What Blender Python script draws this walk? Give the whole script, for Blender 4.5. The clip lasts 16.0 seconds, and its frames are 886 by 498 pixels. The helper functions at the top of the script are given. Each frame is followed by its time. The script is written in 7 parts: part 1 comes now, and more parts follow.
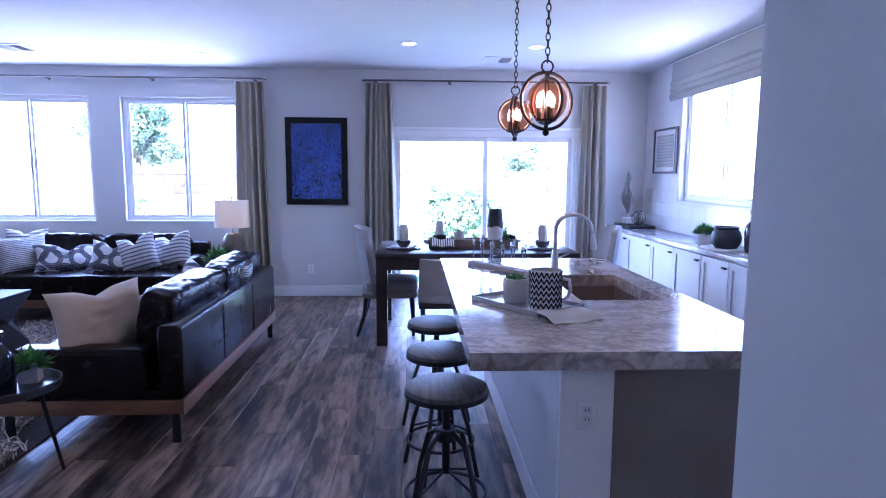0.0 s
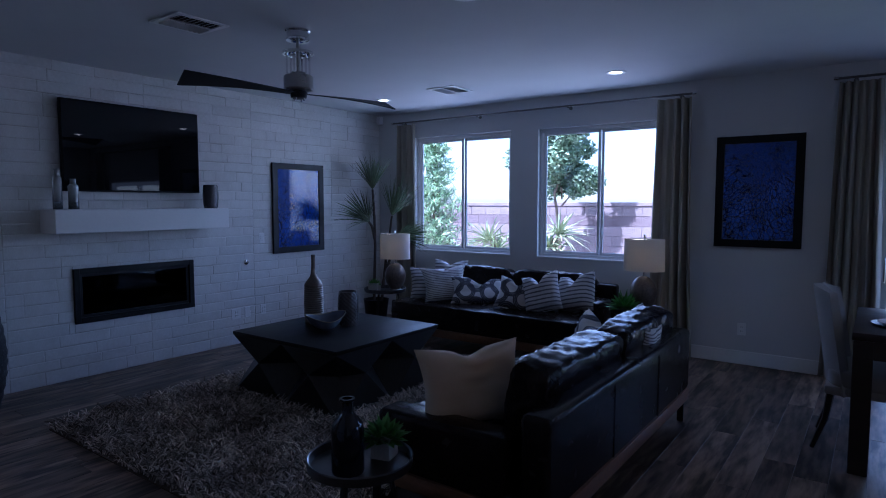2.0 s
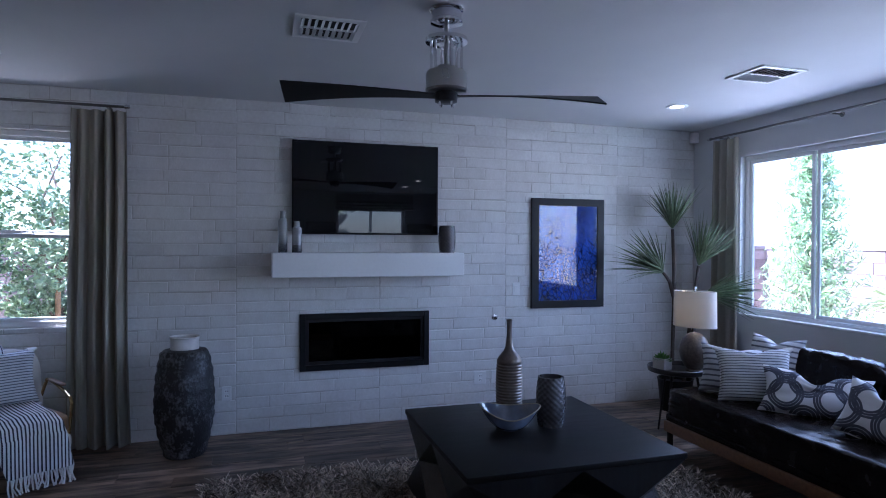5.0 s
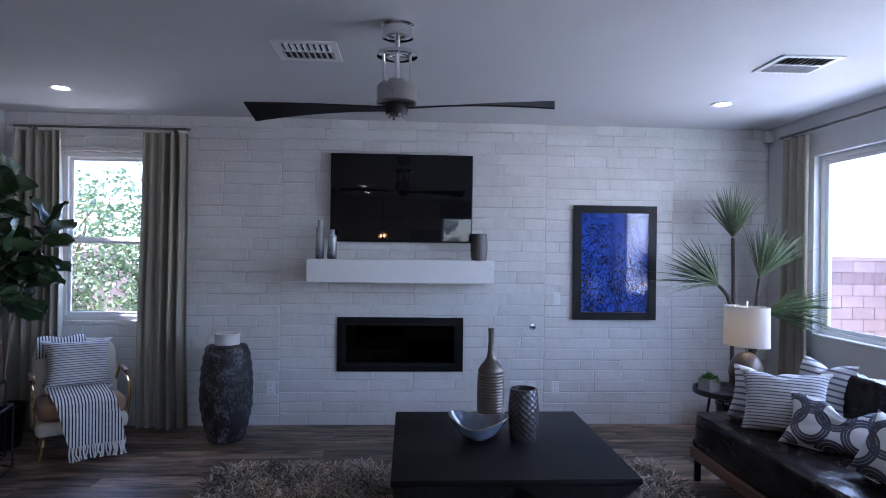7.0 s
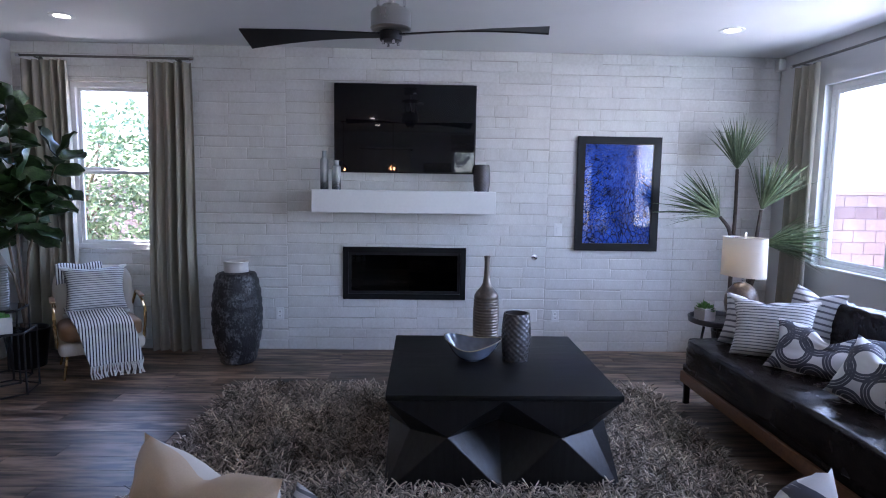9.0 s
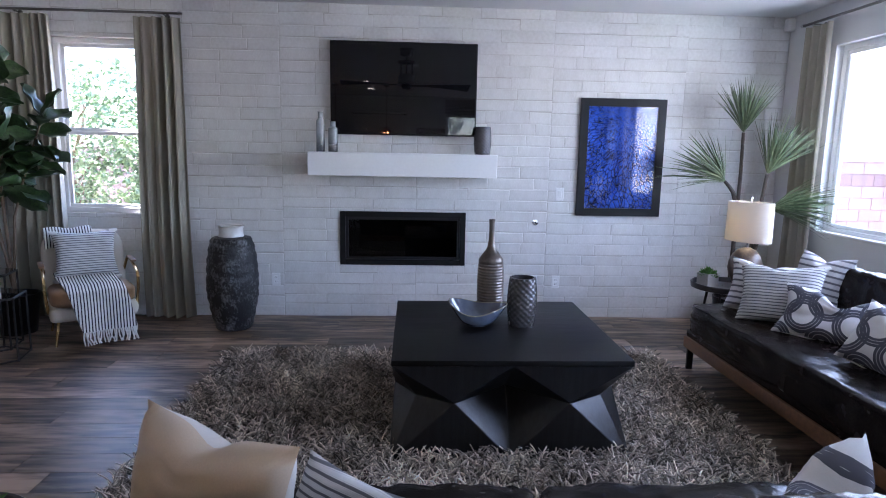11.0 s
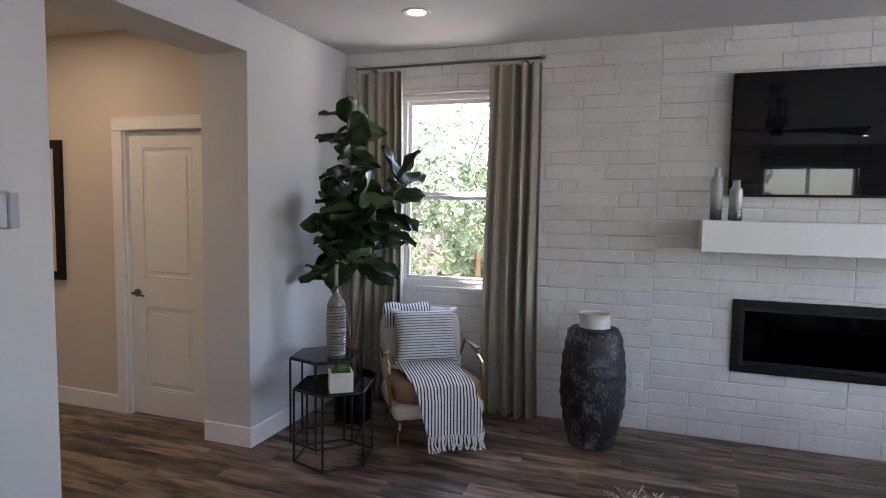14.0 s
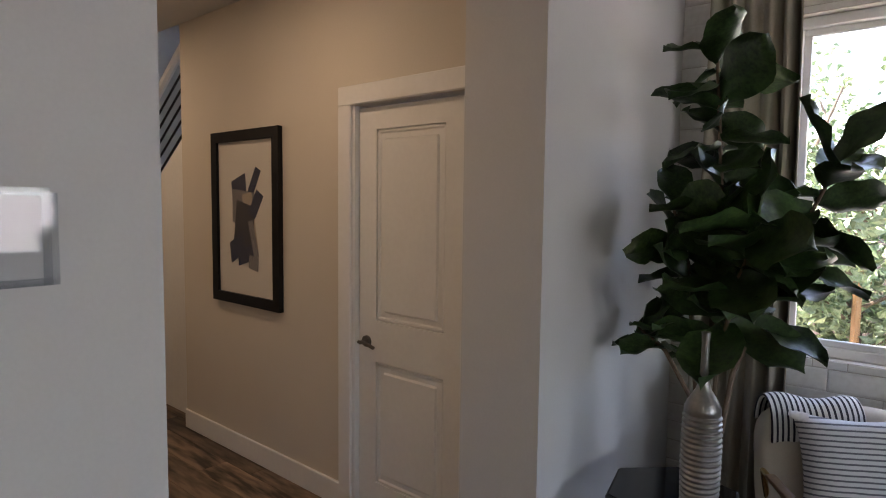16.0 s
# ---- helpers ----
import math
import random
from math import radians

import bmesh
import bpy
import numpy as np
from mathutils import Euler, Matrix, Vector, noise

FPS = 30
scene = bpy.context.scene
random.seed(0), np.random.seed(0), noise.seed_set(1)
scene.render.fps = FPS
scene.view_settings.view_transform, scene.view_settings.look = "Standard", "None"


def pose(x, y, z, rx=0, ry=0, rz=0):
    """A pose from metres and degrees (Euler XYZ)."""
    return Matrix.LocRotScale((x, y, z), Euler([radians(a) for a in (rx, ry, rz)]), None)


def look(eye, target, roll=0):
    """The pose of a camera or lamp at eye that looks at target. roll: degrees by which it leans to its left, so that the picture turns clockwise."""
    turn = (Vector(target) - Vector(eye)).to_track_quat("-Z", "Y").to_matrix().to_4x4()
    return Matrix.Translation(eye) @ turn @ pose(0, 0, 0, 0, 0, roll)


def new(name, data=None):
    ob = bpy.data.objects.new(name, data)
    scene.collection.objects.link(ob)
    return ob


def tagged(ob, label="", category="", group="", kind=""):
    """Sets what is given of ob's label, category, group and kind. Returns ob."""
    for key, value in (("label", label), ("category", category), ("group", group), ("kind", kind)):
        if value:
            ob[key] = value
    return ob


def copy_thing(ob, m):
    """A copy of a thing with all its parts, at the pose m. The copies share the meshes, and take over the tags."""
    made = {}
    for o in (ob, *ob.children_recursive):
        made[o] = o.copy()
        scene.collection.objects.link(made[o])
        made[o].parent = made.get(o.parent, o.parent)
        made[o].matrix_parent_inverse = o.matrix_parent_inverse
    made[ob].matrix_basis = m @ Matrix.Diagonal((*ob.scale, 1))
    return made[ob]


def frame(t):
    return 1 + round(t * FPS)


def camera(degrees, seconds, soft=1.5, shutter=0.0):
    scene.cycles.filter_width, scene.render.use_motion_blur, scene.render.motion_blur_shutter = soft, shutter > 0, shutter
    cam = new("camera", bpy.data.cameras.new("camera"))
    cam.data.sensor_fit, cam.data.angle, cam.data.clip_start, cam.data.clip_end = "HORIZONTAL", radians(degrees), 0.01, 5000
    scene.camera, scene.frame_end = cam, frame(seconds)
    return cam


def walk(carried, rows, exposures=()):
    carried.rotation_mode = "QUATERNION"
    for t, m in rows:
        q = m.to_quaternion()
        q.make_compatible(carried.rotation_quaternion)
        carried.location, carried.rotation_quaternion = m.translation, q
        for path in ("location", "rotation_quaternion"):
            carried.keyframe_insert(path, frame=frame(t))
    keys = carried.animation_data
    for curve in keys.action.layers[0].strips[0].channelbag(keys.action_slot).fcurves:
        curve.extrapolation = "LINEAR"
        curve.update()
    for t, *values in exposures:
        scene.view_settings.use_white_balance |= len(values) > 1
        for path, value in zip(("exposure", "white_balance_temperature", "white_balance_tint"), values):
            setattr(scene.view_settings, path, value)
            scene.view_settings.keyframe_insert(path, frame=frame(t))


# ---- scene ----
cam = camera(72.7, 16.0, 1.0)
PATH = [
    (0, (0.398, 0.195, 1.496), (0.493, 2.177, 1.252), 0.3),
    (0.5, (0.378, 0.457, 1.485), (0.2, 2.439, 1.287), 0.2),
    (1, (0.344, 0.725, 1.515), (-0.17, 2.651, 1.354), 0.1),
    (1.5, (0.257, 1.009, 1.514), (-0.605, 2.808, 1.365), 0.1),
    (2, (0.163, 1.307, 1.544), (-1.01, 2.92, 1.392), 0.0),
    (2.5, (0.12, 1.641, 1.554), (-1.305, 3.036, 1.406), -0.0),
    (3, (-0.018, 1.955, 1.542), (-1.565, 3.215, 1.395), 0.2),
    (3.5, (-0.125, 2.307, 1.563), (-1.794, 3.404, 1.455), 0.3),
    (4, (-0.227, 2.63, 1.565), (-2.002, 3.549, 1.495), 0.0),
    (4.5, (-0.287, 2.963, 1.544), (-2.141, 3.711, 1.499), 0.3),
    (5, (-0.299, 3.276, 1.574), (-2.21, 3.866, 1.555), 0.3),
    (7.5, (0.004, 4.319, 1.584), (-1.995, 4.382, 1.559), 0.8),
    (8, (0.035, 4.327, 1.584), (-1.962, 4.391, 1.494), 0.8),
    (8.5, (0.028, 4.332, 1.579), (-1.964, 4.402, 1.42), 0.9),
    (9, (0.024, 4.352, 1.547), (-1.964, 4.419, 1.335), 0.9),
    (11.5, (-0.163, 4.198, 1.487), (-2.134, 4.306, 1.164), 1.2),
    (12, (-0.285, 4.08, 1.469), (-2.256, 4.196, 1.147), 1.3),
    (12.5, (-0.469, 3.962, 1.506), (-2.438, 4.072, 1.17), 1.3),
    (13, (-0.738, 3.787, 1.497), (-2.716, 3.678, 1.216), 1.0),
    (13.5, (-0.916, 3.444, 1.538), (-2.877, 3.11, 1.331), 0.8),
    (14, (-1.123, 3.109, 1.581), (-3.004, 2.449, 1.425), 0.9),
    (14.5, (-1.445, 2.716, 1.582), (-3.224, 1.817, 1.417), 1.0),
    (15, (-1.755, 2.363, 1.558), (-3.439, 1.296, 1.407), 0.9),
    (15.5, (-2.085, 2.059, 1.569), (-3.695, 0.881, 1.425), 0.9),
    (16, (-2.468, 1.811, 1.583), (-3.981, 0.512, 1.428), 0.7),
]
EXPOSURES = [
    (0.0, 4.3, 4550, 35), (0.5, 3.45, 4450, 30), (1.0, 2.45, 4400, 27), (1.5, 1.9, 4400, 25), (2.0, 1.62, 4450, 24), (3.0, 1.62, 4550, 23),
    (4.0, 2.1, 4700, 22), (5.0, 2.75, 4900, 21), (7.5, 3.2, 5300, 22), (8.5, 3.31, 5400, 22), (9.0, 3.53, 5450, 22), (11.5, 3.8, 5600, 20), (12.5, 3.8, 5700, 19), (13.0, 3.92, 5900, 18),
    (14.0, 3.7, 6400, 17), (15.0, 3.37, 6800, 17), (16.0, 3.32, 6850, 18),
]
walk(cam, [(t, look(eye, target, roll)) for t, eye, target, roll in PATH], EXPOSURES)

# ---- daylight ----
world = bpy.data.worlds.new("sky")
scene.world = world
world.use_nodes = True
wn = world.node_tree.nodes
sky = wn.new("ShaderNodeTexSky")
sky.sky_type = "NISHITA"
sky.sun_disc = False
sky.sun_elevation = radians(58)
sky.sun_rotation = radians(190)
sky.air_density = 1.0
sky.dust_density = 1.2
world.node_tree.links.new(sky.outputs[0], wn["Background"].inputs[0])
wn["Background"].inputs[1].default_value = 0.15
sun_data = bpy.data.lights.new("sun", "SUN")
sun_data.energy, sun_data.angle, sun_data.color = 5.0, radians(0.5), (1.0, 0.95, 0.87)
sun = new("sun", sun_data)
sun.matrix_world = look((0, 0, 30), (3.2, 18.5, 0))


def skylight(name, at, turn, w, h, power, color=(0.85, 0.91, 1.0)):
    """The sky's light entering by one opening."""
    d = bpy.data.lights.new(name, "AREA")
    d.shape, d.size, d.size_y, d.energy, d.color = "RECTANGLE", w, h, power, color
    ob = new(name, d)
    ob.matrix_world = at @ Matrix.Rotation(radians(turn), 4, "X")
    return ob


skylight("skylight_1", pose(-4.145, 7.64, 1.65), -90, 1.3, 1.35, 3.0)
skylight("skylight_2", pose(-2.34, 7.64, 1.65), -90, 1.3, 1.35, 3.0)
skylight("skylight_3", pose(1.27, 7.62, 1.05), -90, 2.15, 1.85, 1.7)
skylight("skylight_4", pose(-5.54, 1.61, 1.66, 0, 0, 90), -90, 0.75, 1.4, 0.25)
skylight("skylight_5", pose(3.29, 5.8, 1.8, 0, 0, -90), -90, 1.5, 1.0, 0.5)


def hall_lamp(x, y, power):
    d = bpy.data.lights.new("hall_lamp", "AREA")
    d.shape, d.size, d.energy, d.color = "DISK", 0.10, power, (1.0, 0.72, 0.45)
    new("hall_lamp", d).location = (x, y, 2.72)


hall_lamp(-3.6, -0.6, 0.60)
hall_lamp(-3.6, -2.6, 0.72)


# ---- materials ----
def mat(name, color, rough=0.5, metal=0.0, vary=0.12, scale=6.0, fine=60.0, bump=0.1, stretch=(1, 1, 1), second=None, dist=0.002,
        coat=0.0, sheen=0.0, spec=0.5, contrast=(0.35, 0.65), rvar=0.08):
    """A principled material with tone variation at two scales and a fine relief."""
    m = bpy.data.materials.new(name)
    m.use_nodes = True
    nt = m.node_tree
    n, l = nt.nodes, nt.links
    p = n["Principled BSDF"]
    tc = n.new("ShaderNodeTexCoord")
    mp = n.new("ShaderNodeMapping")
    mp.inputs["Scale"].default_value = stretch
    l.new(tc.outputs["Object"], mp.inputs[0])
    big = n.new("ShaderNodeTexNoise")
    big.inputs["Scale"].default_value, big.inputs["Detail"].default_value = scale, 4
    small = n.new("ShaderNodeTexNoise")
    small.inputs["Scale"].default_value, small.inputs["Detail"].default_value = fine, 5
    l.new(mp.outputs[0], big.inputs["Vector"])
    l.new(mp.outputs[0], small.inputs["Vector"])
    both = n.new("ShaderNodeMath")
    both.operation = "MULTIPLY_ADD"
    l.new(small.outputs[0], both.inputs[0])
    both.inputs[1].default_value = 0.45
    half = n.new("ShaderNodeMath")
    half.operation = "MULTIPLY"
    half.inputs[1].default_value = 0.55
    l.new(big.outputs[0], half.inputs[0])
    l.new(half.outputs[0], both.inputs[2])
    ramp = n.new("ShaderNodeValToRGB")
    ramp.color_ramp.elements[0].position, ramp.color_ramp.elements[1].position = contrast
    a = [c * (1 - vary) for c in color[:3]]
    b = list(second) if second else [min(1, c * (1 + vary)) for c in color[:3]]
    ramp.color_ramp.elements[0].color, ramp.color_ramp.elements[1].color = (*a, 1), (*b, 1)
    l.new(both.outputs[0], ramp.inputs[0])
    l.new(ramp.outputs[0], p.inputs["Base Color"])
    rr = n.new("ShaderNodeMapRange")
    rr.inputs["To Min"].default_value, rr.inputs["To Max"].default_value = max(0.02, rough - rvar), min(1, rough + rvar)
    l.new(big.outputs[0], rr.inputs[0])
    l.new(rr.outputs[0], p.inputs["Roughness"])
    p.inputs["Metallic"].default_value = metal
    p.inputs["Coat Weight"].default_value = coat
    p.inputs["Sheen Weight"].default_value = sheen
    p.inputs["Specular IOR Level"].default_value = spec
    if bump:
        bp = n.new("ShaderNodeBump")
        bp.inputs["Strength"].default_value, bp.inputs["Distance"].default_value = bump, dist
        l.new(both.outputs[0], bp.inputs["Height"])
        l.new(bp.outputs[0], p.inputs["Normal"])
    return m


def tone(m, amount):
    """Shift a material's value from piece to piece by the object's or island's chance."""
    n, l = m.node_tree.nodes, m.node_tree.links
    p = n["Principled BSDF"]
    old = p.inputs["Base Color"].links[0].from_socket
    oi, geo = n.new("ShaderNodeObjectInfo"), n.new("ShaderNodeNewGeometry")
    add, fr = n.new("ShaderNodeMath"), n.new("ShaderNodeMath")
    l.new(oi.outputs["Random"], add.inputs[0])
    l.new(geo.outputs["Random Per Island"], add.inputs[1])
    fr.operation = "FRACT"
    l.new(add.outputs[0], fr.inputs[0])
    mr = n.new("ShaderNodeMapRange")
    mr.inputs["To Min"].default_value, mr.inputs["To Max"].default_value = 1 - amount, 1 + amount
    l.new(fr.outputs[0], mr.inputs[0])
    hsv = n.new("ShaderNodeHueSaturation")
    l.new(mr.outputs[0], hsv.inputs["Value"])
    l.new(old, hsv.inputs["Color"])
    l.new(hsv.outputs[0], p.inputs["Base Color"])
    return m


def bands(m, stops, scale, axis="Z", kind="SIN", distort=0.0, dark=None):
    """Lay stripes over a material's colour: list of (position, colour), across an axis of the object."""
    n, l = m.node_tree.nodes, m.node_tree.links
    p = n["Principled BSDF"]
    tc = n.new("ShaderNodeTexCoord")
    w = n.new("ShaderNodeTexWave")
    w.wave_type, w.bands_direction, w.wave_profile = "BANDS", axis, kind
    w.inputs["Scale"].default_value, w.inputs["Distortion"].default_value = scale, distort
    w.inputs["Detail"].default_value = 2
    l.new(tc.outputs["Object"], w.inputs["Vector"])
    r = n.new("ShaderNodeValToRGB")
    r.color_ramp.interpolation = "LINEAR"
    els = r.color_ramp.elements
    els[0].position, els[0].color = stops[0][0], (*stops[0][1], 1)
    els[1].position, els[1].color = stops[-1][0], (*stops[-1][1], 1)
    for pos, c in stops[1:-1]:
        e = els.new(pos)
        e.color = (*c, 1)
    l.new(w.outputs[0], r.inputs[0])
    old = p.inputs["Base Color"].links[0].from_socket
    mx = n.new("ShaderNodeMixRGB")
    mx.blend_type = "MULTIPLY"
    mx.inputs[0].default_value = 1.0
    l.new(old, mx.inputs[1])
    l.new(r.outputs[0], mx.inputs[2])
    l.new(mx.outputs[0], p.inputs["Base Color"])
    return m


def glow(name, color, strength):
    m = bpy.data.materials.new(name)
    m.use_nodes = True
    p = m.node_tree.nodes["Principled BSDF"]
    p.inputs["Base Color"].default_value = (*color, 1)
    p.inputs["Emission Color"].default_value = (*color, 1)
    p.inputs["Emission Strength"].default_value = strength
    return m


def pane_glass(name, tint=(1, 1, 1), gloss=1.0):
    """Thin clear glass: lets light straight through, with a mirror sheen by the angle."""
    m = bpy.data.materials.new(name)
    m.use_nodes = True
    n, l = m.node_tree.nodes, m.node_tree.links
    n.remove(n["Principled BSDF"])
    tr, gl, fr, mx = (n.new("ShaderNodeBsdfTransparent"), n.new("ShaderNodeBsdfGlossy"), n.new("ShaderNodeLayerWeight"), n.new("ShaderNodeMixShader"))
    tr.inputs[0].default_value = (*tint, 1)
    gl.inputs["Roughness"].default_value = 0.02
    pw, sc = n.new("ShaderNodeMath"), n.new("ShaderNodeMath")
    fr.inputs[0].default_value = 0.5
    pw.operation, pw.inputs[1].default_value = "POWER", 5.0
    l.new(fr.outputs["Facing"], pw.inputs[0])
    sc.operation, sc.inputs[1].default_value, sc.inputs[2].default_value = "MULTIPLY_ADD", 0.7, 0.035 * gloss
    l.new(pw.outputs[0], sc.inputs[0])
    l.new(sc.outputs[0], mx.inputs[0])
    l.new(tr.outputs[0], mx.inputs[1])
    l.new(gl.outputs[0], mx.inputs[2])
    l.new(mx.outputs[0], n["Material Output"].inputs[0])
    return m


M_WALL = mat("wall_paint", (0.59, 0.59, 0.59), 0.7, vary=0.03, scale=2, fine=120, bump=0.08, dist=0.001)
M_HALL = mat("hall_paint", (0.62, 0.57, 0.50), 0.7, vary=0.03, scale=2, fine=120, bump=0.08, dist=0.001)
M_CEIL = mat("ceiling_paint", (0.62, 0.62, 0.62), 0.85, vary=0.03, scale=3, fine=160, bump=0.15, dist=0.001)
M_TRIM = mat("trim_white", (0.78, 0.78, 0.77), 0.4, vary=0.03, scale=3, fine=40, bump=0.03)
M_VINYL = mat("window_vinyl", (0.80, 0.80, 0.80), 0.35, vary=0.02, bump=0.02)
M_GLASS = pane_glass("window_glass")
M_MORTAR = mat("mortar", (0.47, 0.445, 0.41), 0.9, vary=0.12, scale=8, fine=90, bump=0.3)
M_BRICK = tone(mat("whitewashed_brick", (0.64, 0.625, 0.595), 0.6, vary=0.10, scale=2.5, fine=38, bump=0.3, dist=0.003, second=(0.70, 0.695, 0.68)), 0.045)
M_BLACK = mat("black_satin", (0.006, 0.006, 0.007), 0.4, vary=0.2, bump=0.03, spec=0.25)
M_BLACKMETAL = mat("black_metal", (0.018, 0.018, 0.02), 0.42, metal=0.5, vary=0.2, bump=0.05)
M_CHROME = mat("chrome", (0.75, 0.75, 0.76), 0.12, metal=1.0, vary=0.04, bump=0.0, rvar=0.04)
M_NICKEL = mat("brushed_nickel", (0.5, 0.49, 0.47), 0.3, metal=1.0, vary=0.06, bump=0.03, fine=140)
M_BRASS = mat("brass", (0.62, 0.44, 0.20), 0.25, metal=1.0, vary=0.1, bump=0.02)
M_ROD = mat("pewter_rod", (0.16, 0.15, 0.14), 0.38, metal=1.0, vary=0.1, bump=0.02)
M_PLATE = mat("white_plastic", (0.76, 0.76, 0.75), 0.35, vary=0.02, bump=0.01)
M_SLOT = mat("dark_slot", (0.02, 0.02, 0.02), 0.6, vary=0.1, bump=0)
M_CURTAIN = mat("linen_curtain", (0.30, 0.275, 0.22), 0.9, vary=0.1, scale=4, fine=320, bump=0.35, stretch=(1, 1, 0.25), sheen=0.15, dist=0.001)
M_LEATHER = mat("dark_leather", (0.0095, 0.0066, 0.0060), 0.25, vary=0.4, scale=9, fine=60, bump=0.6, spec=0.15, dist=0.005)
M_SOFAWOOD = mat("walnut_rail", (0.16, 0.075, 0.032), 0.45, vary=0.3, scale=5, fine=40, stretch=(8, 1, 8), bump=0.1)
M_DARKWOOD = mat("black_stained_wood", (0.006, 0.0058, 0.006), 0.45, spec=0.16, vary=0.35, scale=3, fine=40, stretch=(14, 1.2, 14), bump=0.25, second=(0.011, 0.0108, 0.011))
M_TABLEBASE = mat("black_open_grain_wood", (0.005, 0.005, 0.0055), 0.34, spec=0.45, vary=0.4, scale=3, fine=40, stretch=(16, 16, 1.2), bump=0.4, second=(0.014, 0.014, 0.0155))
M_DINWOOD = mat("espresso_wood", (0.026, 0.018, 0.015), 0.32, vary=0.3, scale=3, fine=40, stretch=(1, 10, 10), bump=0.12)
M_STEEL = mat("stool_metal", (0.05, 0.05, 0.055), 0.45, metal=0.8, vary=0.15, bump=0.05)


# ---- building helpers ----
def finish(bm, name, material, smooth=35):
    bmesh.ops.recalc_face_normals(bm, faces=bm.faces[:])
    me = bpy.data.meshes.new(name)
    bm.to_mesh(me)
    bm.free()
    if material is not None:
        me.materials.append(material)
    if smooth:
        me.shade_smooth()
        me.set_sharp_from_angle(angle=radians(smooth))
    return me


def part(name, bm, material, parent=None, label="", smooth=35, at=None):
    """Link a bmesh as one mesh object, under a thing or a part."""
    ob = new(name, finish(bm, name, material, smooth))
    if parent is not None:
        ob.parent = parent
    if at is not None:
        ob.matrix_local = at
    if label:
        ob["label"] = label
    return ob


def thing(name, label, category, m=None, group="", kind=""):
    ob = new(name)
    ob.empty_display_size = 0.1
    ob.matrix_world = m if m is not None else Matrix()
    return tagged(ob, label, category, group, kind)


def structure(name, bm, material, label, category, smooth=35):
    return tagged(part(name, bm, material, smooth=smooth), label, category, "", "structure")


def box(x0, x1, y0, y1, z0, z1, bevel=0.0, seg=2, bm=None, m=None):
    own = bmesh.new()
    r = bmesh.ops.create_cube(own, size=1)
    bmesh.ops.scale(own, vec=(x1 - x0, y1 - y0, z1 - z0), verts=own.verts)
    bmesh.ops.translate(own, vec=((x0 + x1) / 2, (y0 + y1) / 2, (z0 + z1) / 2), verts=own.verts)
    if bevel:
        bmesh.ops.bevel(own, geom=own.edges[:], offset=bevel, segments=seg, profile=0.5, affect="EDGES")
    if m is not None:
        bmesh.ops.transform(own, matrix=m, verts=own.verts)
    return join(bm, own)


def join(bm, own):
    if bm is None:
        return own
    me = bpy.data.meshes.new("tmp")
    own.to_mesh(me)
    own.free()
    bm.from_mesh(me)
    bpy.data.meshes.remove(me)
    return bm


def cyl(p0, p1, r0, r1=None, seg=16, bm=None, bevel=0.0):
    """A round bar from p0 to p1."""
    p0, p1 = Vector(p0), Vector(p1)
    r1 = r0 if r1 is None else r1
    own = bmesh.new()
    d = (p1 - p0).length
    bmesh.ops.create_cone(own, cap_ends=True, segments=seg, radius1=r0, radius2=r1, depth=d)
    if bevel:
        es = [e for e in own.edges if len(e.link_faces) == 2 and max(len(f.verts) for f in e.link_faces) > 4]
        bmesh.ops.bevel(own, geom=es, offset=bevel, segments=2, profile=0.5, affect="EDGES")
    q = (p1 - p0).to_track_quat("Z", "Y").to_matrix().to_4x4()
    bmesh.ops.transform(own, matrix=Matrix.Translation((p0 + p1) / 2) @ q, verts=own.verts)
    return join(bm, own)


def lathe(profile, seg=32, bm=None, at=(0, 0, 0), closed=False):
    """Turn (radius, height) pairs about the z axis."""
    own = bmesh.new()
    rings = []
    for r, z in profile:
        if r < 1e-5:
            rings.append([own.verts.new((at[0], at[1], at[2] + z))])
        else:
            rings.append([own.verts.new((at[0] + r * math.cos(2 * math.pi * i / seg), at[1] + r * math.sin(2 * math.pi * i / seg), at[2] + z)) for i in range(seg)])
    pairs = list(zip(rings, rings[1:])) + ([(rings[-1], rings[0])] if closed else [])
    for a, b in pairs:
        for i in range(seg):
            j = (i + 1) % seg
            if len(a) == 1 and len(b) == 1:
                continue
            if len(a) == 1:
                own.faces.new((a[0], b[i], b[j]))
            elif len(b) == 1:
                own.faces.new((a[i], b[0], a[j]))
            else:
                own.faces.new((a[i], b[i], b[j], a[j]))
    return join(bm, own)


def tube(points, r, seg=8, bm=None, closed=False, taper=None):
    """A bent round bar through points."""
    pts = [Vector(p) for p in points]
    own = bmesh.new()
    rings = []
    n = len(pts)
    up = None
    for i, p in enumerate(pts):
        a = pts[i - 1] if (i or closed) else p
        b = pts[(i + 1) % n] if (i < n - 1 or closed) else p
        t = (b - a).normalized()
        if up is None:
            up = t.orthogonal().normalized()
        up = (up - t * up.dot(t))
        up = up.normalized() if up.length > 1e-6 else t.orthogonal().normalized()
        side = t.cross(up)
        rr = r if taper is None else r + (taper - r) * i / (n - 1)
        rings.append([own.verts.new(p + rr * (math.cos(2 * math.pi * k / seg) * up + math.sin(2 * math.pi * k / seg) * side)) for k in range(seg)])
    for a, b in list(zip(rings, rings[1:])) + ([(rings[-1], rings[0])] if closed else []):
        for k in range(seg):
            own.faces.new((a[k], a[(k + 1) % seg], b[(k + 1) % seg], b[k]))
    if not closed:
        own.faces.new(rings[0][::-1])
        own.faces.new(rings[-1])
    return join(bm, own)


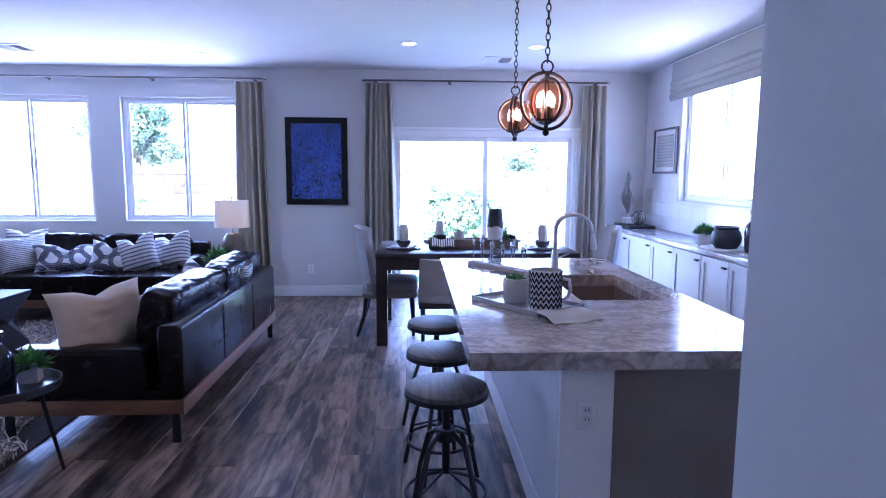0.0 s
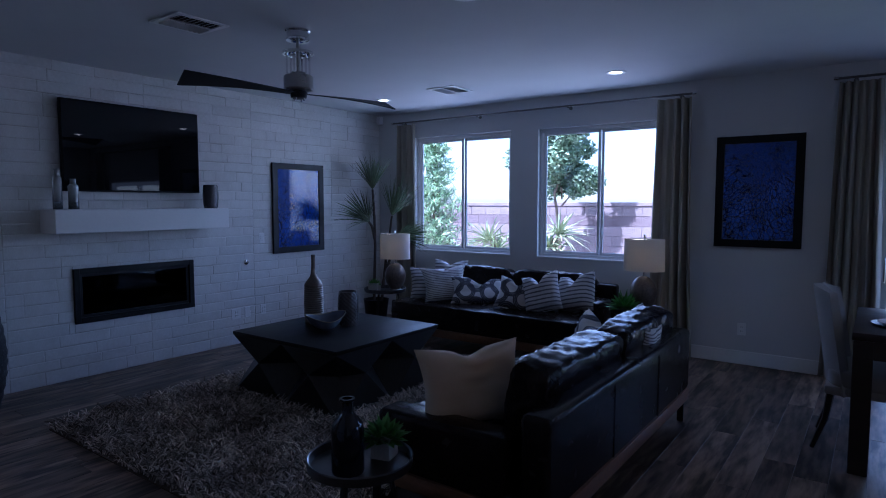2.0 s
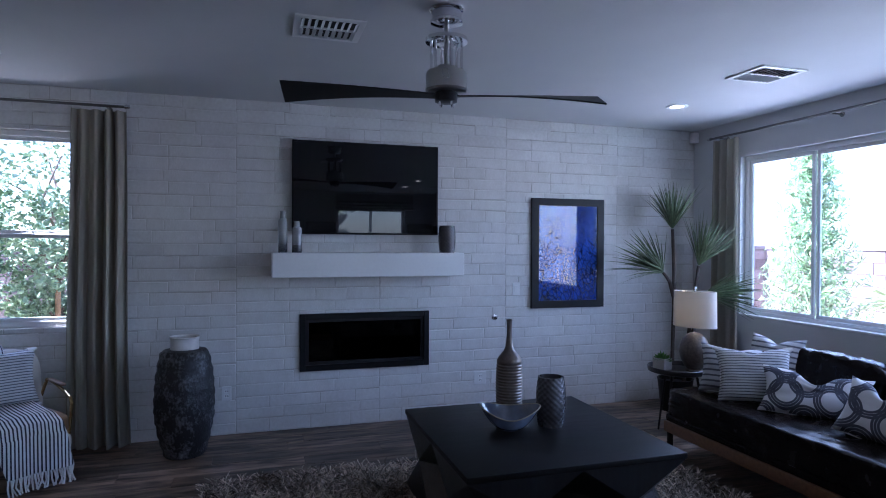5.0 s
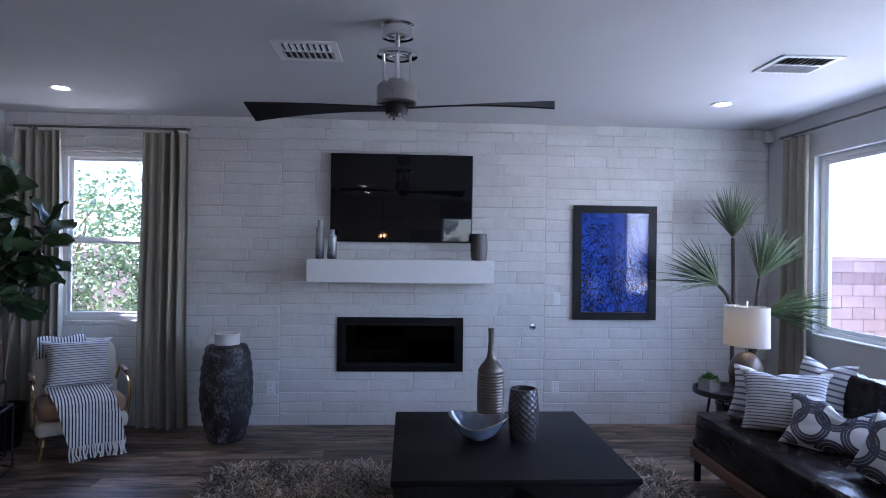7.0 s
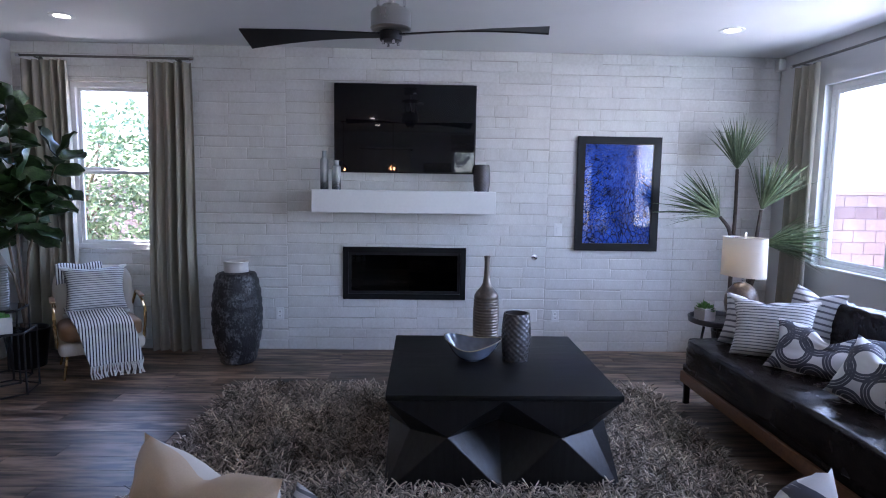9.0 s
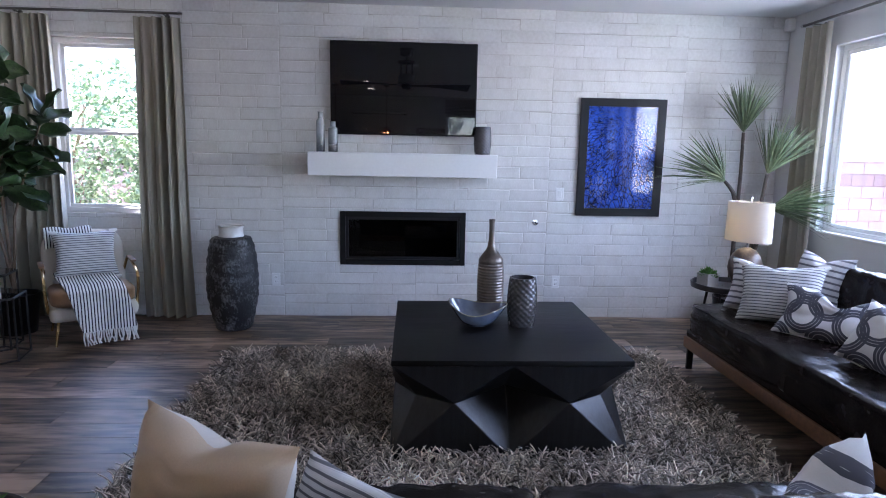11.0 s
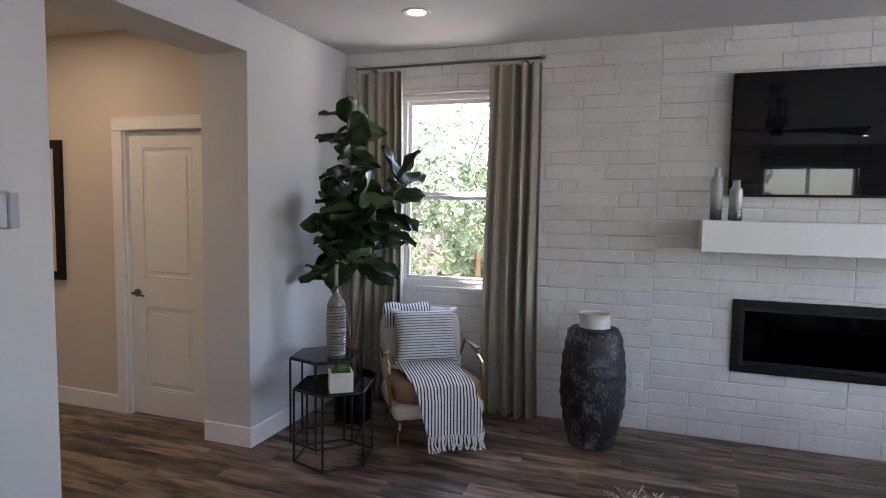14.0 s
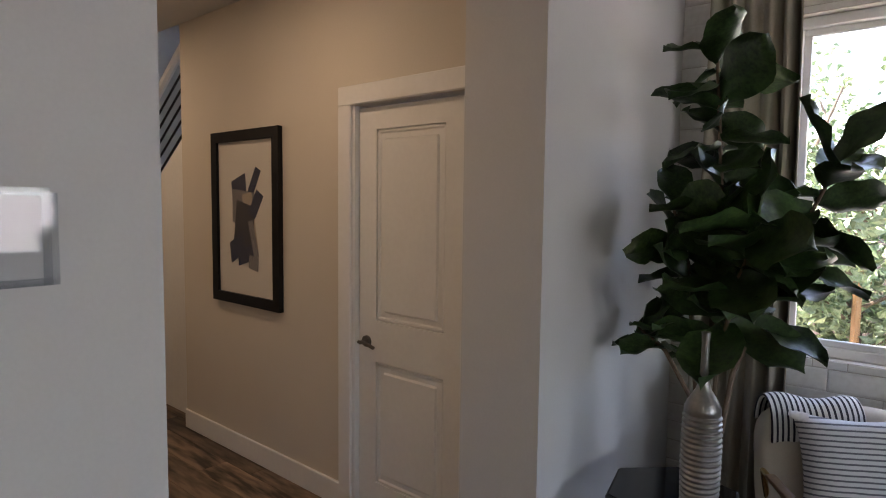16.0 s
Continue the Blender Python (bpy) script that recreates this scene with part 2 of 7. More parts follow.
def ring(c, r, tube_r, axis="Z", seg=40, bm=None, turn=0.0, sides=8):
    pts = []
    for i in range(seg):
        a = 2 * math.pi * i / seg
        u, v = r * math.cos(a), r * math.sin(a)
        p = {"Z": (u, v, 0), "X": (0, u, v), "Y": (u, 0, v)}[axis]
        if turn:
            p = (p[0] * math.cos(turn) - p[1] * math.sin(turn), p[0] * math.sin(turn) + p[1] * math.cos(turn), p[2])
        pts.append((c[0] + p[0], c[1] + p[1], c[2] + p[2]))
    return tube(pts, tube_r, sides, bm, closed=True)


def sheet(fn, nu, nv, thick=0.0, bm=None):
    """A surface from fn(u, v) with u, v from 0 to 1; thick makes it a shell."""
    own = bmesh.new()
    g = [[own.verts.new(fn(i / nu, j / nv)) for j in range(nv + 1)] for i in range(nu + 1)]
    for i in range(nu):
        for j in range(nv):
            own.faces.new((g[i][j], g[i + 1][j], g[i + 1][j + 1], g[i][j + 1]))
    if thick:
        bmesh.ops.recalc_face_normals(own, faces=own.faces[:])
        bmesh.ops.solidify(own, geom=own.faces[:], thickness=thick)
    return join(bm, own)


def cells(u0, u1, z0, z1, holes):
    """Rectangles that fill u0..u1 by z0..z1 but for the holes (u0, u1, z0, z1)."""
    out = [(u0, u1, z0, z1)]
    for a, b, c, d in holes:
        nxt = []
        for p, q, r, s in out:
            if b <= p or a >= q or d <= r or c >= s:
                nxt.append((p, q, r, s))
                continue
            if p < a:
                nxt.append((p, a, r, s))
            if b < q:
                nxt.append((b, q, r, s))
            if r < c:
                nxt.append((max(p, a), min(q, b), r, c))
            if d < s:
                nxt.append((max(p, a), min(q, b), d, s))
        out = nxt
    return out


def wall_bm(axis, at0, at1, u0, u1, z0, z1, holes=()):
    """A wall across an axis from at0 to at1, with openings through it."""
    bm = bmesh.new()
    for p, q, r, s in cells(u0, u1, z0, z1, holes):
        if axis == "X":
            box(at0, at1, p, q, r, s, bm=bm)
        else:
            box(p, q, at0, at1, r, s, bm=bm)
    return bm


# ---- the large structure ----
WX, BY, SY, CZ = -5.5, 7.6, 0.733, 2.74      # feature wall, garden wall, south wall, ceiling
EX = 3.25                                    # kitchen wall
W1 = (-4.87, -3.42, 0.92, 2.40)
W2 = (-3.06, -1.62, 0.92, 2.39)
SLIDER = (0.13, 2.40, 0.0, 2.04)
W3 = (1.19, 2.03, 0.92, 2.41)
KWIN = (5.0, 6.6, 1.23, 2.42)
FIRE = (3.64, 4.73, 0.50, 0.955)

structure("wall_west", wall_bm("X", WX - 0.16, WX - 0.0036, SY - 0.35, BY + 0.15, 0, CZ, [W3, FIRE]), M_MORTAR, "white mortar bed behind the whitewashed brick feature wall", "wall", 0)
structure("wall_north", wall_bm("Y", BY, BY + 0.15, WX - 0.02, EX, 0, CZ, [W1, W2, SLIDER]), M_WALL, "pale grey painted wall with two windows and a glass door", "wall", 0)
structure("wall_east", wall_bm("X", EX, EX + 0.15, 0.43, BY + 0.15, 0, CZ, [KWIN]), M_WALL, "pale grey painted kitchen wall with one wide window", "wall", 0)
structure("wall_south", wall_bm("Y", SY - 0.35, SY, WX - 0.02, -0.65, 0, CZ, [(-4.245, -2.955, -1, 2.475)]), M_WALL, "pale grey painted wall with a wide cased opening", "wall", 0)
structure("wall_hall_west", wall_bm("X", -4.565, -4.425, -2.2, SY - 0.35, 0, CZ, [(-0.463, 0.262, -1, 2.045)]), M_HALL, "beige painted hallway wall with a white door", "wall", 0)
structure("wall_hall_east", wall_bm("X", -2.955, -2.775, -5.0, SY - 0.35, 0, CZ), M_HALL, "beige painted hallway wall", "wall", 0)
structure("wall_hall_end", wall_bm("Y", -5.14, -5.0, -6.4, -2.775, 0, 5.2), M_WALL, "painted wall at the end of the hallway", "wall", 0)
structure("wall_stair_west", wall_bm("X", -6.4, -6.26, -5.0, SY - 0.35, 0, 5.2), M_WALL, "painted wall beside the stairs", "wall", 0)
structure("wall_closet", wall_bm("Y", 0.30, SY - 0.352, -6.26, -4.567, 0, CZ), M_WALL, "painted wall behind the closet", "wall", 0)
structure("wall_entry_west", wall_bm("X", -0.79, -0.65, -2.6, SY - 0.35, 0, CZ), M_WALL, "pale grey painted passage wall", "wall", 0)
structure("wall_entry_east", wall_bm("X", 0.612, 0.75, -2.6, 0.568, 0, CZ), M_WALL, "pale grey painted wall end beside the passage", "wall", 0)
structure("wall_entry_south", wall_bm("Y", -2.74, -2.6, -0.79, 0.75, 0, CZ), M_WALL, "pale grey painted passage wall", "wall", 0)
structure("wall_kitchen_south", wall_bm("Y", 0.43, 0.568, 0.75, EX, 0, CZ), M_WALL, "pale grey painted kitchen wall", "wall", 0)

bm = box(WX - 0.16, EX + 0.15, -2.2, BY + 0.15, CZ, CZ + 0.14)
box(-4.425, EX + 0.15, -5.14, -2.2, CZ, CZ + 0.14, bm=bm)
structure("ceiling", bm, M_CEIL, "white lightly textured plaster ceiling", "ceiling", 0)
structure("ceiling_stair", box(-6.4, -4.425, -5.14, -2.2, 5.2, 5.3), M_CEIL, "white plaster ceiling over the stairs", "ceiling", 0)
structure("wall_stair_upper", wall_bm("X", -4.425, -4.285, -5.0, -2.2, CZ + 0.14, 5.2), M_WALL, "painted wall over the stair opening", "wall", 0)
structure("wall_stair_front", wall_bm("Y", -2.2, -2.06, -6.26, -4.565, CZ + 0.14, 5.2), M_WALL, "painted wall over the stairs", "wall", 0)

floor = structure("floor", box(-6.4, EX + 0.15, -5.14, BY + 0.15, -0.14, -0.012), M_SLOT, "grey-brown wood plank floor", "floor", 0)


def baseboard(segments):
    bm = bmesh.new()
    for x0, x1, y0, y1 in segments:
        box(x0, x1, y0, y1, 0, 0.13, bevel=0.004, seg=1, bm=bm)
    return structure("baseboard", bm, M_TRIM, "white painted baseboard", "baseboard")


T = 0.016
baseboard([(-5.5, 0.08, BY - T, BY), (2.45, 2.66, BY - T, BY)])
baseboard([(WX + 0.004, -4.245, SY, SY + T), (-4.245, -4.245 + T, SY - 0.35, SY + T), (-2.955, -0.65, SY, SY + T), (-2.955 - T, -2.955, SY - 0.35, SY + T)])
baseboard([(-4.425, -4.425 + T, -2.2, -0.545), (-4.425, -4.425 + T, 0.352, SY - 0.352)])
baseboard([(-0.65, -0.65 + T, -2.6, SY), (0.612 - T, 0.612, -2.6, 0.568), (0.612 - T, 0.75, 0.568, 0.568 + T)])


# ---- windows and doors ----
def window(name, axis, w, at, mull="V", label="white vinyl sliding window with clear glass"):
    """A framed window set in its opening; w = (u0, u1, z0, z1), at = depth of the frame's middle."""
    u0, u1, z0, z1 = w
    th = thing(name, label, "window", kind="structure")

    def bar(p, q, r, s, d=0.035, bev=0.004, off=0.0, bm=None):
        if axis == "Y":
            return box(p, q, at + off - d, at + off + d, r, s, bev, 1, bm)
        return box(at + off - d, at + off + d, p, q, r, s, bev, 1, bm)
    f = 0.045
    bm = bar(u0, u1, z0, z0 + f)
    bar(u0, u1, z1 - f, z1, bm=bm)
    bar(u0, u0 + f, z0 + f, z1 - f, bm=bm)
    bar(u1 - f, u1, z0 + f, z1 - f, bm=bm)
    part("window_frame", bm, M_VINYL, th)
    um, zm = (u0 + u1) / 2, z0 + (z1 - z0) * 0.475
    g = 0.03
    rooms = [(u0 + f, um, z0 + f, z1 - f), (um, u1 - f, z0 + f, z1 - f)] if mull == "V" else [(u0 + f, u1 - f, z0 + f, zm), (u0 + f, u1 - f, zm, z1 - f)]
    for k, (p, q, r, s) in enumerate(rooms):
        off = (0.012 if k else -0.012) * (1 if axis == "Y" else -1)
        bm = bar(p, q, r, r + g, 0.012, 0.003, off)
        bar(p, q, s - g, s, 0.012, 0.003, off, bm)
        bar(p, p + g, r + g, s - g, 0.012, 0.003, off, bm)
        bar(q - g, q, r + g, s - g, 0.012, 0.003, off, bm)
        sash = part("sash", bm, M_VINYL, th)
        pane = part("pane", bar(p + g, q - g, r + g, s - g, 0.003, 0, off), M_GLASS, sash, "clear glass pane")
        pane.visible_shadow = False
    if axis == "Y":
        part("window_sill", box(u0, u1, BY - 0.006, at - 0.036, z0 - 0.004, z0 + 0.012, 0.003, 1), M_TRIM, th)
    return th


window("window_1", "Y", W1, BY + 0.095)
window("window_2", "Y", W2, BY + 0.095)
window("window_3", "X", W3, WX - 0.10, "H", "white vinyl single-hung window with clear glass")
window("window_4", "X", KWIN, EX + 0.095, "V", "wide white kitchen window with clear glass")


def sliding_door():
    u0, u1, z0, z1 = SLIDER
    th = thing("door_1", "white vinyl sliding glass door onto the garden, closed", "sliding door", kind="structure")
    y = BY + 0.085
    bm = box(u0, u1, y - 0.055, y + 0.055, z1 - 0.085, z1, 0.005, 1)
    box(u0, u0 + 0.045, y - 0.055, y + 0.055, 0.03, z1 - 0.085, 0.005, 1, bm)
    box(u1 - 0.045, u1, y - 0.055, y + 0.055, 0.03, z1 - 0.085, 0.005, 1, bm)
    box(u0, u1, y - 0.055, y + 0.055, 0.0, 0.03, 0.004, 1, bm)
    part("door_frame", bm, M_VINYL, th)
    um = 1.27
    for k, (p, q) in enumerate(((u0 + 0.045, um + 0.03), (um - 0.03, u1 - 0.045))):
        yy = y + (0.02 if k else -0.02)
        g = 0.055
        bm = box(p, q, yy - 0.016, yy + 0.016, 0.03, 0.03 + 0.08, 0.004, 1)
        box(p, q, yy - 0.016, yy + 0.016, z1 - 0.085 - g, z1 - 0.085, 0.004, 1, bm)
        box(p, p + g, yy - 0.016, yy + 0.016, 0.11, z1 - 0.085 - g, 0.004, 1, bm)
        box(q - g, q, yy - 0.016, yy + 0.016, 0.11, z1 - 0.085 - g, 0.004, 1, bm)
        panel = part("door_panel", bm, M_VINYL, th)
        pane = part("pane", box(p + g, q - g, yy - 0.004, yy + 0.004, 0.11, z1 - 0.085 - g), M_GLASS, panel, "clear glass pane")
        pane.visible_shadow = False
        if not k:
            part("door_handle", tube([(p + 0.03, yy - 0.02, 0.86), (p + 0.03, yy - 0.055, 0.88), (p + 0.03, yy - 0.06, 0.97), (p + 0.03, yy - 0.055, 1.06), (p + 0.03, yy - 0.02, 1.08)], 0.008), M_NICKEL, panel, "curved metal pull handle")
    part("head_trim", box(u0 - 0.05, u1 + 0.05, BY - 0.014, BY, z1, z1 + 0.03, 0.003, 1), M_TRIM, th)
    return th


sliding_door()


def hall_door():
    th = thing("door_2", "white two-panel interior door, closed, with a dark lever handle", "door", kind="structure")
    y0, y1, z1, x = -0.438, 0.237, 2.03, -4.453
    bm = bmesh.new()
    panels = [(y0 + 0.12, y1 - 0.12, 1.005, 1.925), (y0 + 0.12, y1 - 0.12, 0.19, 0.80)]
    for p, q, r, s in cells(y0, y1, 0.008, z1, panels):
        box(x - 0.035, x, p, q, r, s, bm=bm)
    for p, q, r, s in panels:
        box(x - 0.03, x - 0.012, p, q, r, s, bm=bm)
        box(x - 0.02, x - 0.003, p + 0.045, q - 0.045, r + 0.045, s - 0.045, 0.008, 1, bm)
        for a, b, c, d in ((p, q, r, r + 0.022), (p, q, s - 0.022, s), (p, p + 0.022, r, s), (q - 0.022, q, r, s)):
            box(x - 0.03, x - 0.005, a, b, c, d, 0.007, 1, bm)
    leaf = part("door_leaf", bm, M_TRIM, th)
    bm = cyl((x, y0 + 0.06, 0.895), (x + 0.012, y0 + 0.06, 0.895), 0.028, seg=20)
    cyl((x, y0 + 0.06, 0.895), (x + 0.05, y0 + 0.06, 0.895), 0.01, bm=bm)
    tube([(x + 0.05, y0 + 0.05, 0.897), (x + 0.055, y0 + 0.09, 0.90), (x + 0.05, y0 + 0.13, 0.89), (x + 0.047, y0 + 0.155, 0.882)], 0.009, bm=bm)
    part("door_handle", bm, M_ROD, leaf, "dark bronze lever handle")
    for z in (0.22, 1.02, 1.82):
        part("hinge", cyl((x + 0.004, y1 + 0.006, z - 0.045), (x + 0.004, y1 + 0.006, z + 0.045), 0.008, seg=10), M_ROD, leaf)
    w = 0.092
    bm = box(-4.425, -4.407, y0 - w - 0.02, y0 - 0.02, 0, z1 + 0.015, 0.004, 1)
    box(-4.425, -4.407, y1 + 0.02, y1 + 0.02 + w, 0, z1 + 0.015, 0.004, 1, bm)
    box(-4.425, -4.407, y0 - w - 0.02, y1 + 0.02 + w, z1 + 0.0155, z1 + 0.0155 + w, 0.004, 1, bm)
    part("door_casing", bm, M_TRIM, th)
    bm = box(-4.555, -4.425, y0 - 0.022, y0 - 0.003, 0, z1 + 0.013)
    box(-4.555, -4.425, y1 + 0.014, y1 + 0.024, 0, z1 + 0.013, bm=bm)
    part("door_jamb", bm, M_TRIM, th)
    return th


hall_door()


# ---- curtains ----
def curtain(axis, u0, u1, at, z1=2.565, flare=0.06, folds=4, label="olive-grey linen curtain panel hanging in deep folds", seed=0):
    rnd = random.Random(seed)
    ph = [rnd.uniform(-0.5, 0.5) for _ in range(8)]

    def fn(u, v):
        z = z1 * (1 - v) + 0.012 * v
        mid, half = (u0 + u1) / 2, (u1 - u0) / 2 + flare * v * 0.5
        s = mid + (2 * u - 1) * half + 0.012 * math.sin(5 * v + ph[0] * 6) * v
        a = 2 * math.pi * folds * u
        a += 1.1 * math.sin(4.1 * u + ph[5] * 6) + 0.5 * math.sin(9.3 * u + ph[6] * 6)
        depth = (0.040 + 0.022 * v) * (0.72 + 0.38 * math.sin(7 * u + ph[4] * 6)) * math.sin(a + ph[1] + 0.5 * math.sin(2.2 * v + ph[2] * 5)) + 0.010 * math.sin(2.3 * a + ph[3] * 6 + v * 2.0) * v
        d = at + depth
        return (s, d, z) if axis == "Y" else (d, s, z)
    th = thing("curtain", label, "curtain", group="window curtains")
    part("fabric", sheet(fn, folds * 18, 26, 0.004), M_CURTAIN, th, smooth=80)
    return th


def rod(axis, u0, u1, at, wall, z=2.60):
    th = thing("curtain_rod", "thin dark pewter curtain rod with end caps", "curtain rod", group="curtain rods")

    def P(u, d, zz):
        return (u, d, zz) if axis == "Y" else (d, u, zz)
    part("pole", cyl(P(u0, at, z), P(u1, at, z), 0.0105, seg=14), M_ROD, th)
    for u, s in ((u0, -1), (u1, 1)):
        part("finial", cyl(P(u, at, z), P(u + s * 0.035, at, z), 0.017, 0.014, seg=14), M_CHROME, th)
    n = 2 if u1 - u0 < 2 else 4
    for i in range(n):
        u = u0 + 0.12 + (u1 - u0 - 0.24) * i / (n - 1)
        bm = cyl(P(u, at, z - 0.012), P(u, wall, z - 0.012), 0.006, seg=8)
        cyl(P(u, wall, z - 0.012), P(u, wall + (at - wall) * 0.05, z - 0.012), 0.02, seg=14, bm=bm)
        part("bracket", bm, M_ROD, th)
    return th


rod("Y", -5.15, -1.36, BY - 0.10, BY)
rod("Y", -0.18, 2.71, BY - 0.10, BY)
rod("X", 0.87, 2.31, WX + 0.09, WX)
curtain("Y", -5.10, -4.785, BY - 0.10, folds=4, seed=1)
curtain("Y", -1.705, -1.36, BY - 0.10, folds=5, seed=2, flare=0.10)
curtain("Y", -0.17, 0.135, BY - 0.10, folds=5, seed=3, flare=0.12)
curtain("Y", 2.41, 2.70, BY - 0.10, folds=4, seed=4, flare=0.10)
curtain("X", 0.90, 1.265, WX + 0.09, folds=5, seed=5)
curtain("X", 1.955, 2.32, WX + 0.09, folds=5, seed=6)


# ---- pieces of the feature wall ----
def brick_mesh(name, seed, h):
    """One brick, 1 long (y), faces +x, front edge worn."""
    rnd = random.Random(seed)
    bm = bmesh.new()
    d = 0.016
    back = [bm.verts.new((-d, y, z)) for y, z in ((0, 0), (1, 0), (1, h), (0, h))]
    j = lambda a: rnd.uniform(-a, a)
    side = [bm.verts.new((-0.0024, y + j(0.003), z + j(0.002))) for y, z in ((0, 0), (1, 0), (1, h), (0, h))]
    e, f = 0.014, 0.008
    front = [bm.verts.new((j(0.0012), y, z)) for y, z in ((e, f), (1 - e, f), (1 - e, h - f), (e, h - f))]
    mid = bm.verts.new((j(0.0012), 0.5 + j(0.1), h / 2))
    for i in range(4):
        k = (i + 1) % 4
        bm.faces.new((back[i], back[k], side[k], side[i]))
        bm.faces.new((side[i], side[k], front[k], front[i]))
        bm.faces.new((front[i], front[k], mid))
    return bm


def feature_wall():
    """Thin whitewashed bricks in uneven courses, laid as panels whose courses do not quite line up."""
    rnd = random.Random(11)
    rows = 28
    h = CZ / rows
    unit = h - 0.003
    meshes = [finish(brick_mesh("brick", k, unit), "brick", M_BRICK, 0) for k in range(8)]
    wall = bpy.data.objects["wall_west"]
    count = 0
    rest = bmesh.new()
    holes = [W3, (3.62, 4.75, 0.485, 0.97)]
    for c in range(6):
        y0, y1 = SY + c * 1.19, min(SY + (c + 1) * 1.19, BY)
        lift = rnd.uniform(-0.014, 0.014)
        lines = [0.0] + [h * r + lift + rnd.uniform(-0.006, 0.006) for r in range(1, rows)] + [CZ]
        for r in range(rows):
            y = y0
            while y < y1 - 0.001:
                e = y + rnd.choice((0.13, 0.20, 0.26, 0.30, 0.34, 0.38, 0.42, 0.46))
                if y1 - e < 0.10:
                    e = y1
                for p, q, a, b in cells(y, e, lines[r], lines[r + 1], holes):
                    if q - p < 0.02 or b - a < 0.015:
                        continue
                    gap, gz = rnd.choice((0.0008, 0.0015, 0.003, 0.004)), rnd.choice((0.001, 0.002, 0.0035, 0.005))
                    m = Matrix.Translation((WX + rnd.uniform(-0.0016, 0.0012), p + gap / 2, a + gz / 2)) @ Matrix.Rotation(rnd.uniform(-0.012, 0.012), 4, "X") @ Matrix.Diagonal((1, q - p - gap, (b - a - gz) / unit, 1))
                    if b - a > h * 0.7 and count < 298 and 0.25 < a < 2.3 and 2.3 < y < 6.9:
                        ob = new("brick", rnd.choice(meshes))
                        ob.parent = wall
                        ob.matrix_local = m
                        count += 1
                    else:
                        own = brick_mesh("b", rnd.randrange(99), unit)
                        bmesh.ops.transform(own, matrix=m, verts=own.verts)
                        join(rest, own)
                y = e
    tagged(part("brickwork", rest, M_BRICK, wall, "whitewashed brick courses", smooth=0), kind="stuff")


# ---- fireplace, television, mantel ----
def fireplace():
    th = thing("fireplace", "black linear gas fireplace set into the brick wall, unlit", "fireplace", Matrix.Translation((WX, 4.185, 0.485)))
    w, h = 1.13, 0.485
    bm = bmesh.new()
    for p, q, r, s in cells(-w / 2, w / 2, 0, h, [(-w / 2 + 0.05, w / 2 - 0.05, 0.05, h - 0.05)]):
        box(-0.02, 0.022, p, q, r, s, 0.003, 1, bm)
    part("surround", bm, M_BLACK, th)
    bm = bmesh.new()
    a, b, c, d = -w / 2 + 0.05, w / 2 - 0.05, 0.05, h - 0.05
    box(-0.36, -0.34, a, b, c, d, bm=bm)
    box(-0.34, 0.0, a, b, c - 0.012, c, bm=bm)
    box(-0.34, 0.0, a, b, d, d + 0.012, bm=bm)
    box(-0.34, 0.0, a - 0.012, a, c, d, bm=bm)
    box(-0.34, 0.0, b, b + 0.012, c, d, bm=bm)
    part("firebox", bm, M_SLOT, th)
    bm = bmesh.new()
    for p, q, r, s in cells(a, b, c, d, [(a + 0.025, b - 0.025, c + 0.025, d - 0.025)]):
        box(-0.015, 0.0, p, q, r, s, 0.002, 1, bm)
    part("inner_frame", bm, M_BLACKMETAL, th)
    part("burner_tray", box(-0.28, -0.08, a + 0.08, b - 0.08, c, c + 0.03, 0.005, 1), M_BLACKMETAL, th)
    g = part("glass_front", box(-0.012, -0.008, a + 0.025, b - 0.025, c + 0.025, d - 0.025), pane_glass("smoked_glass", (0.25, 0.25, 0.26)), th, "smoked glass front")
    return th


fireplace()

tv = thing("television", "large flat black television mounted on the brick wall", "television", Matrix.Translation((WX, 4.183, 1.645)))
part("body", box(0.02, 0.062, -0.632, 0.632, 0.0, 0.785, 0.006, 2), M_BLACK, tv)
part("screen", box(0.0622, 0.0665, -0.622, 0.622, 0.014, 0.775, 0.001, 1), mat("tv_screen", (0.003, 0.003, 0.004), 0.022, vary=0.1, bump=0, rvar=0.004, spec=0.4), tv, "glossy black screen")
part("wall_bracket", box(0.0, 0.02, -0.2, 0.2, 0.2, 0.6), M_BLACKMETAL, tv)

mantel = tagged(part("mantel_shelf", box(0, 0.30, -0.797, 0.797, 0, 0.197, 0.004, 1), M_TRIM, at=None), "thick white painted floating mantel shelf on the brick wall", "mantel")
mantel.location = (WX, 4.185, 1.295)


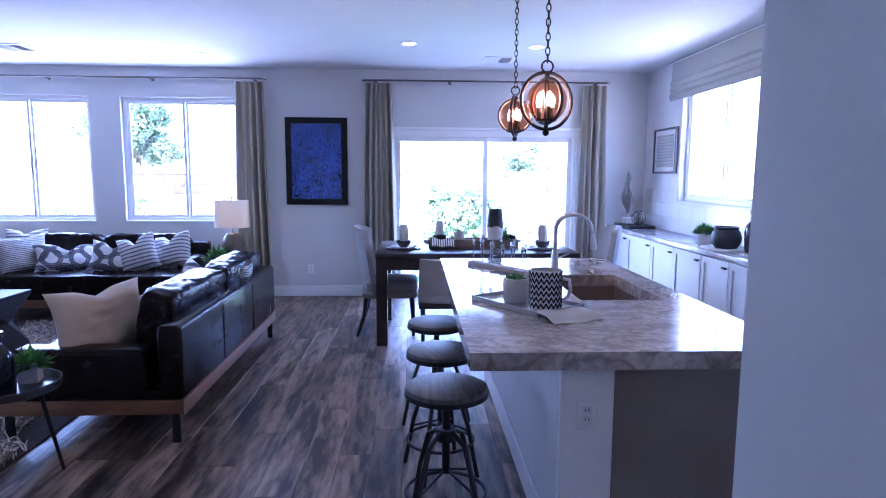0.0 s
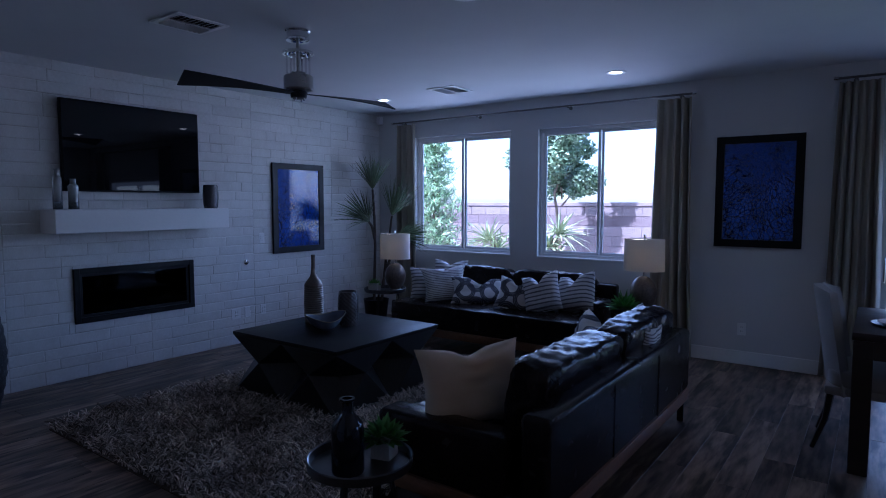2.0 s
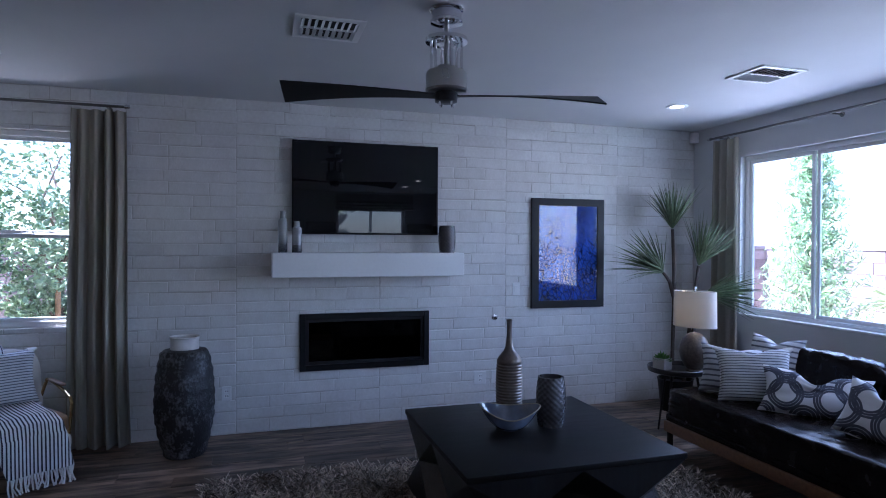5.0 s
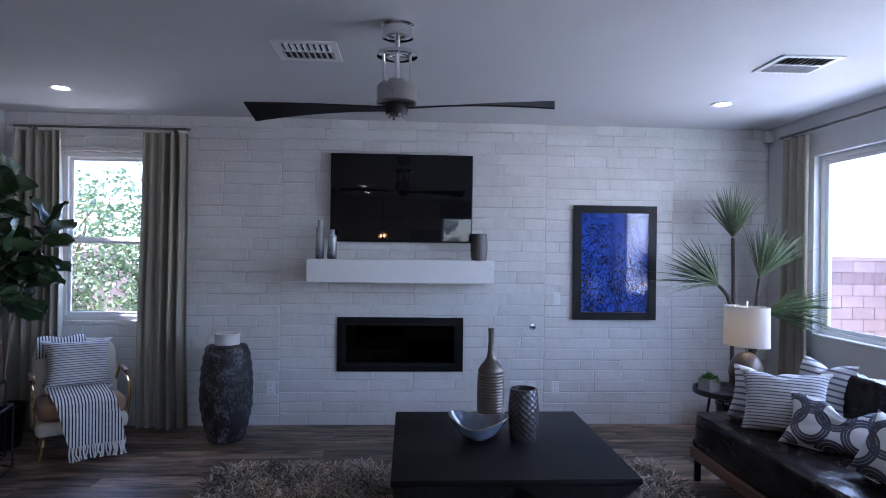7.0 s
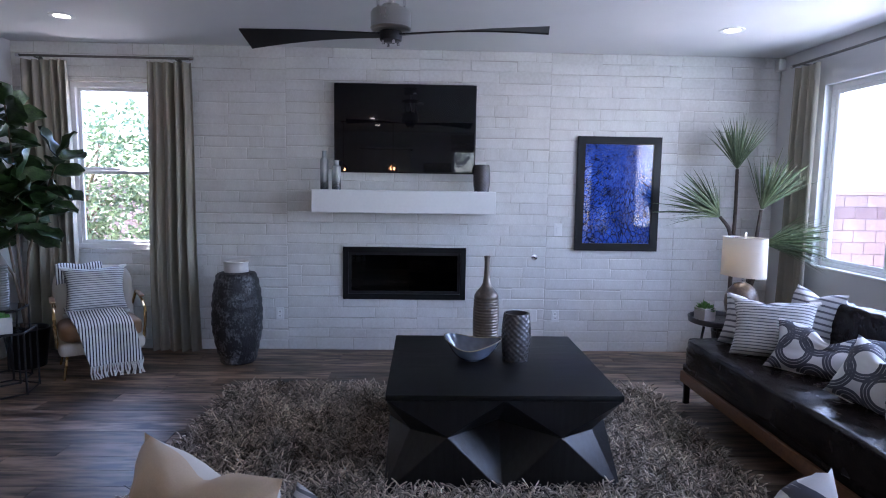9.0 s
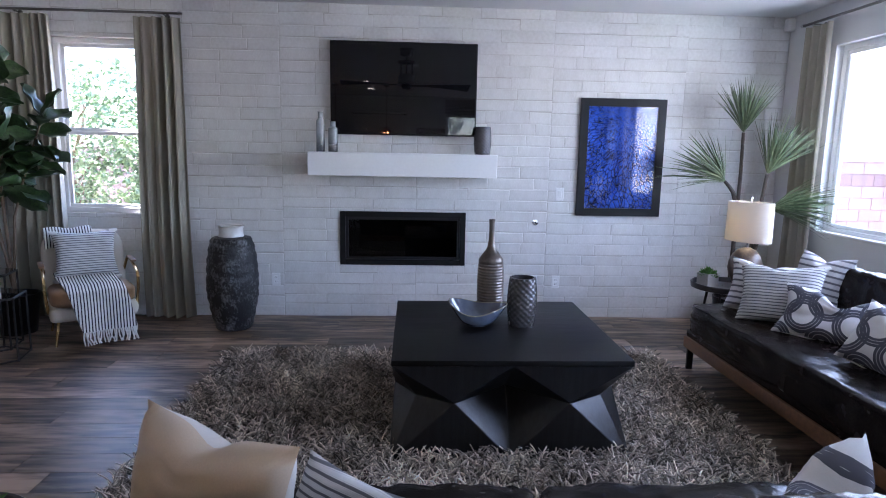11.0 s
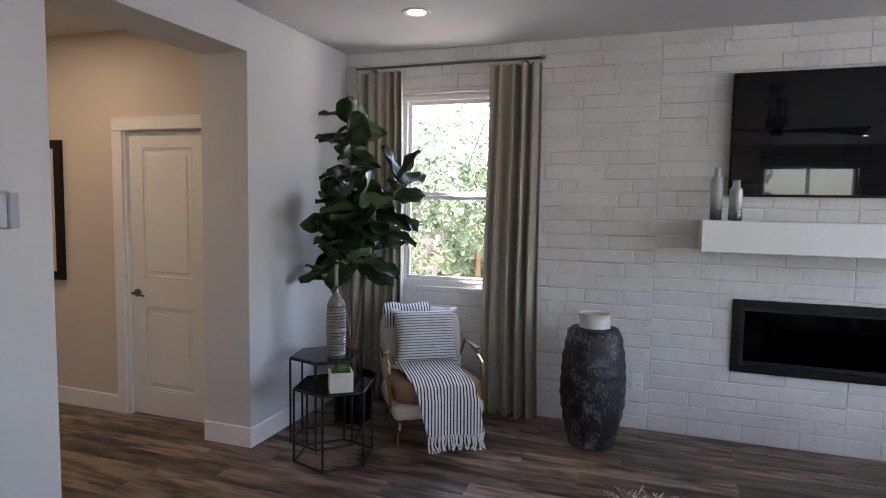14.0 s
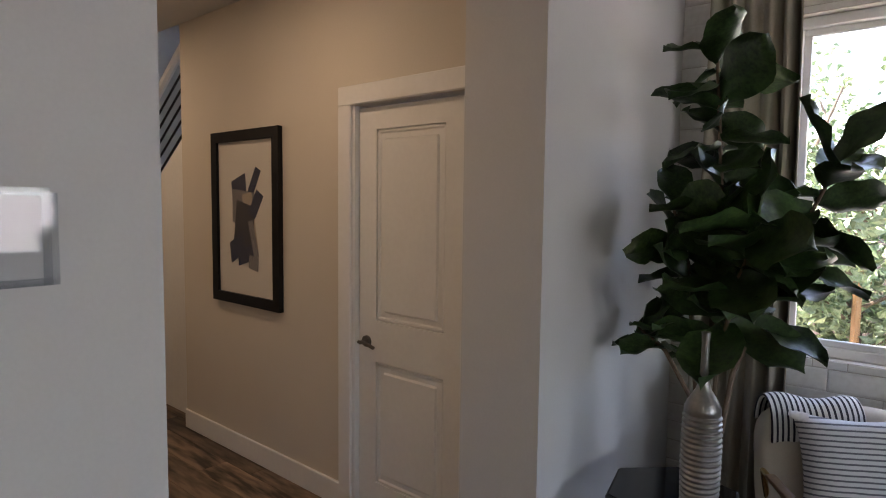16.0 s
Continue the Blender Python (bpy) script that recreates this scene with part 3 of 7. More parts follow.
# ---- coffee table ----
def coffee_table():
    x0, x1, y0, y1, h = -4.02, -2.83, 4.168, 5.37, 0.52
    cx, cy = (x0 + x1) / 2, (y0 + y1) / 2
    th = thing("coffee_table", "black stained wooden block coffee table with faceted hourglass sides", "coffee table", Matrix.Translation((cx, cy, 0.0)))
    s, b, zt, zw, zb = 0.592, 0.60, h - 0.03, 0.30, 0.012
    part("tabletop", box(-s, s, -s, s, zt, h, 0.004, 2), M_DARKWOOD, th)
    bm = bmesh.new()
    V = bm.verts.new

    def rot(p, k):
        for _ in range(k):
            p = (-p[1], p[0], p[2])
        return p
    ts = s - 0.004
    top = [V(rot((ts, -ts, zt), k)) for k in range(4)]
    tm = [V(rot((ts, 0, zt), k)) for k in range(4)]
    bot = [V(rot((b, -b, zb), k)) for k in range(4)]
    bmid = [V(rot((b - 0.02, 0, zb), k)) for k in range(4)]
    w0 = [V(rot((s - 0.01, -0.285, zw), k)) for k in range(4)]
    w1 = [V(rot((s - 0.01, 0.285, zw), k)) for k in range(4)]
    inn = [V(rot((0.34, 0, zw), k)) for k in range(4)]
    cor = [V(rot((0.47, -0.47, zw), k)) for k in range(4)]
    F = bm.faces.new
    for k in range(4):
        n = (k + 1) % 4
        F((top[k], w0[k], tm[k]))
        F((tm[k], w1[k], top[n]))
        F((bot[k], bmid[k], w0[k]))
        F((bmid[k], bot[n], w1[k]))
        F((w0[k], inn[k], tm[k]))
        F((tm[k], inn[k], w1[k]))
        F((w0[k], bmid[k], inn[k]))
        F((bmid[k], w1[k], inn[k]))
        F((top[k], cor[k], w0[k]))
        F((cor[k], bot[k], w0[k]))
        F((top[n], w1[k], cor[n]))
        F((cor[n], w1[k], bot[n]))
    F([v for k in range(4) for v in (top[k], tm[k])])
    F([v for k in range(4) for v in (bot[k], bmid[k])][::-1])
    bmesh.ops.bevel(bm, geom=bm.edges[:], offset=0.003, segments=1, affect="EDGES")
    part("base", bm, M_TABLEBASE, th, "faceted hourglass base", smooth=0)
    return th


coffee_table()


# ---- sofas ----
def cushion(w, d, h, puff=0.35, nu=18, nv=18, dent=0.0, seed=0, wrinkle=0.006, cuts=9, crease=0.0, square=5.0):
    """A stuffed block w (x) by d (y) by h (z), resting at z = 0, with soft edges and a few creases."""
    bm = bmesh.new()
    bmesh.ops.create_cube(bm, size=2)
    bmesh.ops.subdivide_edges(bm, edges=bm.edges[:], cuts=cuts, use_grid_fill=True)
    for v in bm.verts:
        p = v.co.copy()
        q = Vector([math.copysign(abs(c) ** 1.0, c) for c in p])
        k = square
        norm = (abs(q.x) ** k + abs(q.y) ** k + abs(q.z) ** k) ** (1 / k)
        q = q / max(norm, 1e-6) * max(abs(q.x), abs(q.y), abs(q.z))
        bulge = 1 + puff * 0.18 * (1 - q.x * q.x) * (1 - q.y * q.y) * abs(q.z)
        co = Vector((q.x * w / 2, q.y * d / 2, q.z * h / 2 * bulge))
        n = noise.noise(Vector((co.x * 6 + seed, co.y * 6, co.z * 6))) + 0.6 * noise.noise(Vector((co.x * 15 + seed, co.y * 15, co.z * 15)))
        co += q.normalized() * n * wrinkle
        if crease:
            fold = 1 - abs(noise.noise(Vector((co.x * 19 + seed * 2, co.y * 8, co.z * 7 + 2.0 * noise.noise(co * 5)))))
            co += q.normalized() * (fold ** 4 - 0.5) * crease
        if dent and q.z > 0:
            co.z -= dent * math.exp(-(q.x / 0.5) ** 2)
        co.z += h / 2
        v.co = co
    return bm


CH_H = 0.40


def sofa(m, length, label, arm_lo, arm_hi, back_h, arm_h=0.55, depth=1.05, arm_set=0.0):
    """A long low sofa: local x along its length, back at +y."""
    th = thing("sofa", label, "sofa", m, "living room sofas")
    L, D = length, depth
    rail = box(0, L, 0, D, 0.165, 0.245, 0.006, 2)
    part("wooden_rail", rail, M_SOFAWOOD, th, "walnut base rail")
    for x in (0.035, L - 0.035):
        for y in (0.05, D - 0.05):
            leg = box(-0.012, 0.012, -0.022, 0.022, 0, 0.24, 0.004, 1)
            bmesh.ops.translate(leg, vec=(x + (-0.022 if x < 1 else 0.022), y, 0), verts=leg.verts)
            part("leg", leg, M_BLACKMETAL, th, "black metal leg")
    part("seat_platform", box(0.01, L - 0.01, 0.01, D - 0.01, 0.245, 0.30, 0.012, 2), M_LEATHER, th)
    n = 1 if arm_set else 2
    a0 = 0.19 if arm_lo else 0.0
    a1 = L - (0.19 if arm_hi else 0.0)
    if arm_set:
        a0, a1 = 0.0, L
    for k in range(n):
        w = (a1 - a0) / n
        c = cushion(w - 0.004, D - 0.24, 0.205 if arm_set else 0.165, 0.2, seed=k * 7.3 + L, wrinkle=0.007, cuts=36, crease=0.013, square=16.0)
        part("seat_cushion", c, M_LEATHER, th, at=Matrix.Translation((a0 + w * (k + 0.5), (D - 0.24) / 2 + 0.0, 0.285)), smooth=60)
    part("back_frame", box(0.0, L, D - 0.14, D, 0.245, back_h, 0.03, 3), M_LEATHER, th)
    if not arm_set:
        for k in range(1, 3):
            x = L * k / 3
            part("back_seam", tube([(x, D + 0.001, 0.26), (x, D + 0.002, back_h - 0.05), (x, D - 0.012, back_h - 0.008), (x, D - 0.06, back_h + 0.001)], 0.004, 6), M_LEATHER, th, "raised piping down the back")
    for on, x0 in ((arm_lo, 0.0), (arm_hi, L - 0.18)):
        if on:
            part("arm", box(x0, x0 + 0.18, 0.06 + arm_set, D - 0.201, 0.245, arm_h, 0.035, 3), M_LEATHER, th)
    n = 2
    for k in range(n):
        w = (a1 - a0 - (0.3 if arm_set else 0)) / n
        off = a0 + (0.15 if arm_set else 0)
        c = cushion(w - 0.01, 0.23, CH_H if arm_set == 0 else 0.40, 0.3, seed=k * 3.1 + L + 20, wrinkle=0.011, cuts=32, crease=0.011, square=7.0)
        part("back_cushion", c, M_LEATHER, th, at=Matrix.Translation((off + w * (k + 0.5), D - 0.265, 0.42)) @ Matrix.Rotation(radians(-9), 4, "X"), smooth=60)
    return th


SOFA_A = pose(-4.15, 6.22, 0, 0, 0, 0)
sofa(SOFA_A, 2.18, "dark brown leather sofa on a walnut rail with black legs", True, True, 0.72, 0.60, depth=1.10, arm_set=0.42)
SOFA_B = pose(-1.88, 5.69, 0, 0, 0, -90)
sofa(SOFA_B, 2.22, "dark leather sofa on a walnut rail, backing the kitchen", False, True, 0.67, 0.535, depth=1.0)


# ---- kitchen island ----
def granite(name, base, second, dark):
    m = mat(name, base, 0.10, vary=0.25, scale=4, fine=34, bump=0.0, second=second, contrast=(0.38, 0.6), rvar=0.03)
    n, l = m.node_tree.nodes, m.node_tree.links
    p = n["Principled BSDF"]
    old = p.inputs["Base Color"].links[0].from_socket
    tc = n.new("ShaderNodeTexCoord")
    mp = n.new("ShaderNodeMapping")
    mp.inputs["Scale"].default_value = (1.0, 2.2, 1.0)
    mp.inputs["Rotation"].default_value = (0, 0, 0.5)
    l.new(tc.outputs["Object"], mp.inputs[0])
    v = n.new("ShaderNodeTexNoise")
    v.inputs["Scale"].default_value, v.inputs["Detail"].default_value, v.inputs["Distortion"].default_value = 5.5, 9, 0.7
    l.new(mp.outputs[0], v.inputs["Vector"])
    r = n.new("ShaderNodeValToRGB")
    e = r.color_ramp.elements
    e[0].position, e[0].color = 0.46, (0, 0, 0, 1)
    e[1].position, e[1].color = 0.53, (1, 1, 1, 1)
    x = e.new(0.60)
    x.color = (0, 0, 0, 1)
    l.new(v.outputs[0], r.inputs[0])
    k = n.new("ShaderNodeMath")
    k.operation = "MULTIPLY"
    k.inputs[1].default_value = 0.7
    l.new(r.outputs[0], k.inputs[0])
    mx = n.new("ShaderNodeMixRGB")
    l.new(k.outputs[0], mx.inputs[0])
    l.new(old, mx.inputs[1])
    mx.inputs[2].default_value = (*dark, 1)
    l.new(mx.outputs[0], p.inputs["Base Color"])
    return m


M_GRANITE = granite("island_granite", (0.31, 0.25, 0.22), (0.50, 0.45, 0.41), (0.15, 0.12, 0.11))
M_COUNTER = granite("counter_stone", (0.42, 0.40, 0.38), (0.6, 0.58, 0.56), (0.28, 0.26, 0.25))
M_CABINET = mat("cabinet_paint", (0.52, 0.52, 0.53), 0.42, vary=0.03, bump=0.04)
M_ISLAND = mat("island_paint", (0.62, 0.62, 0.63), 0.5, vary=0.04, bump=0.05)
M_TAUPE = mat("taupe_panel", (0.21, 0.18, 0.165), 0.5, vary=0.06, bump=0.05)
IX0, IX1, IY0, IY1, IZ = 0.59, 1.80, 2.21, 4.60, 0.885
SINK = (1.22, 1.64, 3.08, 3.83)
isl = thing("kitchen_island", "pale painted kitchen island with a taupe end panel", "kitchen island", Matrix.Translation((1.2, 3.1, 0)))
inv = Matrix.Translation((-1.2, -3.1, 0))


def iw(bm):
    bmesh.ops.transform(bm, matrix=inv, verts=bm.verts)
    return bm


part("body", iw(wall_bm("X", 0.935, 1.72, 2.34, 4.54, 0.0, IZ - 0.065, [(SINK[2] - 0.05, SINK[3] + 0.05, 0.62, 2)])), M_ISLAND, isl, smooth=0)
part("corner_post", iw(box(0.935, 1.138, 2.31, 2.338, 0.0, IZ - 0.065, 0.004, 1)), M_TRIM, isl, "white corner post")
part("end_panel", iw(box(1.14, 1.72, 2.32, 2.339, 0.0, IZ - 0.065, 0.003, 1)), M_TAUPE, isl, "taupe end panel")
part("kick_board", iw(box(0.92, 0.934, 2.338, 4.54, 0.0, 0.13, 0.003, 1)), M_TRIM, isl)
top = bmesh.new()
for p, q, r, s in cells(IX0, IX1, IY0, IY1, [SINK]):
    box(p, q, r, s, IZ - 0.065, IZ, bm=top)
bmesh.ops.remove_doubles(top, verts=top.verts[:], dist=1e-5)
tagged(part("island_countertop", top, M_GRANITE, smooth=0), "polished beige and brown granite island top with a sink cutout", "countertop")
a, b, c, d = SINK
bm = bmesh.new()
for z0, z1, e0 in ((IZ - 0.26, IZ - 0.068, 0),):
    box(a - 0.01, a, c - 0.01, d + 0.01, z0, z1, bm=bm)
    box(b, b + 0.01, c - 0.01, d + 0.01, z0, z1, bm=bm)
    box(a, b, c - 0.01, c, z0, z1, bm=bm)
    box(a, b, d, d + 0.01, z0, z1, bm=bm)
    box(a, b, c, d, z0, z0 + 0.01, bm=bm)
sink = thing("sink", "brown composite undermount sink set in the island", "sink", Matrix())
part("basin", bm, mat("sink_composite", (0.16, 0.12, 0.10), 0.5, vary=0.1, fine=150, bump=0.1), sink, smooth=0)
part("drain", lathe([(0.0, 0.0), (0.04, 0.0), (0.045, 0.004), (0.03, 0.006), (0, 0.003)], 20, at=((a + b) / 2, (c + d) / 2, IZ - 0.25)), M_NICKEL, sink)


# ---- kitchen wall units ----
def base_cabinet(y0, y1, doors=2, drawer=False):
    w = y1 - y0
    th = thing("base_cabinet", "pale grey shaker base cabinet under the stone counter", "cabinet", Matrix.Translation((2.84, y0, 0)), "kitchen base cabinets")
    part("body", box(0.0, EX - 2.84 - 0.002, 0.001, w - 0.001, 0.10, 0.848), M_CABINET, th)
    part("toe_kick", box(0.06, 0.40, 0.001, w - 0.001, 0.0, 0.099), M_TAUPE, th)
    fronts = []
    ztop = 0.836
    if drawer:
        fronts.append((0.006, w - 0.006, 0.67, ztop, "drawer"))
        ztop = 0.66
    dw = (w - 0.006) / doors
    for k in range(doors):
        fronts.append((0.006 + dw * k, dw * (k + 1) - 0.0, 0.115, ztop, "door"))
    for i, (p, q, r, s, nm) in enumerate(fronts):
        bm = box(-0.012, -0.001, p, q, r, s)
        for e in cells(p, q, r, s, [(p + 0.055, q - 0.055, r + 0.055, s - 0.055)]):
            box(-0.021, -0.012, e[0], e[1], e[2], e[3], bm=bm)
        dr = part(nm, bm, M_CABINET, th, smooth=0)
        if nm == "drawer":
            hy, hz = (p + q) / 2, (r + s) / 2
        else:
            hy, hz = (q - 0.035 if (k + i) % 2 == 0 and i % 2 == (1 if drawer else 0) else p + 0.035), s - 0.05
        bm = cyl((-0.021, hy, hz), (-0.036, hy, hz), 0.006, seg=10)
        box(-0.05, -0.034, hy - 0.03, hy + 0.03, hz - 0.009, hz + 0.009, 0.004, 1, bm)
        part("pull", bm, M_BLACK, dr, "small black metal pull")
    return th


for y0, y1, dn, dr in ((6.22, 7.595, 2, False), (5.13, 6.22, 2, False), (4.22, 5.13, 2, False), (3.77, 4.22, 1, True), (3.30, 3.77, 1, True), (2.90, 3.30, 1, True)):
    base_cabinet(y0, y1, dn, dr)
tagged(part("wall_countertop", box(2.80, EX - 0.011, 2.90, BY - 0.002, 0.850, 0.890, 0.004, 2), M_COUNTER), "polished pale stone counter along the kitchen wall", "countertop")
splash = thing("backsplash", "white gloss tile backsplash behind the counter", "backsplash", kind="structure")
M_TILE = tone(mat("gloss_tile", (0.72, 0.72, 0.72), 0.15, vary=0.03, bump=0.02), 0.03)
for r in range(4):
    y = 7.598 - (0.15 if r % 2 else 0)
    while y > 2.90:
        yy = max(y - 0.298, 2.90)
        for p, q, zz, z2 in cells(yy, min(y, 7.598), 0.892 + 0.152 * r, 0.892 + 0.152 * r + 0.15, [(KWIN[0] - 0.01, KWIN[1] + 0.01, KWIN[2] - 0.01, 3)]):
            if q - p > 0.02 and z2 - zz > 0.02:
                part("tile", box(EX - 0.009, EX - 0.001, p, q, zz, z2, 0.0015, 1), M_TILE, splash)
        y -= 0.30


# ---- garden ----
M_LAWN = mat("lawn", (0.10, 0.17, 0.05), 0.9, vary=0.3, scale=3, fine=80, bump=0.4)
M_GRAVEL = mat("gravel", (0.46, 0.41, 0.36), 0.9, vary=0.3, scale=4, fine=60, bump=0.6)
M_BLOCK = tone(mat("block_wall", (0.24, 0.185, 0.18), 0.9, vary=0.15, scale=3, fine=60, bump=0.4), 0.10)
M_BLOCKDARK = tone(mat("block_band", (0.17, 0.125, 0.125), 0.9, vary=0.15, scale=3, fine=60, bump=0.4), 0.08)
structure("ground", box(-300, 300, -300, 300, -0.45, -0.16), M_GRAVEL, "pale desert gravel around the house", "ground", 0)
structure("lawn", box(-1.6, 6.0, 8.9, 12.3, -0.16, -0.13, 0.01, 1), M_LAWN, "strip of bright green lawn beyond the glass door", "lawn", 0)
structure("patio", box(-5.2, 3.4, 7.78, 8.85, -0.16, -0.06, 0.01, 1), mat("patio_concrete", (0.42, 0.40, 0.37), 0.85, vary=0.1, scale=3, fine=80, bump=0.2), "pale concrete patio outside the glass door", "patio", 0)


def leaf_mesh(name, spots, size, material, seed=0, long=1.6, up=0.3, fold=0.25, jitter=0.4):
    """Many small folded leaves at spots, each turned at random."""
    rnd = np.random.RandomState(seed)
    n = len(spots)
    spots = np.asarray(spots, float)
    d = rnd.normal(size=(n, 3))
    d[:, 2] = d[:, 2] * 0.6 + up
    d /= np.linalg.norm(d, axis=1)[:, None]
    r = rnd.normal(size=(n, 3))
    s = np.cross(d, r)
    s /= np.linalg.norm(s, axis=1)[:, None]
    nn = np.cross(d, s)
    k = (size * (1 + jitter * rnd.uniform(-1, 1, n)))[:, None]
    a = spots - d * k * long * 0.5
    b = spots + s * k * 0.5 + nn * k * fold
    c = spots + d * k * long * 0.5
    e = spots - s * k * 0.5 + nn * k * fold
    verts = np.stack([a, b, c, e], 1).reshape(-1, 3)
    idx = np.arange(n) * 4
    faces = np.concatenate([np.stack([idx, idx + 1, idx + 2], 1), np.stack([idx, idx + 2, idx + 3], 1)])
    me = bpy.data.meshes.new(name)
    me.from_pydata(verts.tolist(), [], faces.tolist())
    me.materials.append(material)
    return me


def mesh_part(name, me, parent, label=""):
    ob = new(name, me)
    ob.parent = parent
    if label:
        ob["label"] = label
    return ob


def leafy(name, color, second, rough=0.45):
    m = tone(mat(name, color, rough, vary=0.2, scale=4, fine=30, bump=0, second=second), 0.3)
    p = m.node_tree.nodes["Principled BSDF"]
    p.inputs["Transmission Weight"].default_value = 0.0
    p.inputs["Subsurface Weight"].default_value = 0.0
    return m


M_LEAF_A = leafy("shrub_leaf", (0.11, 0.19, 0.08), (0.30, 0.38, 0.20))
M_LEAF_B = leafy("tree_leaf", (0.09, 0.16, 0.07), (0.32, 0.39, 0.22))
M_LEAF_C = leafy("conifer_leaf", (0.20, 0.32, 0.14), (0.40, 0.52, 0.28))
M_FROND = leafy("frond", (0.26, 0.31, 0.15), (0.48, 0.52, 0.30))
M_BARK = mat("bark", (0.16, 0.115, 0.08), 0.9, vary=0.3, scale=6, fine=50, stretch=(3, 3, 1), bump=0.6)
M_STAKE = mat("stake_wood", (0.34, 0.20, 0.10), 0.8, vary=0.2, scale=6, fine=50, stretch=(4, 4, 1), bump=0.3)


def clump_spots(rnd, blobs, n):
    out = []
    w = [b[3] ** 2 for b in blobs]
    for _ in range(n):
        b = rnd.choices(blobs, w)[0]
        while True:
            v = Vector((rnd.uniform(-1, 1), rnd.uniform(-1, 1), rnd.uniform(-1, 1)))
            if 0.35 < v.length < 1:
                break
        out.append((b[0] + v.x * b[3], b[1] + v.y * b[3], b[2] + v.z * b[3] * 0.85))
    return out


def tree(m, h, spread, n, leaf, material, label, category="tree", seed=0, trunk=0.07, low=0.35, name="tree", limbs=9, up=0.3):
    """Tapered trunk with limbs and a ragged crown of many small leaves."""
    rnd = random.Random(seed)
    th = thing(name, label, category, m)
    pts = [(0, 0, 0)]
    for i in range(1, 6):
        pts.append((rnd.uniform(-0.05, 0.05) * i, rnd.uniform(-0.05, 0.05) * i, h * 0.9 * i / 5))
    bm = tube(pts, trunk, 8, taper=trunk * 0.25)
    blobs = []
    for i in range(limbs):
        z = h * (low + (0.88 - low) * i / (limbs - 1))
        a = i * 2.4 + rnd.uniform(-0.4, 0.4)
        r = spread * rnd.uniform(0.45, 1.0) * (1 - 0.45 * abs((z / h) - 0.55))
        tip = (r * math.cos(a), r * math.sin(a), z + 0.12 * h * rnd.uniform(0.3, 1.2))
        tube([(0, 0, z * 0.86), (tip[0] * 0.5, tip[1] * 0.5, (z + tip[2]) * 0.48), tip], trunk * 0.4, 6, bm, taper=trunk * 0.1)
        blobs.append((*tip, spread * rnd.uniform(0.28, 0.5)))
        blobs.append((tip[0] * 0.55, tip[1] * 0.55, z, spread * rnd.uniform(0.25, 0.4)))
    part("trunk", bm, M_BARK, th)
    mesh_part("crown", leaf_mesh("crown", clump_spots(rnd, blobs, n), leaf, material, seed, up=up), th)
    return th


def shrub(m, rx, ry, h, n, leaf, material, label, seed=0, name="shrub"):
    rnd = random.Random(seed)
    th = thing(name, label, "shrub", m)
    bm = None
    blobs = []
    for i in range(14):
        a, r = rnd.uniform(0, 6.28), rnd.uniform(0.1, 0.75)
        tip = (rx * r * math.cos(a), ry * r * math.sin(a), h * rnd.uniform(0.35, 0.78))
        bm = tube([(tip[0] * 0.15, tip[1] * 0.15, 0), (tip[0] * 0.5, tip[1] * 0.5, tip[2] * 0.6), tip], 0.015, 5, bm, taper=0.004)
        blobs.append((*tip, 0.36 * min(rx, h)))
    for i in range(8):
        a = i * 0.785
        blobs.append((rx * 0.62 * math.cos(a), ry * 0.62 * math.sin(a), h * 0.3, 0.34 * min(rx, h)))
    part("stems", bm, M_BARK, th)
    mesh_part("foliage", leaf_mesh("foliage", clump_spots(rnd, blobs, n), leaf, material, seed), th)
    return th


def blade_head(bm, c, n, ln, wd, rnd, axis=(0, 0, 1), spread=1.0, droop=0.25):
    """A rosette of narrow pointed leaves about an axis."""
    ax = Vector(axis).normalized()
    s = ax.orthogonal().normalized()
    t = ax.cross(s)
    for i in range(n):
        a = i * 2.39996
        k = spread * math.sqrt((i + 0.5) / n)
        d = (ax * math.cos(k) + (s * math.cos(a) + t * math.sin(a)) * math.sin(k)).normalized()
        side = d.cross(ax if abs(d.dot(ax)) < 0.98 else s).normalized()
        nor = side.cross(d)
        L = ln * rnd.uniform(0.75, 1.1)
        prev = None
        for j, (f, w) in enumerate(((0.02, 0.5), (0.35, 1.0), (0.7, 0.75), (1.0, 0.05))):
            p = Vector(c) + d * L * f + Vector((0, 0, -droop * L * f * f * (0.3 + abs(math.sin(k)))))
            cur = [bm.verts.new(p + side * wd * w * 0.5), bm.verts.new(p - nor * wd * w * 0.25), bm.verts.new(p - side * wd * w * 0.5)]
            if prev:
                bm.faces.new((prev[0], prev[1], cur[1], cur[0]))
                bm.faces.new((prev[1], prev[2], cur[2], cur[1]))
            prev = cur


def fan_palm(m, label, seed, h=0.5, ln=0.75, n=46):
    rnd = random.Random(seed)
    th = thing("yucca", label, "yucca", m)
    part("trunk", tube([(0, 0, 0), (0.02, 0, h * 0.5), (0, 0.02, h)], 0.07, 8), M_BARK, th)
    for k in range(3):
        bm = bmesh.new()
        a = k * 2.1 + seed
        blade_head(bm, (0.10 * math.cos(a), 0.1 * math.sin(a), h * (0.65 + 0.2 * k)), n, ln, 0.045, rnd, (0.35 * math.cos(a), 0.35 * math.sin(a), 1), 1.45, 0.3)
        part("leaf_head", bm, M_FROND, th, smooth=0)
    return th


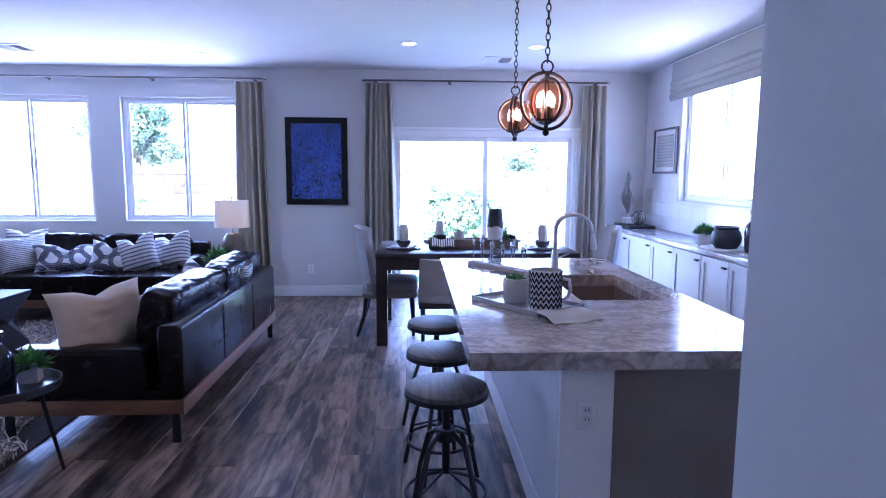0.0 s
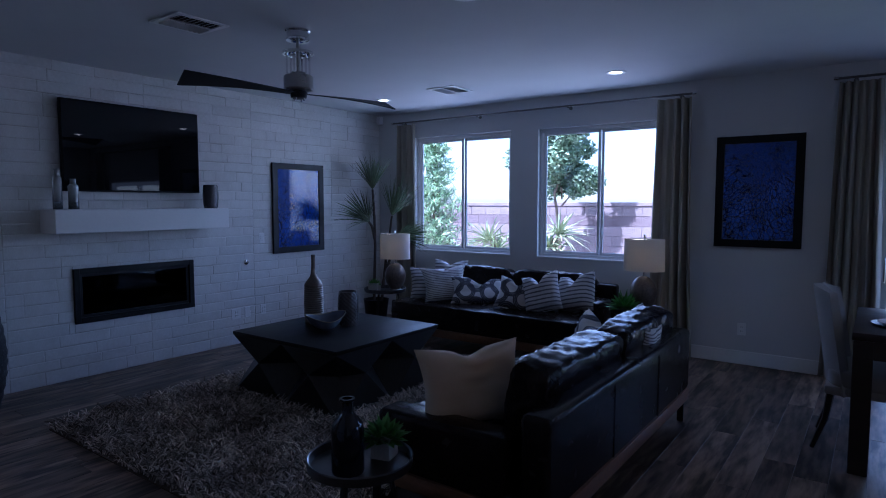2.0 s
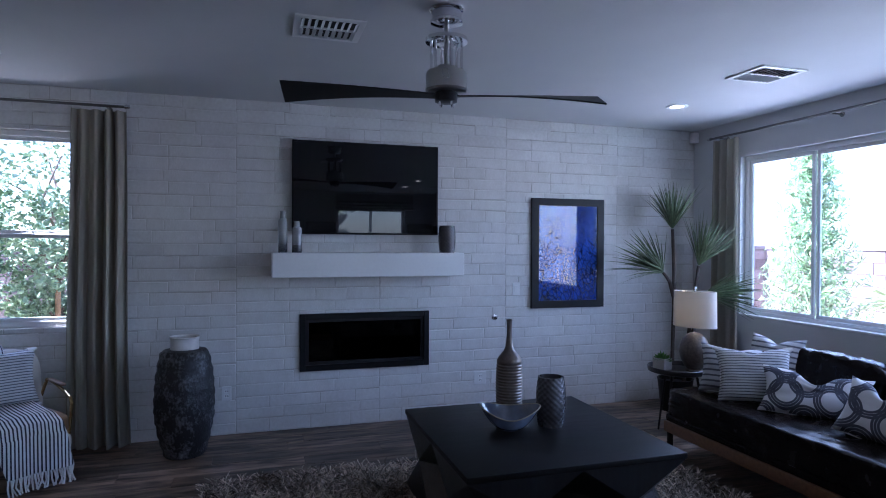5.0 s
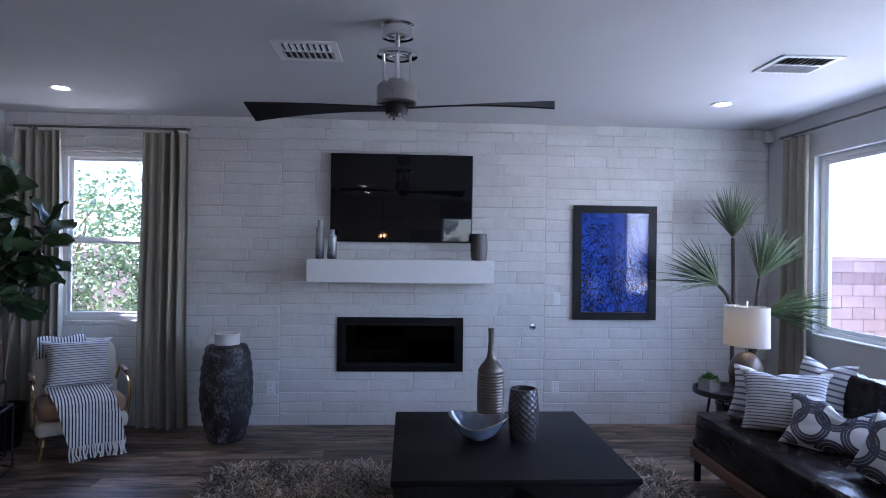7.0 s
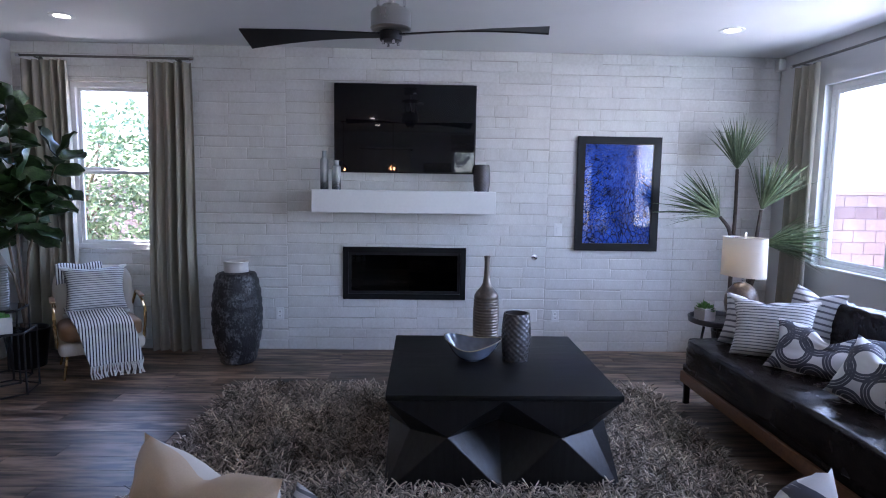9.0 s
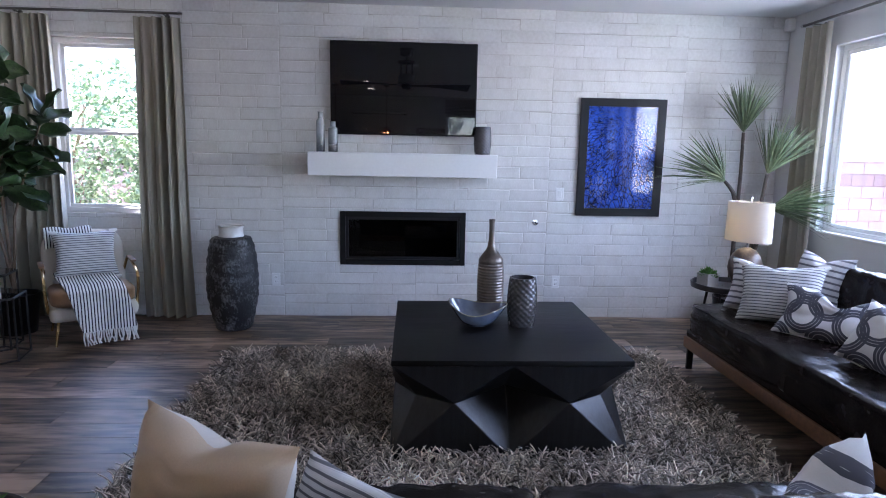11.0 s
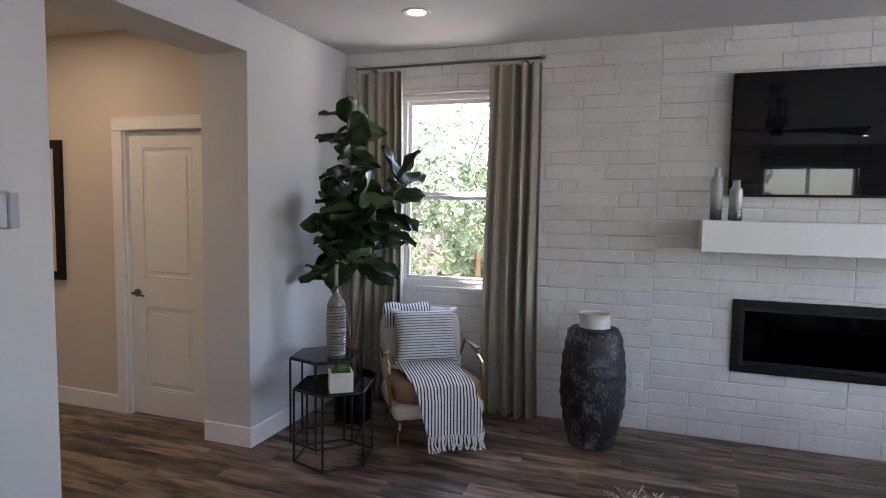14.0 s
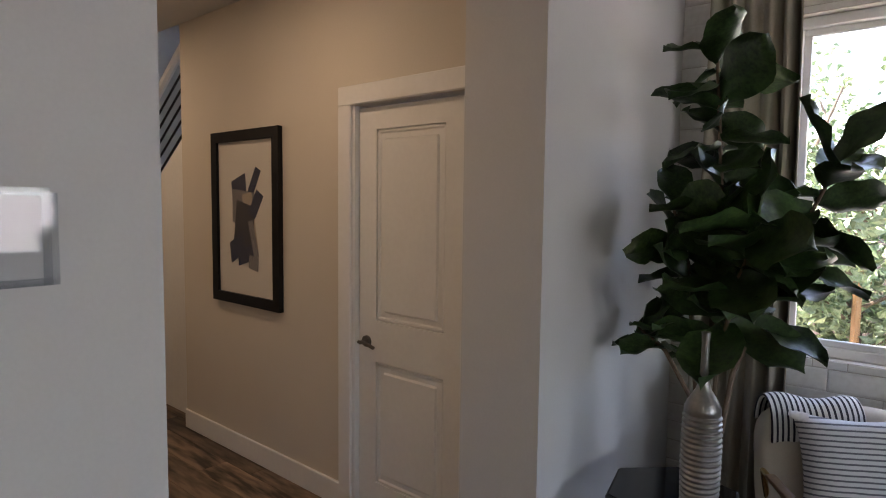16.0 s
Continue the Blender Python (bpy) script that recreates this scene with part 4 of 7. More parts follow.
# The pale second leaf colour paints sunlight onto the shrub's leaves.
shrub(pose(1.42, 12.2, -0.13), 0.92, 0.7, 1.62, 5200, 0.075, leafy("sunlit_shrub_leaf", (0.10, 0.20, 0.08), (0.42, 0.48, 0.30)), "dense round green shrub with sunlit leaves painted pale beyond the glass door", 3)
def conifer(m, h, r, label, seed=4):
    """A young conifer: straight trunk, whorls of drooping limbs, feathery needles."""
    rnd = random.Random(seed)
    th = thing("conifer", label, "tree", m)
    bm = tube([(0, 0, 0), (0.01, 0, h * 0.5), (0, 0, h)], 0.05, 8, taper=0.008)
    spots = []
    for i in range(120):
        f = 0.04 + 0.94 * i / 119
        a = i * 2.39996
        ln = r * (1 - f) ** 0.75 * rnd.uniform(0.7, 1.15) + 0.06
        z = h * f
        tip = Vector((ln * math.cos(a), ln * math.sin(a), z + 0.30 * ln + rnd.uniform(-0.05, 0.12)))
        tube([(0, 0, z), tip * 0.5 + Vector((0, 0, z * 0.5 - 0.02)), tip], 0.009, 4, bm, taper=0.003)
        for _ in range(70):
            k = rnd.uniform(0.15, 1.08)
            q = Vector((0, 0, z)).lerp(tip, k)
            spots.append((q.x + rnd.gauss(0, 0.05), q.y + rnd.gauss(0, 0.05), q.z + rnd.gauss(0.02, 0.05)))
    part("trunk", bm, M_BARK, th)
    mesh_part("crown", leaf_mesh("crown", spots, 0.022, M_LEAF_C, seed, long=7.0, up=0.9, fold=0.1), th)
    return th


conifer(pose(-7.35, 11.3, -0.16), 3.5, 0.75, "pale green feathery young conifer beside the block wall")
tree(pose(-4.75, 11.9, -0.16), 3.5, 0.72, 7500, 0.055, M_LEAF_B, "garden tree with glossy green leaves by the block wall", seed=8, low=0.55, trunk=0.045)
tree(pose(3.1, 12.2, -0.16), 2.9, 0.5, 420, 0.055, M_LEAF_B, "slender young tree beyond the glass door", seed=9, trunk=0.03, low=0.45, limbs=7)
tree(pose(3.0, 15.2, -0.16), 2.35, 0.8, 1600, 0.09, M_LEAF_B, "tree rising behind the block wall", seed=10, low=0.5)
fan_palm(pose(-4.43, 10.9, -0.16), "spiky pale green yucca outside the window", 2, 1.1, 0.62)
fan_palm(pose(-5.66, 10.9, -0.16), "spiky pale green yucca outside the window", 5, 0.95, 0.62)
tree(pose(-6.75, 14.6, -0.16), 3.4, 0.7, 2200, 0.06, M_LEAF_B, "tree rising behind the block wall", seed=14, low=0.55, trunk=0.05)
fan_palm(pose(-3.3, 11.4, -0.16), "low spiky pale green yucca outside the window", 7, 0.15, 0.6)
for x, y, s in ((0.2, 12.4, 1), (2.5, 12.6, 2), (-0.9, 12.5, 3), (-2.4, 12.3, 4)):
    shrub(pose(x, y, -0.14), 0.45, 0.35, 0.42, 500, 0.05, M_LEAF_A, "low flowering shrub at the foot of the block wall", 20 + s)
# side yard outside the brick wall's window
for k, (x, y, h, sp, n) in enumerate(((-7.7, 1.25, 2.2, 0.7, 1500), (-8.1, -0.1, 2.6, 0.8, 1300), (-8.4, 2.9, 2.7, 0.8, 1200), (-8.9, 0.9, 3.1, 1.0, 900), (-7.9, -1.4, 2.5, 0.8, 1200))):
    tree(pose(x, y, -0.16), h, sp, int(n * 2.6), 0.05, M_LEAF_B, "leafy hedge tree outside the side window", seed=30 + k, low=0.16, limbs=13, trunk=0.045)
tagged(part("garden_stake", cyl((-7.45, 1.30, -0.16), (-7.45, 1.30, 1.15), 0.03, 0.028, 8), M_STAKE), "brown wooden tree stake in the side yard", "stake")
for k, (x, y, h, sp, n) in enumerate(((6.3, 5.0, 3.4, 0.9, 2400), (6.9, 3.6, 3.0, 0.9, 1800), (6.6, 7.6, 2.0, 0.7, 1200), (7.2, 9.0, 3.4, 1.0, 1500))):
    tree(pose(x, y, -0.16), h, sp, n, 0.085, M_LEAF_B, "garden tree outside the kitchen window", seed=50 + k, low=0.25)


def block_wall(name, axis, at, u0, u1, label, first):
    wall = structure(name, box(u0, u1, at + 0.012, at + 0.15, -0.16, 1.52) if axis == "Y" else box(at - 0.15, at - 0.012, u0, u1, -0.16, 1.52), M_BLOCKDARK, label, "garden wall", 0)
    L, H, g = 0.405, 0.205, 0.008
    d = finish(box(g / 2, L - g / 2, 0, 0.012, g / 2, H - g / 2, 0.003, 1), "block", M_BLOCK, 0)
    e = finish(box(g / 2, L - g / 2, 0.003, 0.012, g / 2, H - g / 2, 0.003, 1), "block", M_BLOCKDARK, 0)
    count = 0
    rest, restd = bmesh.new(), bmesh.new()
    for r in range(8):
        u = u0 - (L / 2 if r % 2 else 0)
        while u < u1:
            m = Matrix.Translation((u, at, -0.16 + H * r)) if axis == "Y" else Matrix.Translation((at, u, -0.16 + H * r)) @ Matrix.Rotation(radians(90), 4, "Z")
            dark = r == 6
            if count < first and -9 < u < 6 and r > 1:
                ob = new("block", e if dark else d)
                ob.parent = wall
                ob.matrix_local = m
                count += 1
            else:
                own = bmesh.new()
                own.from_mesh(e if dark else d)
                bmesh.ops.transform(own, matrix=m, verts=own.verts)
                join(restd if dark else rest, own)
            u += L
    for nm, bm, mm in (("blocks", rest, M_BLOCK), ("dark_blocks", restd, M_BLOCKDARK)):
        tagged(part(nm, bm, mm, wall, smooth=0), "concrete blocks of the garden wall", kind="stuff")
    cap = box(u0, u1, at - 0.02, at + 0.17, 1.482, 1.56, 0.006, 1) if axis == "Y" else box(at - 0.17, at + 0.02, u0, u1, 1.482, 1.56, 0.006, 1)
    part("wall_cap", cap, M_BLOCK, wall)
    return wall


block_wall("garden_wall_north", "Y", 13.3, -14.0, 9.0, "mauve-brown concrete block garden wall with a darker band", 220)
block_wall("garden_wall_west", "X", -10.2, -8.0, 13.3, "mauve-brown concrete block garden wall beside the house", 0)
block_wall("garden_wall_east", "X", 9.2, -8.0, 13.3, "mauve-brown concrete block garden wall beside the house", 0)
tagged(part("patio_post", box(0.36, 0.45, 9.3, 9.39, -0.06, 3.2, 0.006, 1), M_TRIM), "slim white patio post beyond the glass door", "post")


# ---- living room things ----
def shag_rug():
    x0, x1, y0, y1 = -4.39, -1.65, 2.93, 6.10
    th = thing("shag_rug", "deep grey-brown shag rug of long ropy yarns", "rug", Matrix.Translation(((x0 + x1) / 2, (y0 + y1) / 2, 0)))
    m = tone(mat("shag_yarn", (0.21, 0.15, 0.10), 0.9, vary=0.5, scale=3, fine=40, bump=0, second=(0.80, 0.71, 0.60), sheen=0.1), 0.85)
    hx, hy = (x1 - x0) / 2, (y1 - y0) / 2
    part("backing", box(-hx + 0.03, hx - 0.03, -hy + 0.03, hy - 0.03, 0.0, 0.010, 0.003, 1), mat("rug_backing", (0.06, 0.045, 0.035), 0.95, vary=0.2), th)
    rnd = np.random.RandomState(4)
    n = 27000
    base = np.stack([rnd.uniform(-hx + 0.03, hx - 0.03, n), rnd.uniform(-hy + 0.03, hy - 0.03, n), rnd.uniform(0.006, 0.03, n)], 1)
    wx, wy = base[:, 0] + (x0 + x1) / 2, base[:, 1] + (y0 + y1) / 2
    flat = ((abs(wx + 3.425) < 0.57) & (abs(wy - 4.77) < 0.57)) | ((wx > -1.87) & (wy > 3.4))
    base = base[~flat]
    n = len(base)
    a = rnd.uniform(0, 2 * np.pi, n)
    L = rnd.uniform(0.05, 0.105, n)
    lean = rnd.uniform(0.8, 1.5, n)
    bend = rnd.normal(0, 1.25, n)
    r = rnd.uniform(0.0028, 0.0046, n)
    rings = []
    p = base.copy()
    steps = 5
    for k in range(steps + 1):
        th_ = np.clip(lean * (0.35 + 0.9 * k / steps), 0, 1.75)
        aa = a + bend * k / steps
        d = np.stack([np.sin(th_) * np.cos(aa), np.sin(th_) * np.sin(aa), np.cos(th_)], 1)
        s = np.stack([-np.sin(aa), np.cos(aa), np.zeros(n)], 1)
        t = np.cross(d, s)
        rr = (r * (1.0 if k < steps else 0.75))[:, None]
        rings.append(np.stack([p + rr * (math.cos(q) * s + math.sin(q) * t) for q in (0.5, 2.594, 4.69)], 1))
        p = p + d * (L / steps)[:, None]
        p[:, 2] = np.maximum(p[:, 2], 0.012)
    verts = np.stack(rings, 1).reshape(-1, 3)
    idx = (np.arange(n) * 3 * (steps + 1))[:, None]
    faces = []
    for k in range(steps):
        for q in range(3):
            q2 = (q + 1) % 3
            faces.append(np.concatenate([idx + 3 * k + q, idx + 3 * k + q2, idx + 3 * (k + 1) + q2, idx + 3 * (k + 1) + q], 1))
    faces = np.concatenate(faces)
    me = bpy.data.meshes.new("shag_surface")
    me.from_pydata(verts.tolist(), [], faces.tolist())
    me.materials.append(m)
    me.shade_smooth()
    ob = mesh_part("shag_surface", me, th, "long ropy yarns")
    ob["kind"] = "stuff"
    return th


shag_rug()


def art_material():
    """A blue photograph of cracked, weathered wood grain."""
    m = mat("blue_art", (0.012, 0.03, 0.24), 0.35, vary=0.6, scale=5, fine=30, bump=0, spec=0.08, second=(0.06, 0.16, 0.80), contrast=(0.32, 0.7))
    n, l = m.node_tree.nodes, m.node_tree.links
    p = n["Principled BSDF"]
    old = p.inputs["Base Color"].links[0].from_socket
    tc = n.new("ShaderNodeTexCoord")
    sc = n.new("ShaderNodeTexNoise")
    sc.inputs["Scale"].default_value = 2.5
    l.new(tc.outputs["Object"], sc.inputs["Vector"])
    mixv = n.new("ShaderNodeMixRGB")
    mixv.inputs[0].default_value = 0.12
    l.new(tc.outputs["Object"], mixv.inputs[1])
    l.new(sc.outputs["Color"], mixv.inputs[2])
    sp = n.new("ShaderNodeSeparateXYZ")
    l.new(mixv.outputs[0], sp.inputs[0])

    def calc(op, a, b):
        k = n.new("ShaderNodeMath")
        k.operation = op
        for socket, value in zip(k.inputs, (a, b)):
            if isinstance(value, float):
                socket.default_value = value
            else:
                l.new(value, socket)
        return k.outputs[0]
    px, pz = calc("SUBTRACT", sp.outputs[0], 0.09), calc("SUBTRACT", sp.outputs[2], 0.80)
    rad = calc("SQRT", calc("ADD", calc("MULTIPLY", px, px), calc("MULTIPLY", pz, pz)), 0.0)
    ang = calc("ARCTAN2", px, pz)
    polar = n.new("ShaderNodeCombineXYZ")
    l.new(calc("MULTIPLY", ang, 0.85), polar.inputs[0])
    l.new(calc("MULTIPLY", rad, 0.95), polar.inputs[1])
    v = n.new("ShaderNodeTexVoronoi")
    v.feature = "DISTANCE_TO_EDGE"
    v.inputs["Scale"].default_value = 19
    l.new(polar.outputs[0], v.inputs["Vector"])
    r = n.new("ShaderNodeValToRGB")
    r.color_ramp.elements[0].position, r.color_ramp.elements[0].color = 0.012, (0.010, 0.010, 0.045, 1)
    r.color_ramp.elements[1].position, r.color_ramp.elements[1].color = 0.12, (1, 1, 1, 1)
    l.new(v.outputs["Distance"], r.inputs[0])
    mx = n.new("ShaderNodeMixRGB")
    mx.blend_type = "MULTIPLY"
    mx.inputs[0].default_value = 1
    l.new(old, mx.inputs[1])
    l.new(r.outputs[0], mx.inputs[2])
    l.new(mx.outputs[0], p.inputs["Base Color"])
    return m


M_ART = art_material()
M_ARTGLASS = pane_glass("picture_glass")


def picture(m, w, h, face, label, frame_w=0.07, mat_w=0.0, frame_m=None, extra=None, name="framed_picture"):
    """A framed picture: local x along the wall, z up from its foot, front at -y."""
    th = thing(name, label, "picture", m, "")
    bm = bmesh.new()
    for p, q, r, s in cells(-w / 2, w / 2, 0, h, [(-w / 2 + frame_w, w / 2 - frame_w, frame_w, h - frame_w)]):
        box(p, q, -0.032, -0.002, r, s, bm=bm)
    bmesh.ops.remove_doubles(bm, verts=bm.verts[:], dist=1e-5)
    part("frame", bm, frame_m or M_BLACK, th, smooth=0)
    i = frame_w
    part("print", box(-w / 2 + i, w / 2 - i, -0.014, -0.004, i, h - i), face, th, smooth=0)
    if mat_w:
        bm = bmesh.new()
        j = i + mat_w
        for p, q, r, s in cells(-w / 2 + i, w / 2 - i, i, h - i, [(-w / 2 + j, w / 2 - j, j, h - j)]):
            box(p, q, -0.018, -0.0145, r, s, bm=bm)
        part("mount", bm, M_TRIM, th, "white mount", smooth=0)
    if extra:
        extra(th, i)
    g = part("glass", box(-w / 2 + i, w / 2 - i, -0.0235, -0.0215, i, h - i), M_ARTGLASS, th, "clear picture glass", smooth=0)
    g.visible_shadow = False
    return th


picture(pose(WX, 6.137, 0.962, 0, 0, 90), 0.77, 1.045, M_ART, "blue cracked-wood photograph in a wide black frame")
picture(pose(-0.775, BY, 1.13, 0, 0, 0), 0.735, 1.04, M_ART, "dark blue wood-grain photograph in a wide black frame")


# ---- ceiling fan ----
def ceiling_fan():
    th = thing("ceiling_fan", "nickel ceiling fan with two long twisted dark blades", "ceiling fan", pose(-3.17, 4.175, CZ, 0, 0, 0))
    part("canopy", lathe([(0, 0), (0.085, 0), (0.088, -0.008), (0.08, -0.016), (0.075, -0.018), (0.075, -0.055), (0.082, -0.06), (0.08, -0.072), (0.05, -0.082), (0.02, -0.084), (0, -0.084)], 40), M_CHROME, th)
    part("downrod", cyl((0, 0, -0.08), (0, 0, -0.33), 0.013, seg=16), M_NICKEL, th)
    bm = lathe([(0.105, -0.148), (0.105, -0.166), (0.088, -0.170), (0.06, -0.17), (0.06, -0.144), (0.088, -0.144)], 40, closed=True)
    for k in range(3):
        a = k * 2.0944
        cyl((0.012 * math.cos(a), 0.012 * math.sin(a), -0.157), (0.065 * math.cos(a), 0.065 * math.sin(a), -0.157), 0.006, seg=8, bm=bm)
    part("upper_ring", bm, M_CHROME, th)
    for k in range(6):
        a = k * 1.0472
        part("strut", cyl((0.078 * math.cos(a), 0.078 * math.sin(a), -0.165), (0.078 * math.cos(a), 0.078 * math.sin(a), -0.30), 0.007, seg=10), M_CHROME, th)
    part("motor", lathe([(0, -0.285), (0.045, -0.285), (0.05, -0.30), (0.095, -0.312), (0.102, -0.325), (0.102, -0.395), (0.106, -0.402), (0.098, -0.412), (0.06, -0.416), (0, -0.416)], 44), M_NICKEL, th)
    part("hub", lathe([(0, -0.414), (0.055, -0.414), (0.06, -0.43), (0.055, -0.462), (0.03, -0.47), (0, -0.47)], 32), M_BLACKMETAL, th)
    for k in range(4):
        a = k * 1.5708 + 0.4
        part("bolt", cyl((0.04 * math.cos(a), 0.04 * math.sin(a), -0.46), (0.04 * math.cos(a), 0.04 * math.sin(a), -0.482), 0.008, seg=10), M_CHROME, th)
    m = mat("fan_blade", (0.012, 0.012, 0.013), 0.45, vary=0.3, stretch=(1, 12, 12), bump=0.1)

    def blade(u, v):
        r = 0.03 + 0.77 * u
        w = 0.055 + 0.10 * u ** 1.3
        tw = radians(8 + 18 * u)
        s = (v - 0.5) * w
        return (r, s * math.cos(tw) + 0.02 * u, s * math.sin(tw) - 0.437 + 0.01 * math.sin(3 * u))
    for a in (77, 257):
        part("blade", sheet(blade, 24, 6, 0.008), m, th, at=Matrix.Rotation(radians(a), 4, "Z"), smooth=50)
    return th


ceiling_fan()


# ---- lights and vents in the ceiling ----
M_LAMP = glow("lamp_disc", (1.0, 0.86, 0.68), 3.0)


def downlight(x, y, z=CZ):
    th = thing("downlight", "round white recessed ceiling downlight, switched on", "downlight", pose(x, y, z), "ceiling downlights")
    part("trim_ring", lathe([(0.055, -0.001), (0.058, -0.006), (0.085, -0.008), (0.090, -0.004), (0.090, 0.0), (0.055, 0.0)], 32, closed=True), M_TRIM, th)
    part("lens", cyl((0, 0, -0.0005), (0, 0, -0.004), 0.054, seg=28), M_LAMP, th)
    return th


for x, y in ((0.347, 6.145), (1.595, 6.2), (-1.86, 6.78), (-4.585, 6.66), (-4.64, 1.68), (-1.86, 1.70), (0.347, 3.4), (1.595, 3.4), (2.5, 2.2), (-3.6, -0.6), (-3.6, -2.6)):
    downlight(x, y)


def vent(x, y, w, d, kind_of="white ceiling air vent with angled slats"):
    th = thing("ceiling_vent", kind_of, "air vent", pose(x, y, CZ), "ceiling vents")
    bm = bmesh.new()
    for p, q, r, s in cells(-w / 2, w / 2, -d / 2, d / 2, [(-w / 2 + 0.035, -0.01, -d / 2 + 0.035, d / 2 - 0.035), (0.01, w / 2 - 0.035, -d / 2 + 0.035, d / 2 - 0.035)]):
        box(p, q, r, s, -0.010, -0.001, bm=bm)
    part("frame", bm, M_PLATE, th, smooth=0)
    part("backing", box(-w / 2 + 0.03, w / 2 - 0.03, -d / 2 + 0.03, d / 2 - 0.03, -0.003, -0.001), M_SLOT, th)
    n = 9
    for half in (-1, 1):
        for i in range(n):
            yy = -d / 2 + 0.045 + (d - 0.09) * i / (n - 1)
            sl = box(-(w / 2 - 0.045) / 2, (w / 2 - 0.045) / 2, -0.011, 0.011, -0.0008, 0.0008)
            part("slat", sl, M_PLATE, th, at=Matrix.Translation((half * (w / 4 - 0.0125), yy, -0.009)) @ Matrix.Rotation(radians(35 * half), 4, "X"), smooth=0)
    return th


vent(-3.62, 3.642, 0.34, 0.37)
vent(-3.585, 6.585, 0.34, 0.37)
vent(1.31, 6.88, 0.33, 0.34)
bm = lathe([(0, -0.03), (0.06, -0.029), (0.105, -0.022), (0.118, -0.010), (0.118, 0), (0, 0)], 32)
tagged(part("smoke_detector", bm, M_PLATE, at=pose(-1.80, 4.22, CZ)), "round white smoke detector on the ceiling", "smoke detector")
tagged(part("motion_sensor", box(-5.49, -5.42, BY - 0.075, BY - 0.004, 2.615, 2.72, 0.012, 2), M_PLATE), "small white alarm sensor in the wall corner", "sensor")


# ---- pillows ----
def pillow_bm(w, h, t, seed=0, chop=0.0, n=20, sag=0.0):
    """A filled square pillow standing on its edge: x across, z up, front at -y; chop dents its top."""
    bm = bmesh.new()
    rnd = random.Random(seed)
    o = rnd.uniform(0, 50)

    def shape(u, v, s):
        x, z = 2 * u - 1, 2 * v - 1
        pinch = 1 - 0.13 * ((1 - x * x) * abs(z) ** 3 + (1 - z * z) * abs(x) ** 3)
        f = max(0.0, (1 - x ** 4) * (1 - z ** 4)) ** 0.55
        y = s * t / 2 * f * (1 + 0.12 * noise.noise(Vector((x * 2 + o, z * 2, s))))
        y += 0.008 * noise.noise(Vector((x * 5 + o, z * 5, s * 3))) * f
        zz = (z * pinch + 1) * h / 2
        if chop and z > -0.3:
            k = math.exp(-(x / 0.28) ** 2) * ((z + 0.3) / 1.3) ** 1.5
            zz -= chop * k
            y *= 1 + 0.25 * k
        if sag:
            zz -= sag * (1 - f) * 0.3 * max(0, z)
        return Vector((x * pinch * w / 2, y, zz))
    grids = []
    for s in (-1, 1):
        grids.append([[bm.verts.new(shape(i / n, j / n, s)) for j in range(n + 1)] for i in range(n + 1)])
    for g, flip in zip(grids, (False, True)):
        for i in range(n):
            for j in range(n):
                q = (g[i][j], g[i + 1][j], g[i + 1][j + 1], g[i][j + 1])
                bm.faces.new(q[::-1] if flip else q)
    bmesh.ops.remove_doubles(bm, verts=bm.verts[:], dist=0.0008)
    return bm


def ringed(name, light, dark, scale=4.5):
    """White cloth printed with interlocking rings of three brushed strokes."""
    m = mat(name, light, 0.9, vary=0.05, scale=8, fine=200, bump=0.2)
    n, l = m.node_tree.nodes, m.node_tree.links
    p = n["Principled BSDF"]
    base = p.inputs["Base Color"].links[0].from_socket
    tc = n.new("ShaderNodeTexCoord")
    for k in range(2):
        mp = n.new("ShaderNodeMapping")
        mp.inputs["Rotation"].default_value = (radians(-90), 0, 0)
        mp.inputs["Location"].default_value = (0.31 + 0.11 * k, 0.27 + 0.09 * k, 0)
        l.new(tc.outputs["Object"], mp.inputs[0])
        v = n.new("ShaderNodeTexVoronoi")
        v.voronoi_dimensions = "2D"
        v.inputs["Scale"].default_value = scale
        v.inputs["Randomness"].default_value = 0.25
        l.new(mp.outputs[0], v.inputs["Vector"])
        r = n.new("ShaderNodeValToRGB")
        r.color_ramp.interpolation = "CONSTANT"
        e = r.color_ramp.elements
        e[0].position, e[0].color = 0.0, (0, 0, 0, 1)
        e[1].position, e[1].color = 0.26, (1, 1, 1, 1)
        for pos, c in ((0.315, 0.35), (0.328, 1), (0.38, 0.35), (0.392, 1), (0.45, 0)):
            x = e.new(pos)
            x.color = (c, c, c, 1)
        l.new(v.outputs["Distance"], r.inputs[0])
        mx = n.new("ShaderNodeMixRGB")
        l.new(r.outputs[0], mx.inputs[0])
        l.new(base, mx.inputs[1])
        mx.inputs[2].default_value = (*dark, 1)
        base = mx.outputs[0]
    l.new(base, p.inputs["Base Color"])
    return m


M_RING = ringed("ring_print", (0.64, 0.64, 0.65), (0.075, 0.08, 0.105), 4.4)
STRIPE = [(0.0, (0.20, 0.20, 0.23)), (0.22, (0.26, 0.26, 0.29)), (0.32, (1, 1, 1)), (0.55, (1, 1, 1)), (0.62, (0.62, 0.62, 0.65)), (0.72, (1, 1, 1)), (1.0, (0.95, 0.95, 0.95))]
M_STRIPE = bands(mat("striped_weave", (0.60, 0.60, 0.61), 0.95, vary=0.06, scale=9, fine=260, bump=0.3), STRIPE, 8.0, "Z")
M_STRIPE2 = bands(mat("dotted_weave", (0.60, 0.60, 0.60), 0.95, vary=0.06, scale=9, fine=260, bump=0.3), STRIPE, 16.5, "Z", distort=0.3)
